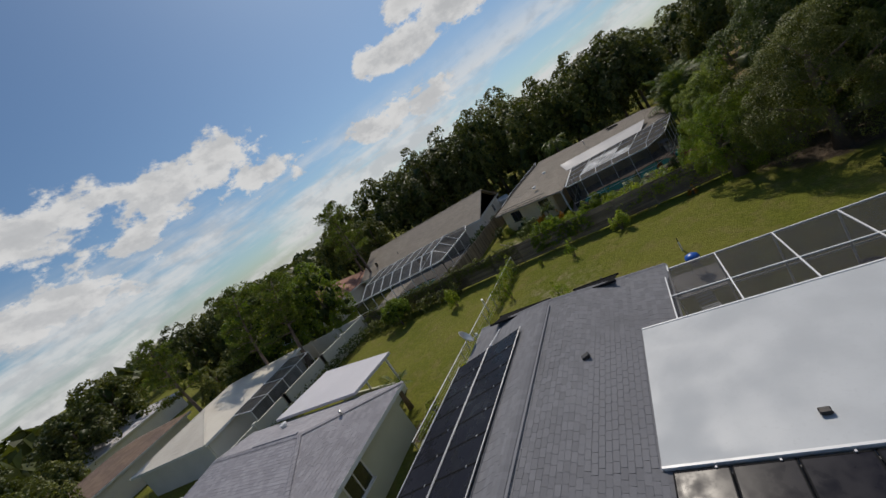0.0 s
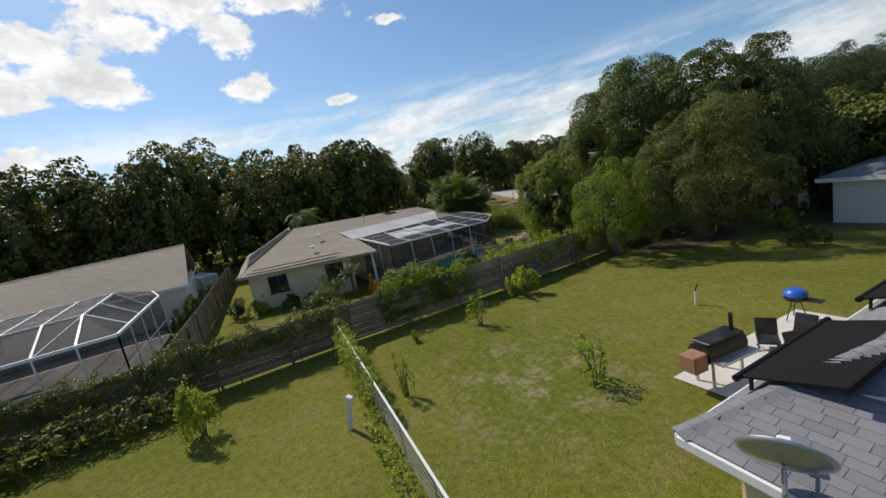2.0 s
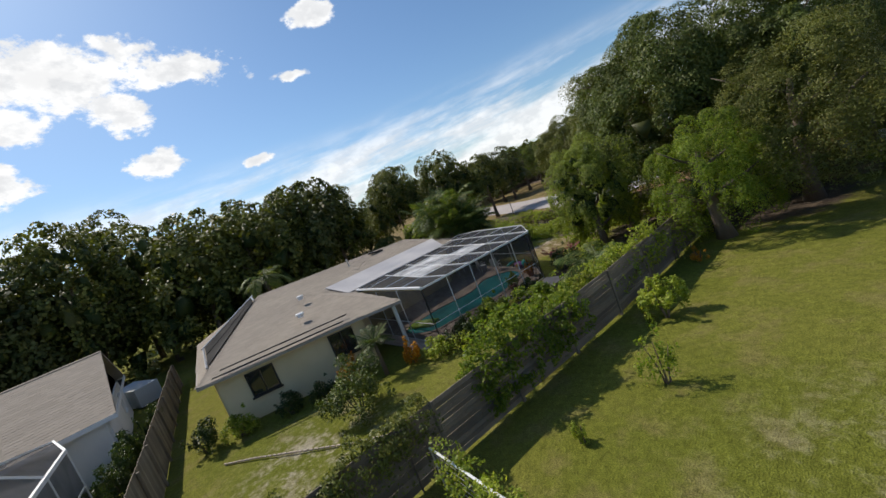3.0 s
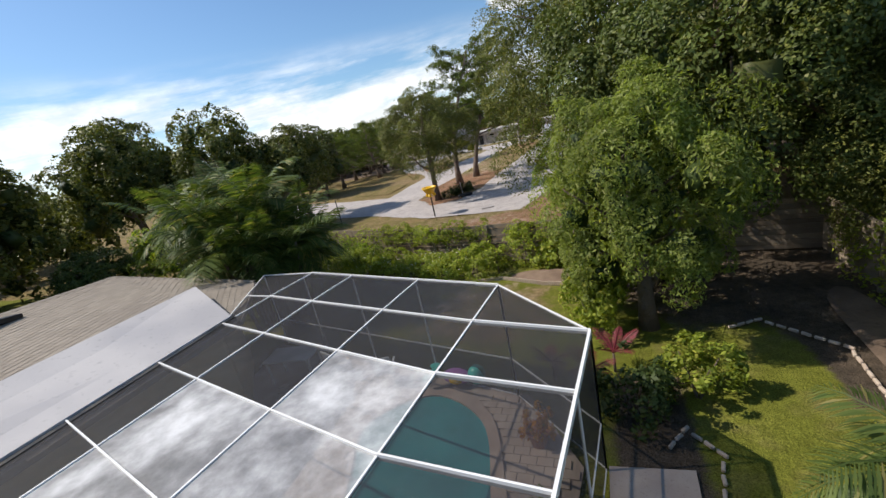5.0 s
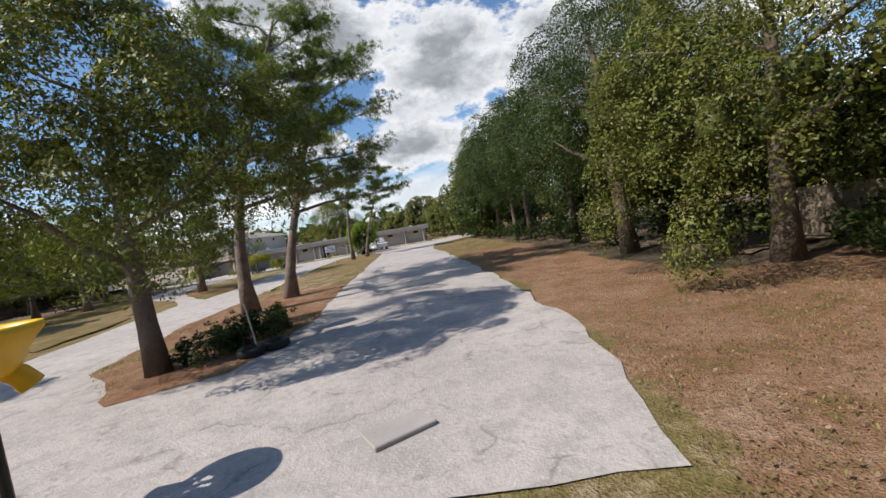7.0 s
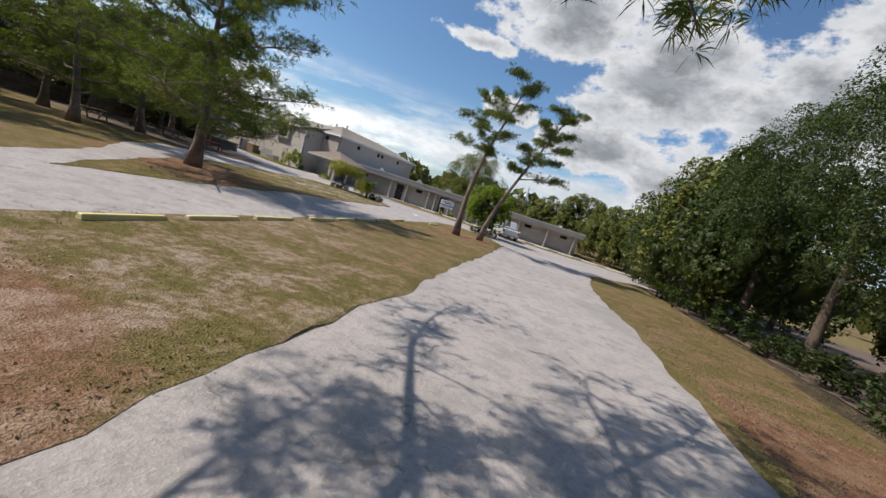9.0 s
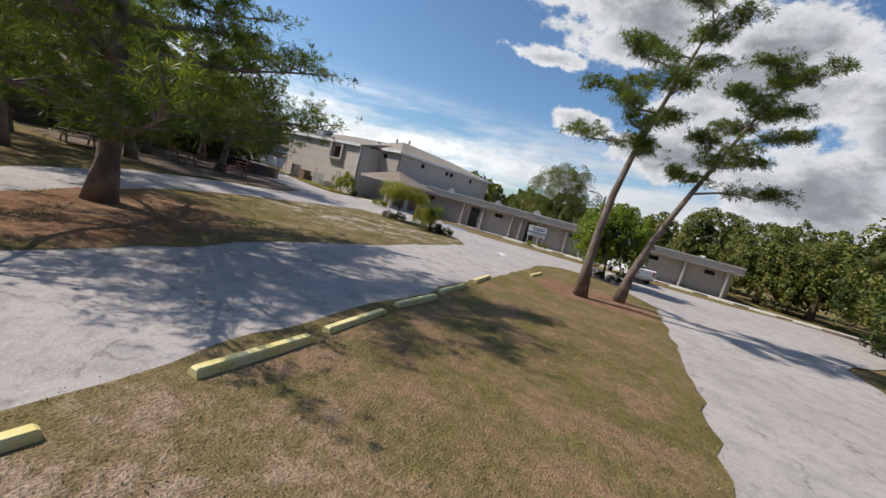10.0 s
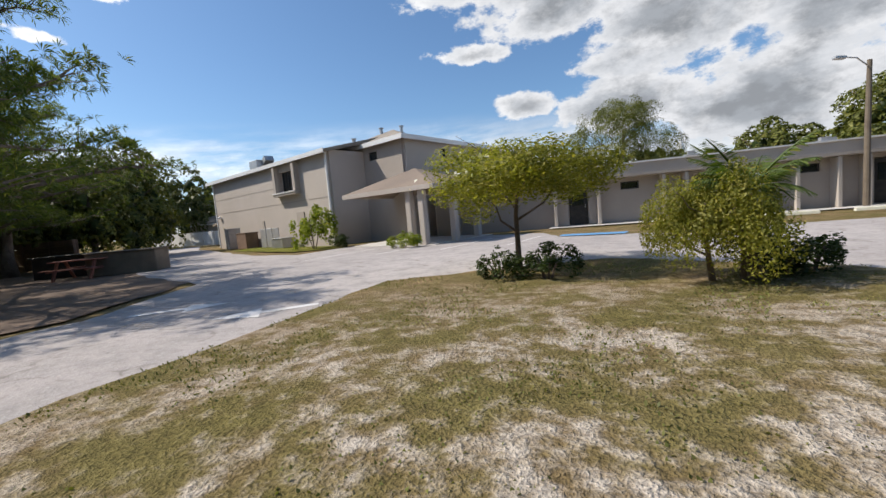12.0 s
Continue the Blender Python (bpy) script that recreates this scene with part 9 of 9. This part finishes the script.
board_fence("fence", [(-58.0, 50.0), (-46.0, 50.5), (-42.5, 48.6)], 1.7, "dark board fence at the back of the picnic ground", WOOD_BROWN, 5, 2.4, False, 12)
board_fence("fence", [(-47.0, 28.0), (-47.5, 36.0), (-48.5, 46.0)], 1.5, "dark board fence at the back of the picnic ground", WOOD_BROWN, 5, 2.4, False, 13)
o = thing("white_fence", 0, 0, 0, 0, "white vinyl fence panels far down the drive", "fence")
for k in range(8):
    part("panel", beam_between((-72 + k * 2.4, 72 - k * 0.5, 0.8), (-69.7 + k * 2.4, 71.5 - k * 0.5, 0.8), 0.06, 1.5), PAINT_WHITE, o)
hip_house("house", -66.0, 80.0, 20, 12, 9, 2.6, 4.0, STUCCO_TAUPE, SHINGLE_TAN, "small far house at the end of the drive", 0.5, False, [], 0.4, 0.8, 90)
hip_house("house", -74.0, 46.0, 70, 22, 12, 2.6, 4.2, STUCCO_WHITE, SHINGLE_GREY, "far pale house behind the trees", 0.5, False, [], 0.4, 0.8, 91)

# crumbled leaves over the littered ground
def litter(poly, n, seed):
    r_ = np.random.default_rng(seed)
    xs, ys = np.array([q[0] for q in poly]), np.array([q[1] for q in poly])
    X, Y = r_.uniform(xs.min(), xs.max(), n), r_.uniform(ys.min(), ys.max(), n)
    keep = inside(X, Y, poly)
    q = np.stack([X[keep], Y[keep], np.full(keep.sum(), 0.045)], 1)
    up_ = np.tile([0.0, 0.0, 1.0], (len(q), 1))
    return leaf_cloud(q, up_, 0.05, r_, 0.6)


tagged(new("leaf_litter", quads_mesh("leaf_litter", np.concatenate([litter([(-6, -17), (8, -18), (9, -4), (2, -6), (0.9, -10.8), (-6, -9.8)], 9000, 1), litter([(3, 2), (9, 4), (9.5, 34), (3, 30)], 6000, 2), litter([(-10.4, -1.6), (-4.6, -1), (-4.6, 12), (-10.4, 12)], 4000, 3)]), LITTER)), "brown crumbled leaf litter", "leaf litter", kind="stuff")

# grass blades where the camera flies low
rn = np.random.default_rng(8)


def blades(poly, n, h, seed):
    r_ = np.random.default_rng(seed)
    xs, ys = np.array([q[0] for q in poly]), np.array([q[1] for q in poly])
    X, Y = r_.uniform(xs.min(), xs.max(), n * 2), r_.uniform(ys.min(), ys.max(), n * 2)
    keep = inside(X, Y, poly)
    patchy = np.array([noise.noise(Vector((a * 0.9, c * 0.9, 2.0))) for a, c in zip(X, Y)]) > -0.12
    X, Y = X[keep & patchy][:n], Y[keep & patchy][:n]
    m_ = len(X)
    a = r_.uniform(0, 6.28, m_)
    ln = h * r_.uniform(0.4, 1.2, m_)
    w = 0.007 + 0.006 * r_.random(m_)
    b0 = np.stack([X, Y, np.full(m_, 0.02)], 1)
    d = np.stack([np.cos(a), np.sin(a), np.zeros(m_)], 1)
    s = np.stack([-np.sin(a), np.cos(a), np.zeros(m_)], 1) * w[:, None]
    tip = b0 + d * (ln * r_.uniform(0.3, 0.9, m_))[:, None]
    tip[:, 2] += ln
    mid = (b0 + tip) / 2
    mid[:, 2] += ln * 0.15
    return np.stack([b0, mid + s, tip, mid - s], 1).reshape(-1, 3)


tagged(new("grass", quads_mesh("grass", np.concatenate([blades(ISLAND_PALMS, 40000, 0.035, 1), blades(ISLAND_TREES, 25000, 0.035, 2), blades([(-6, -17), (8, -18), (9, -4), (2, -6), (0.9, -10.8), (-6, -9.8)], 12000, 0.04, 3), blades([(3, 2), (9, 4), (9.5, 34), (3, 30)], 12000, 0.04, 4)]), GRASS_BLADE)), "short dry turf grass", "grass", kind="stuff")
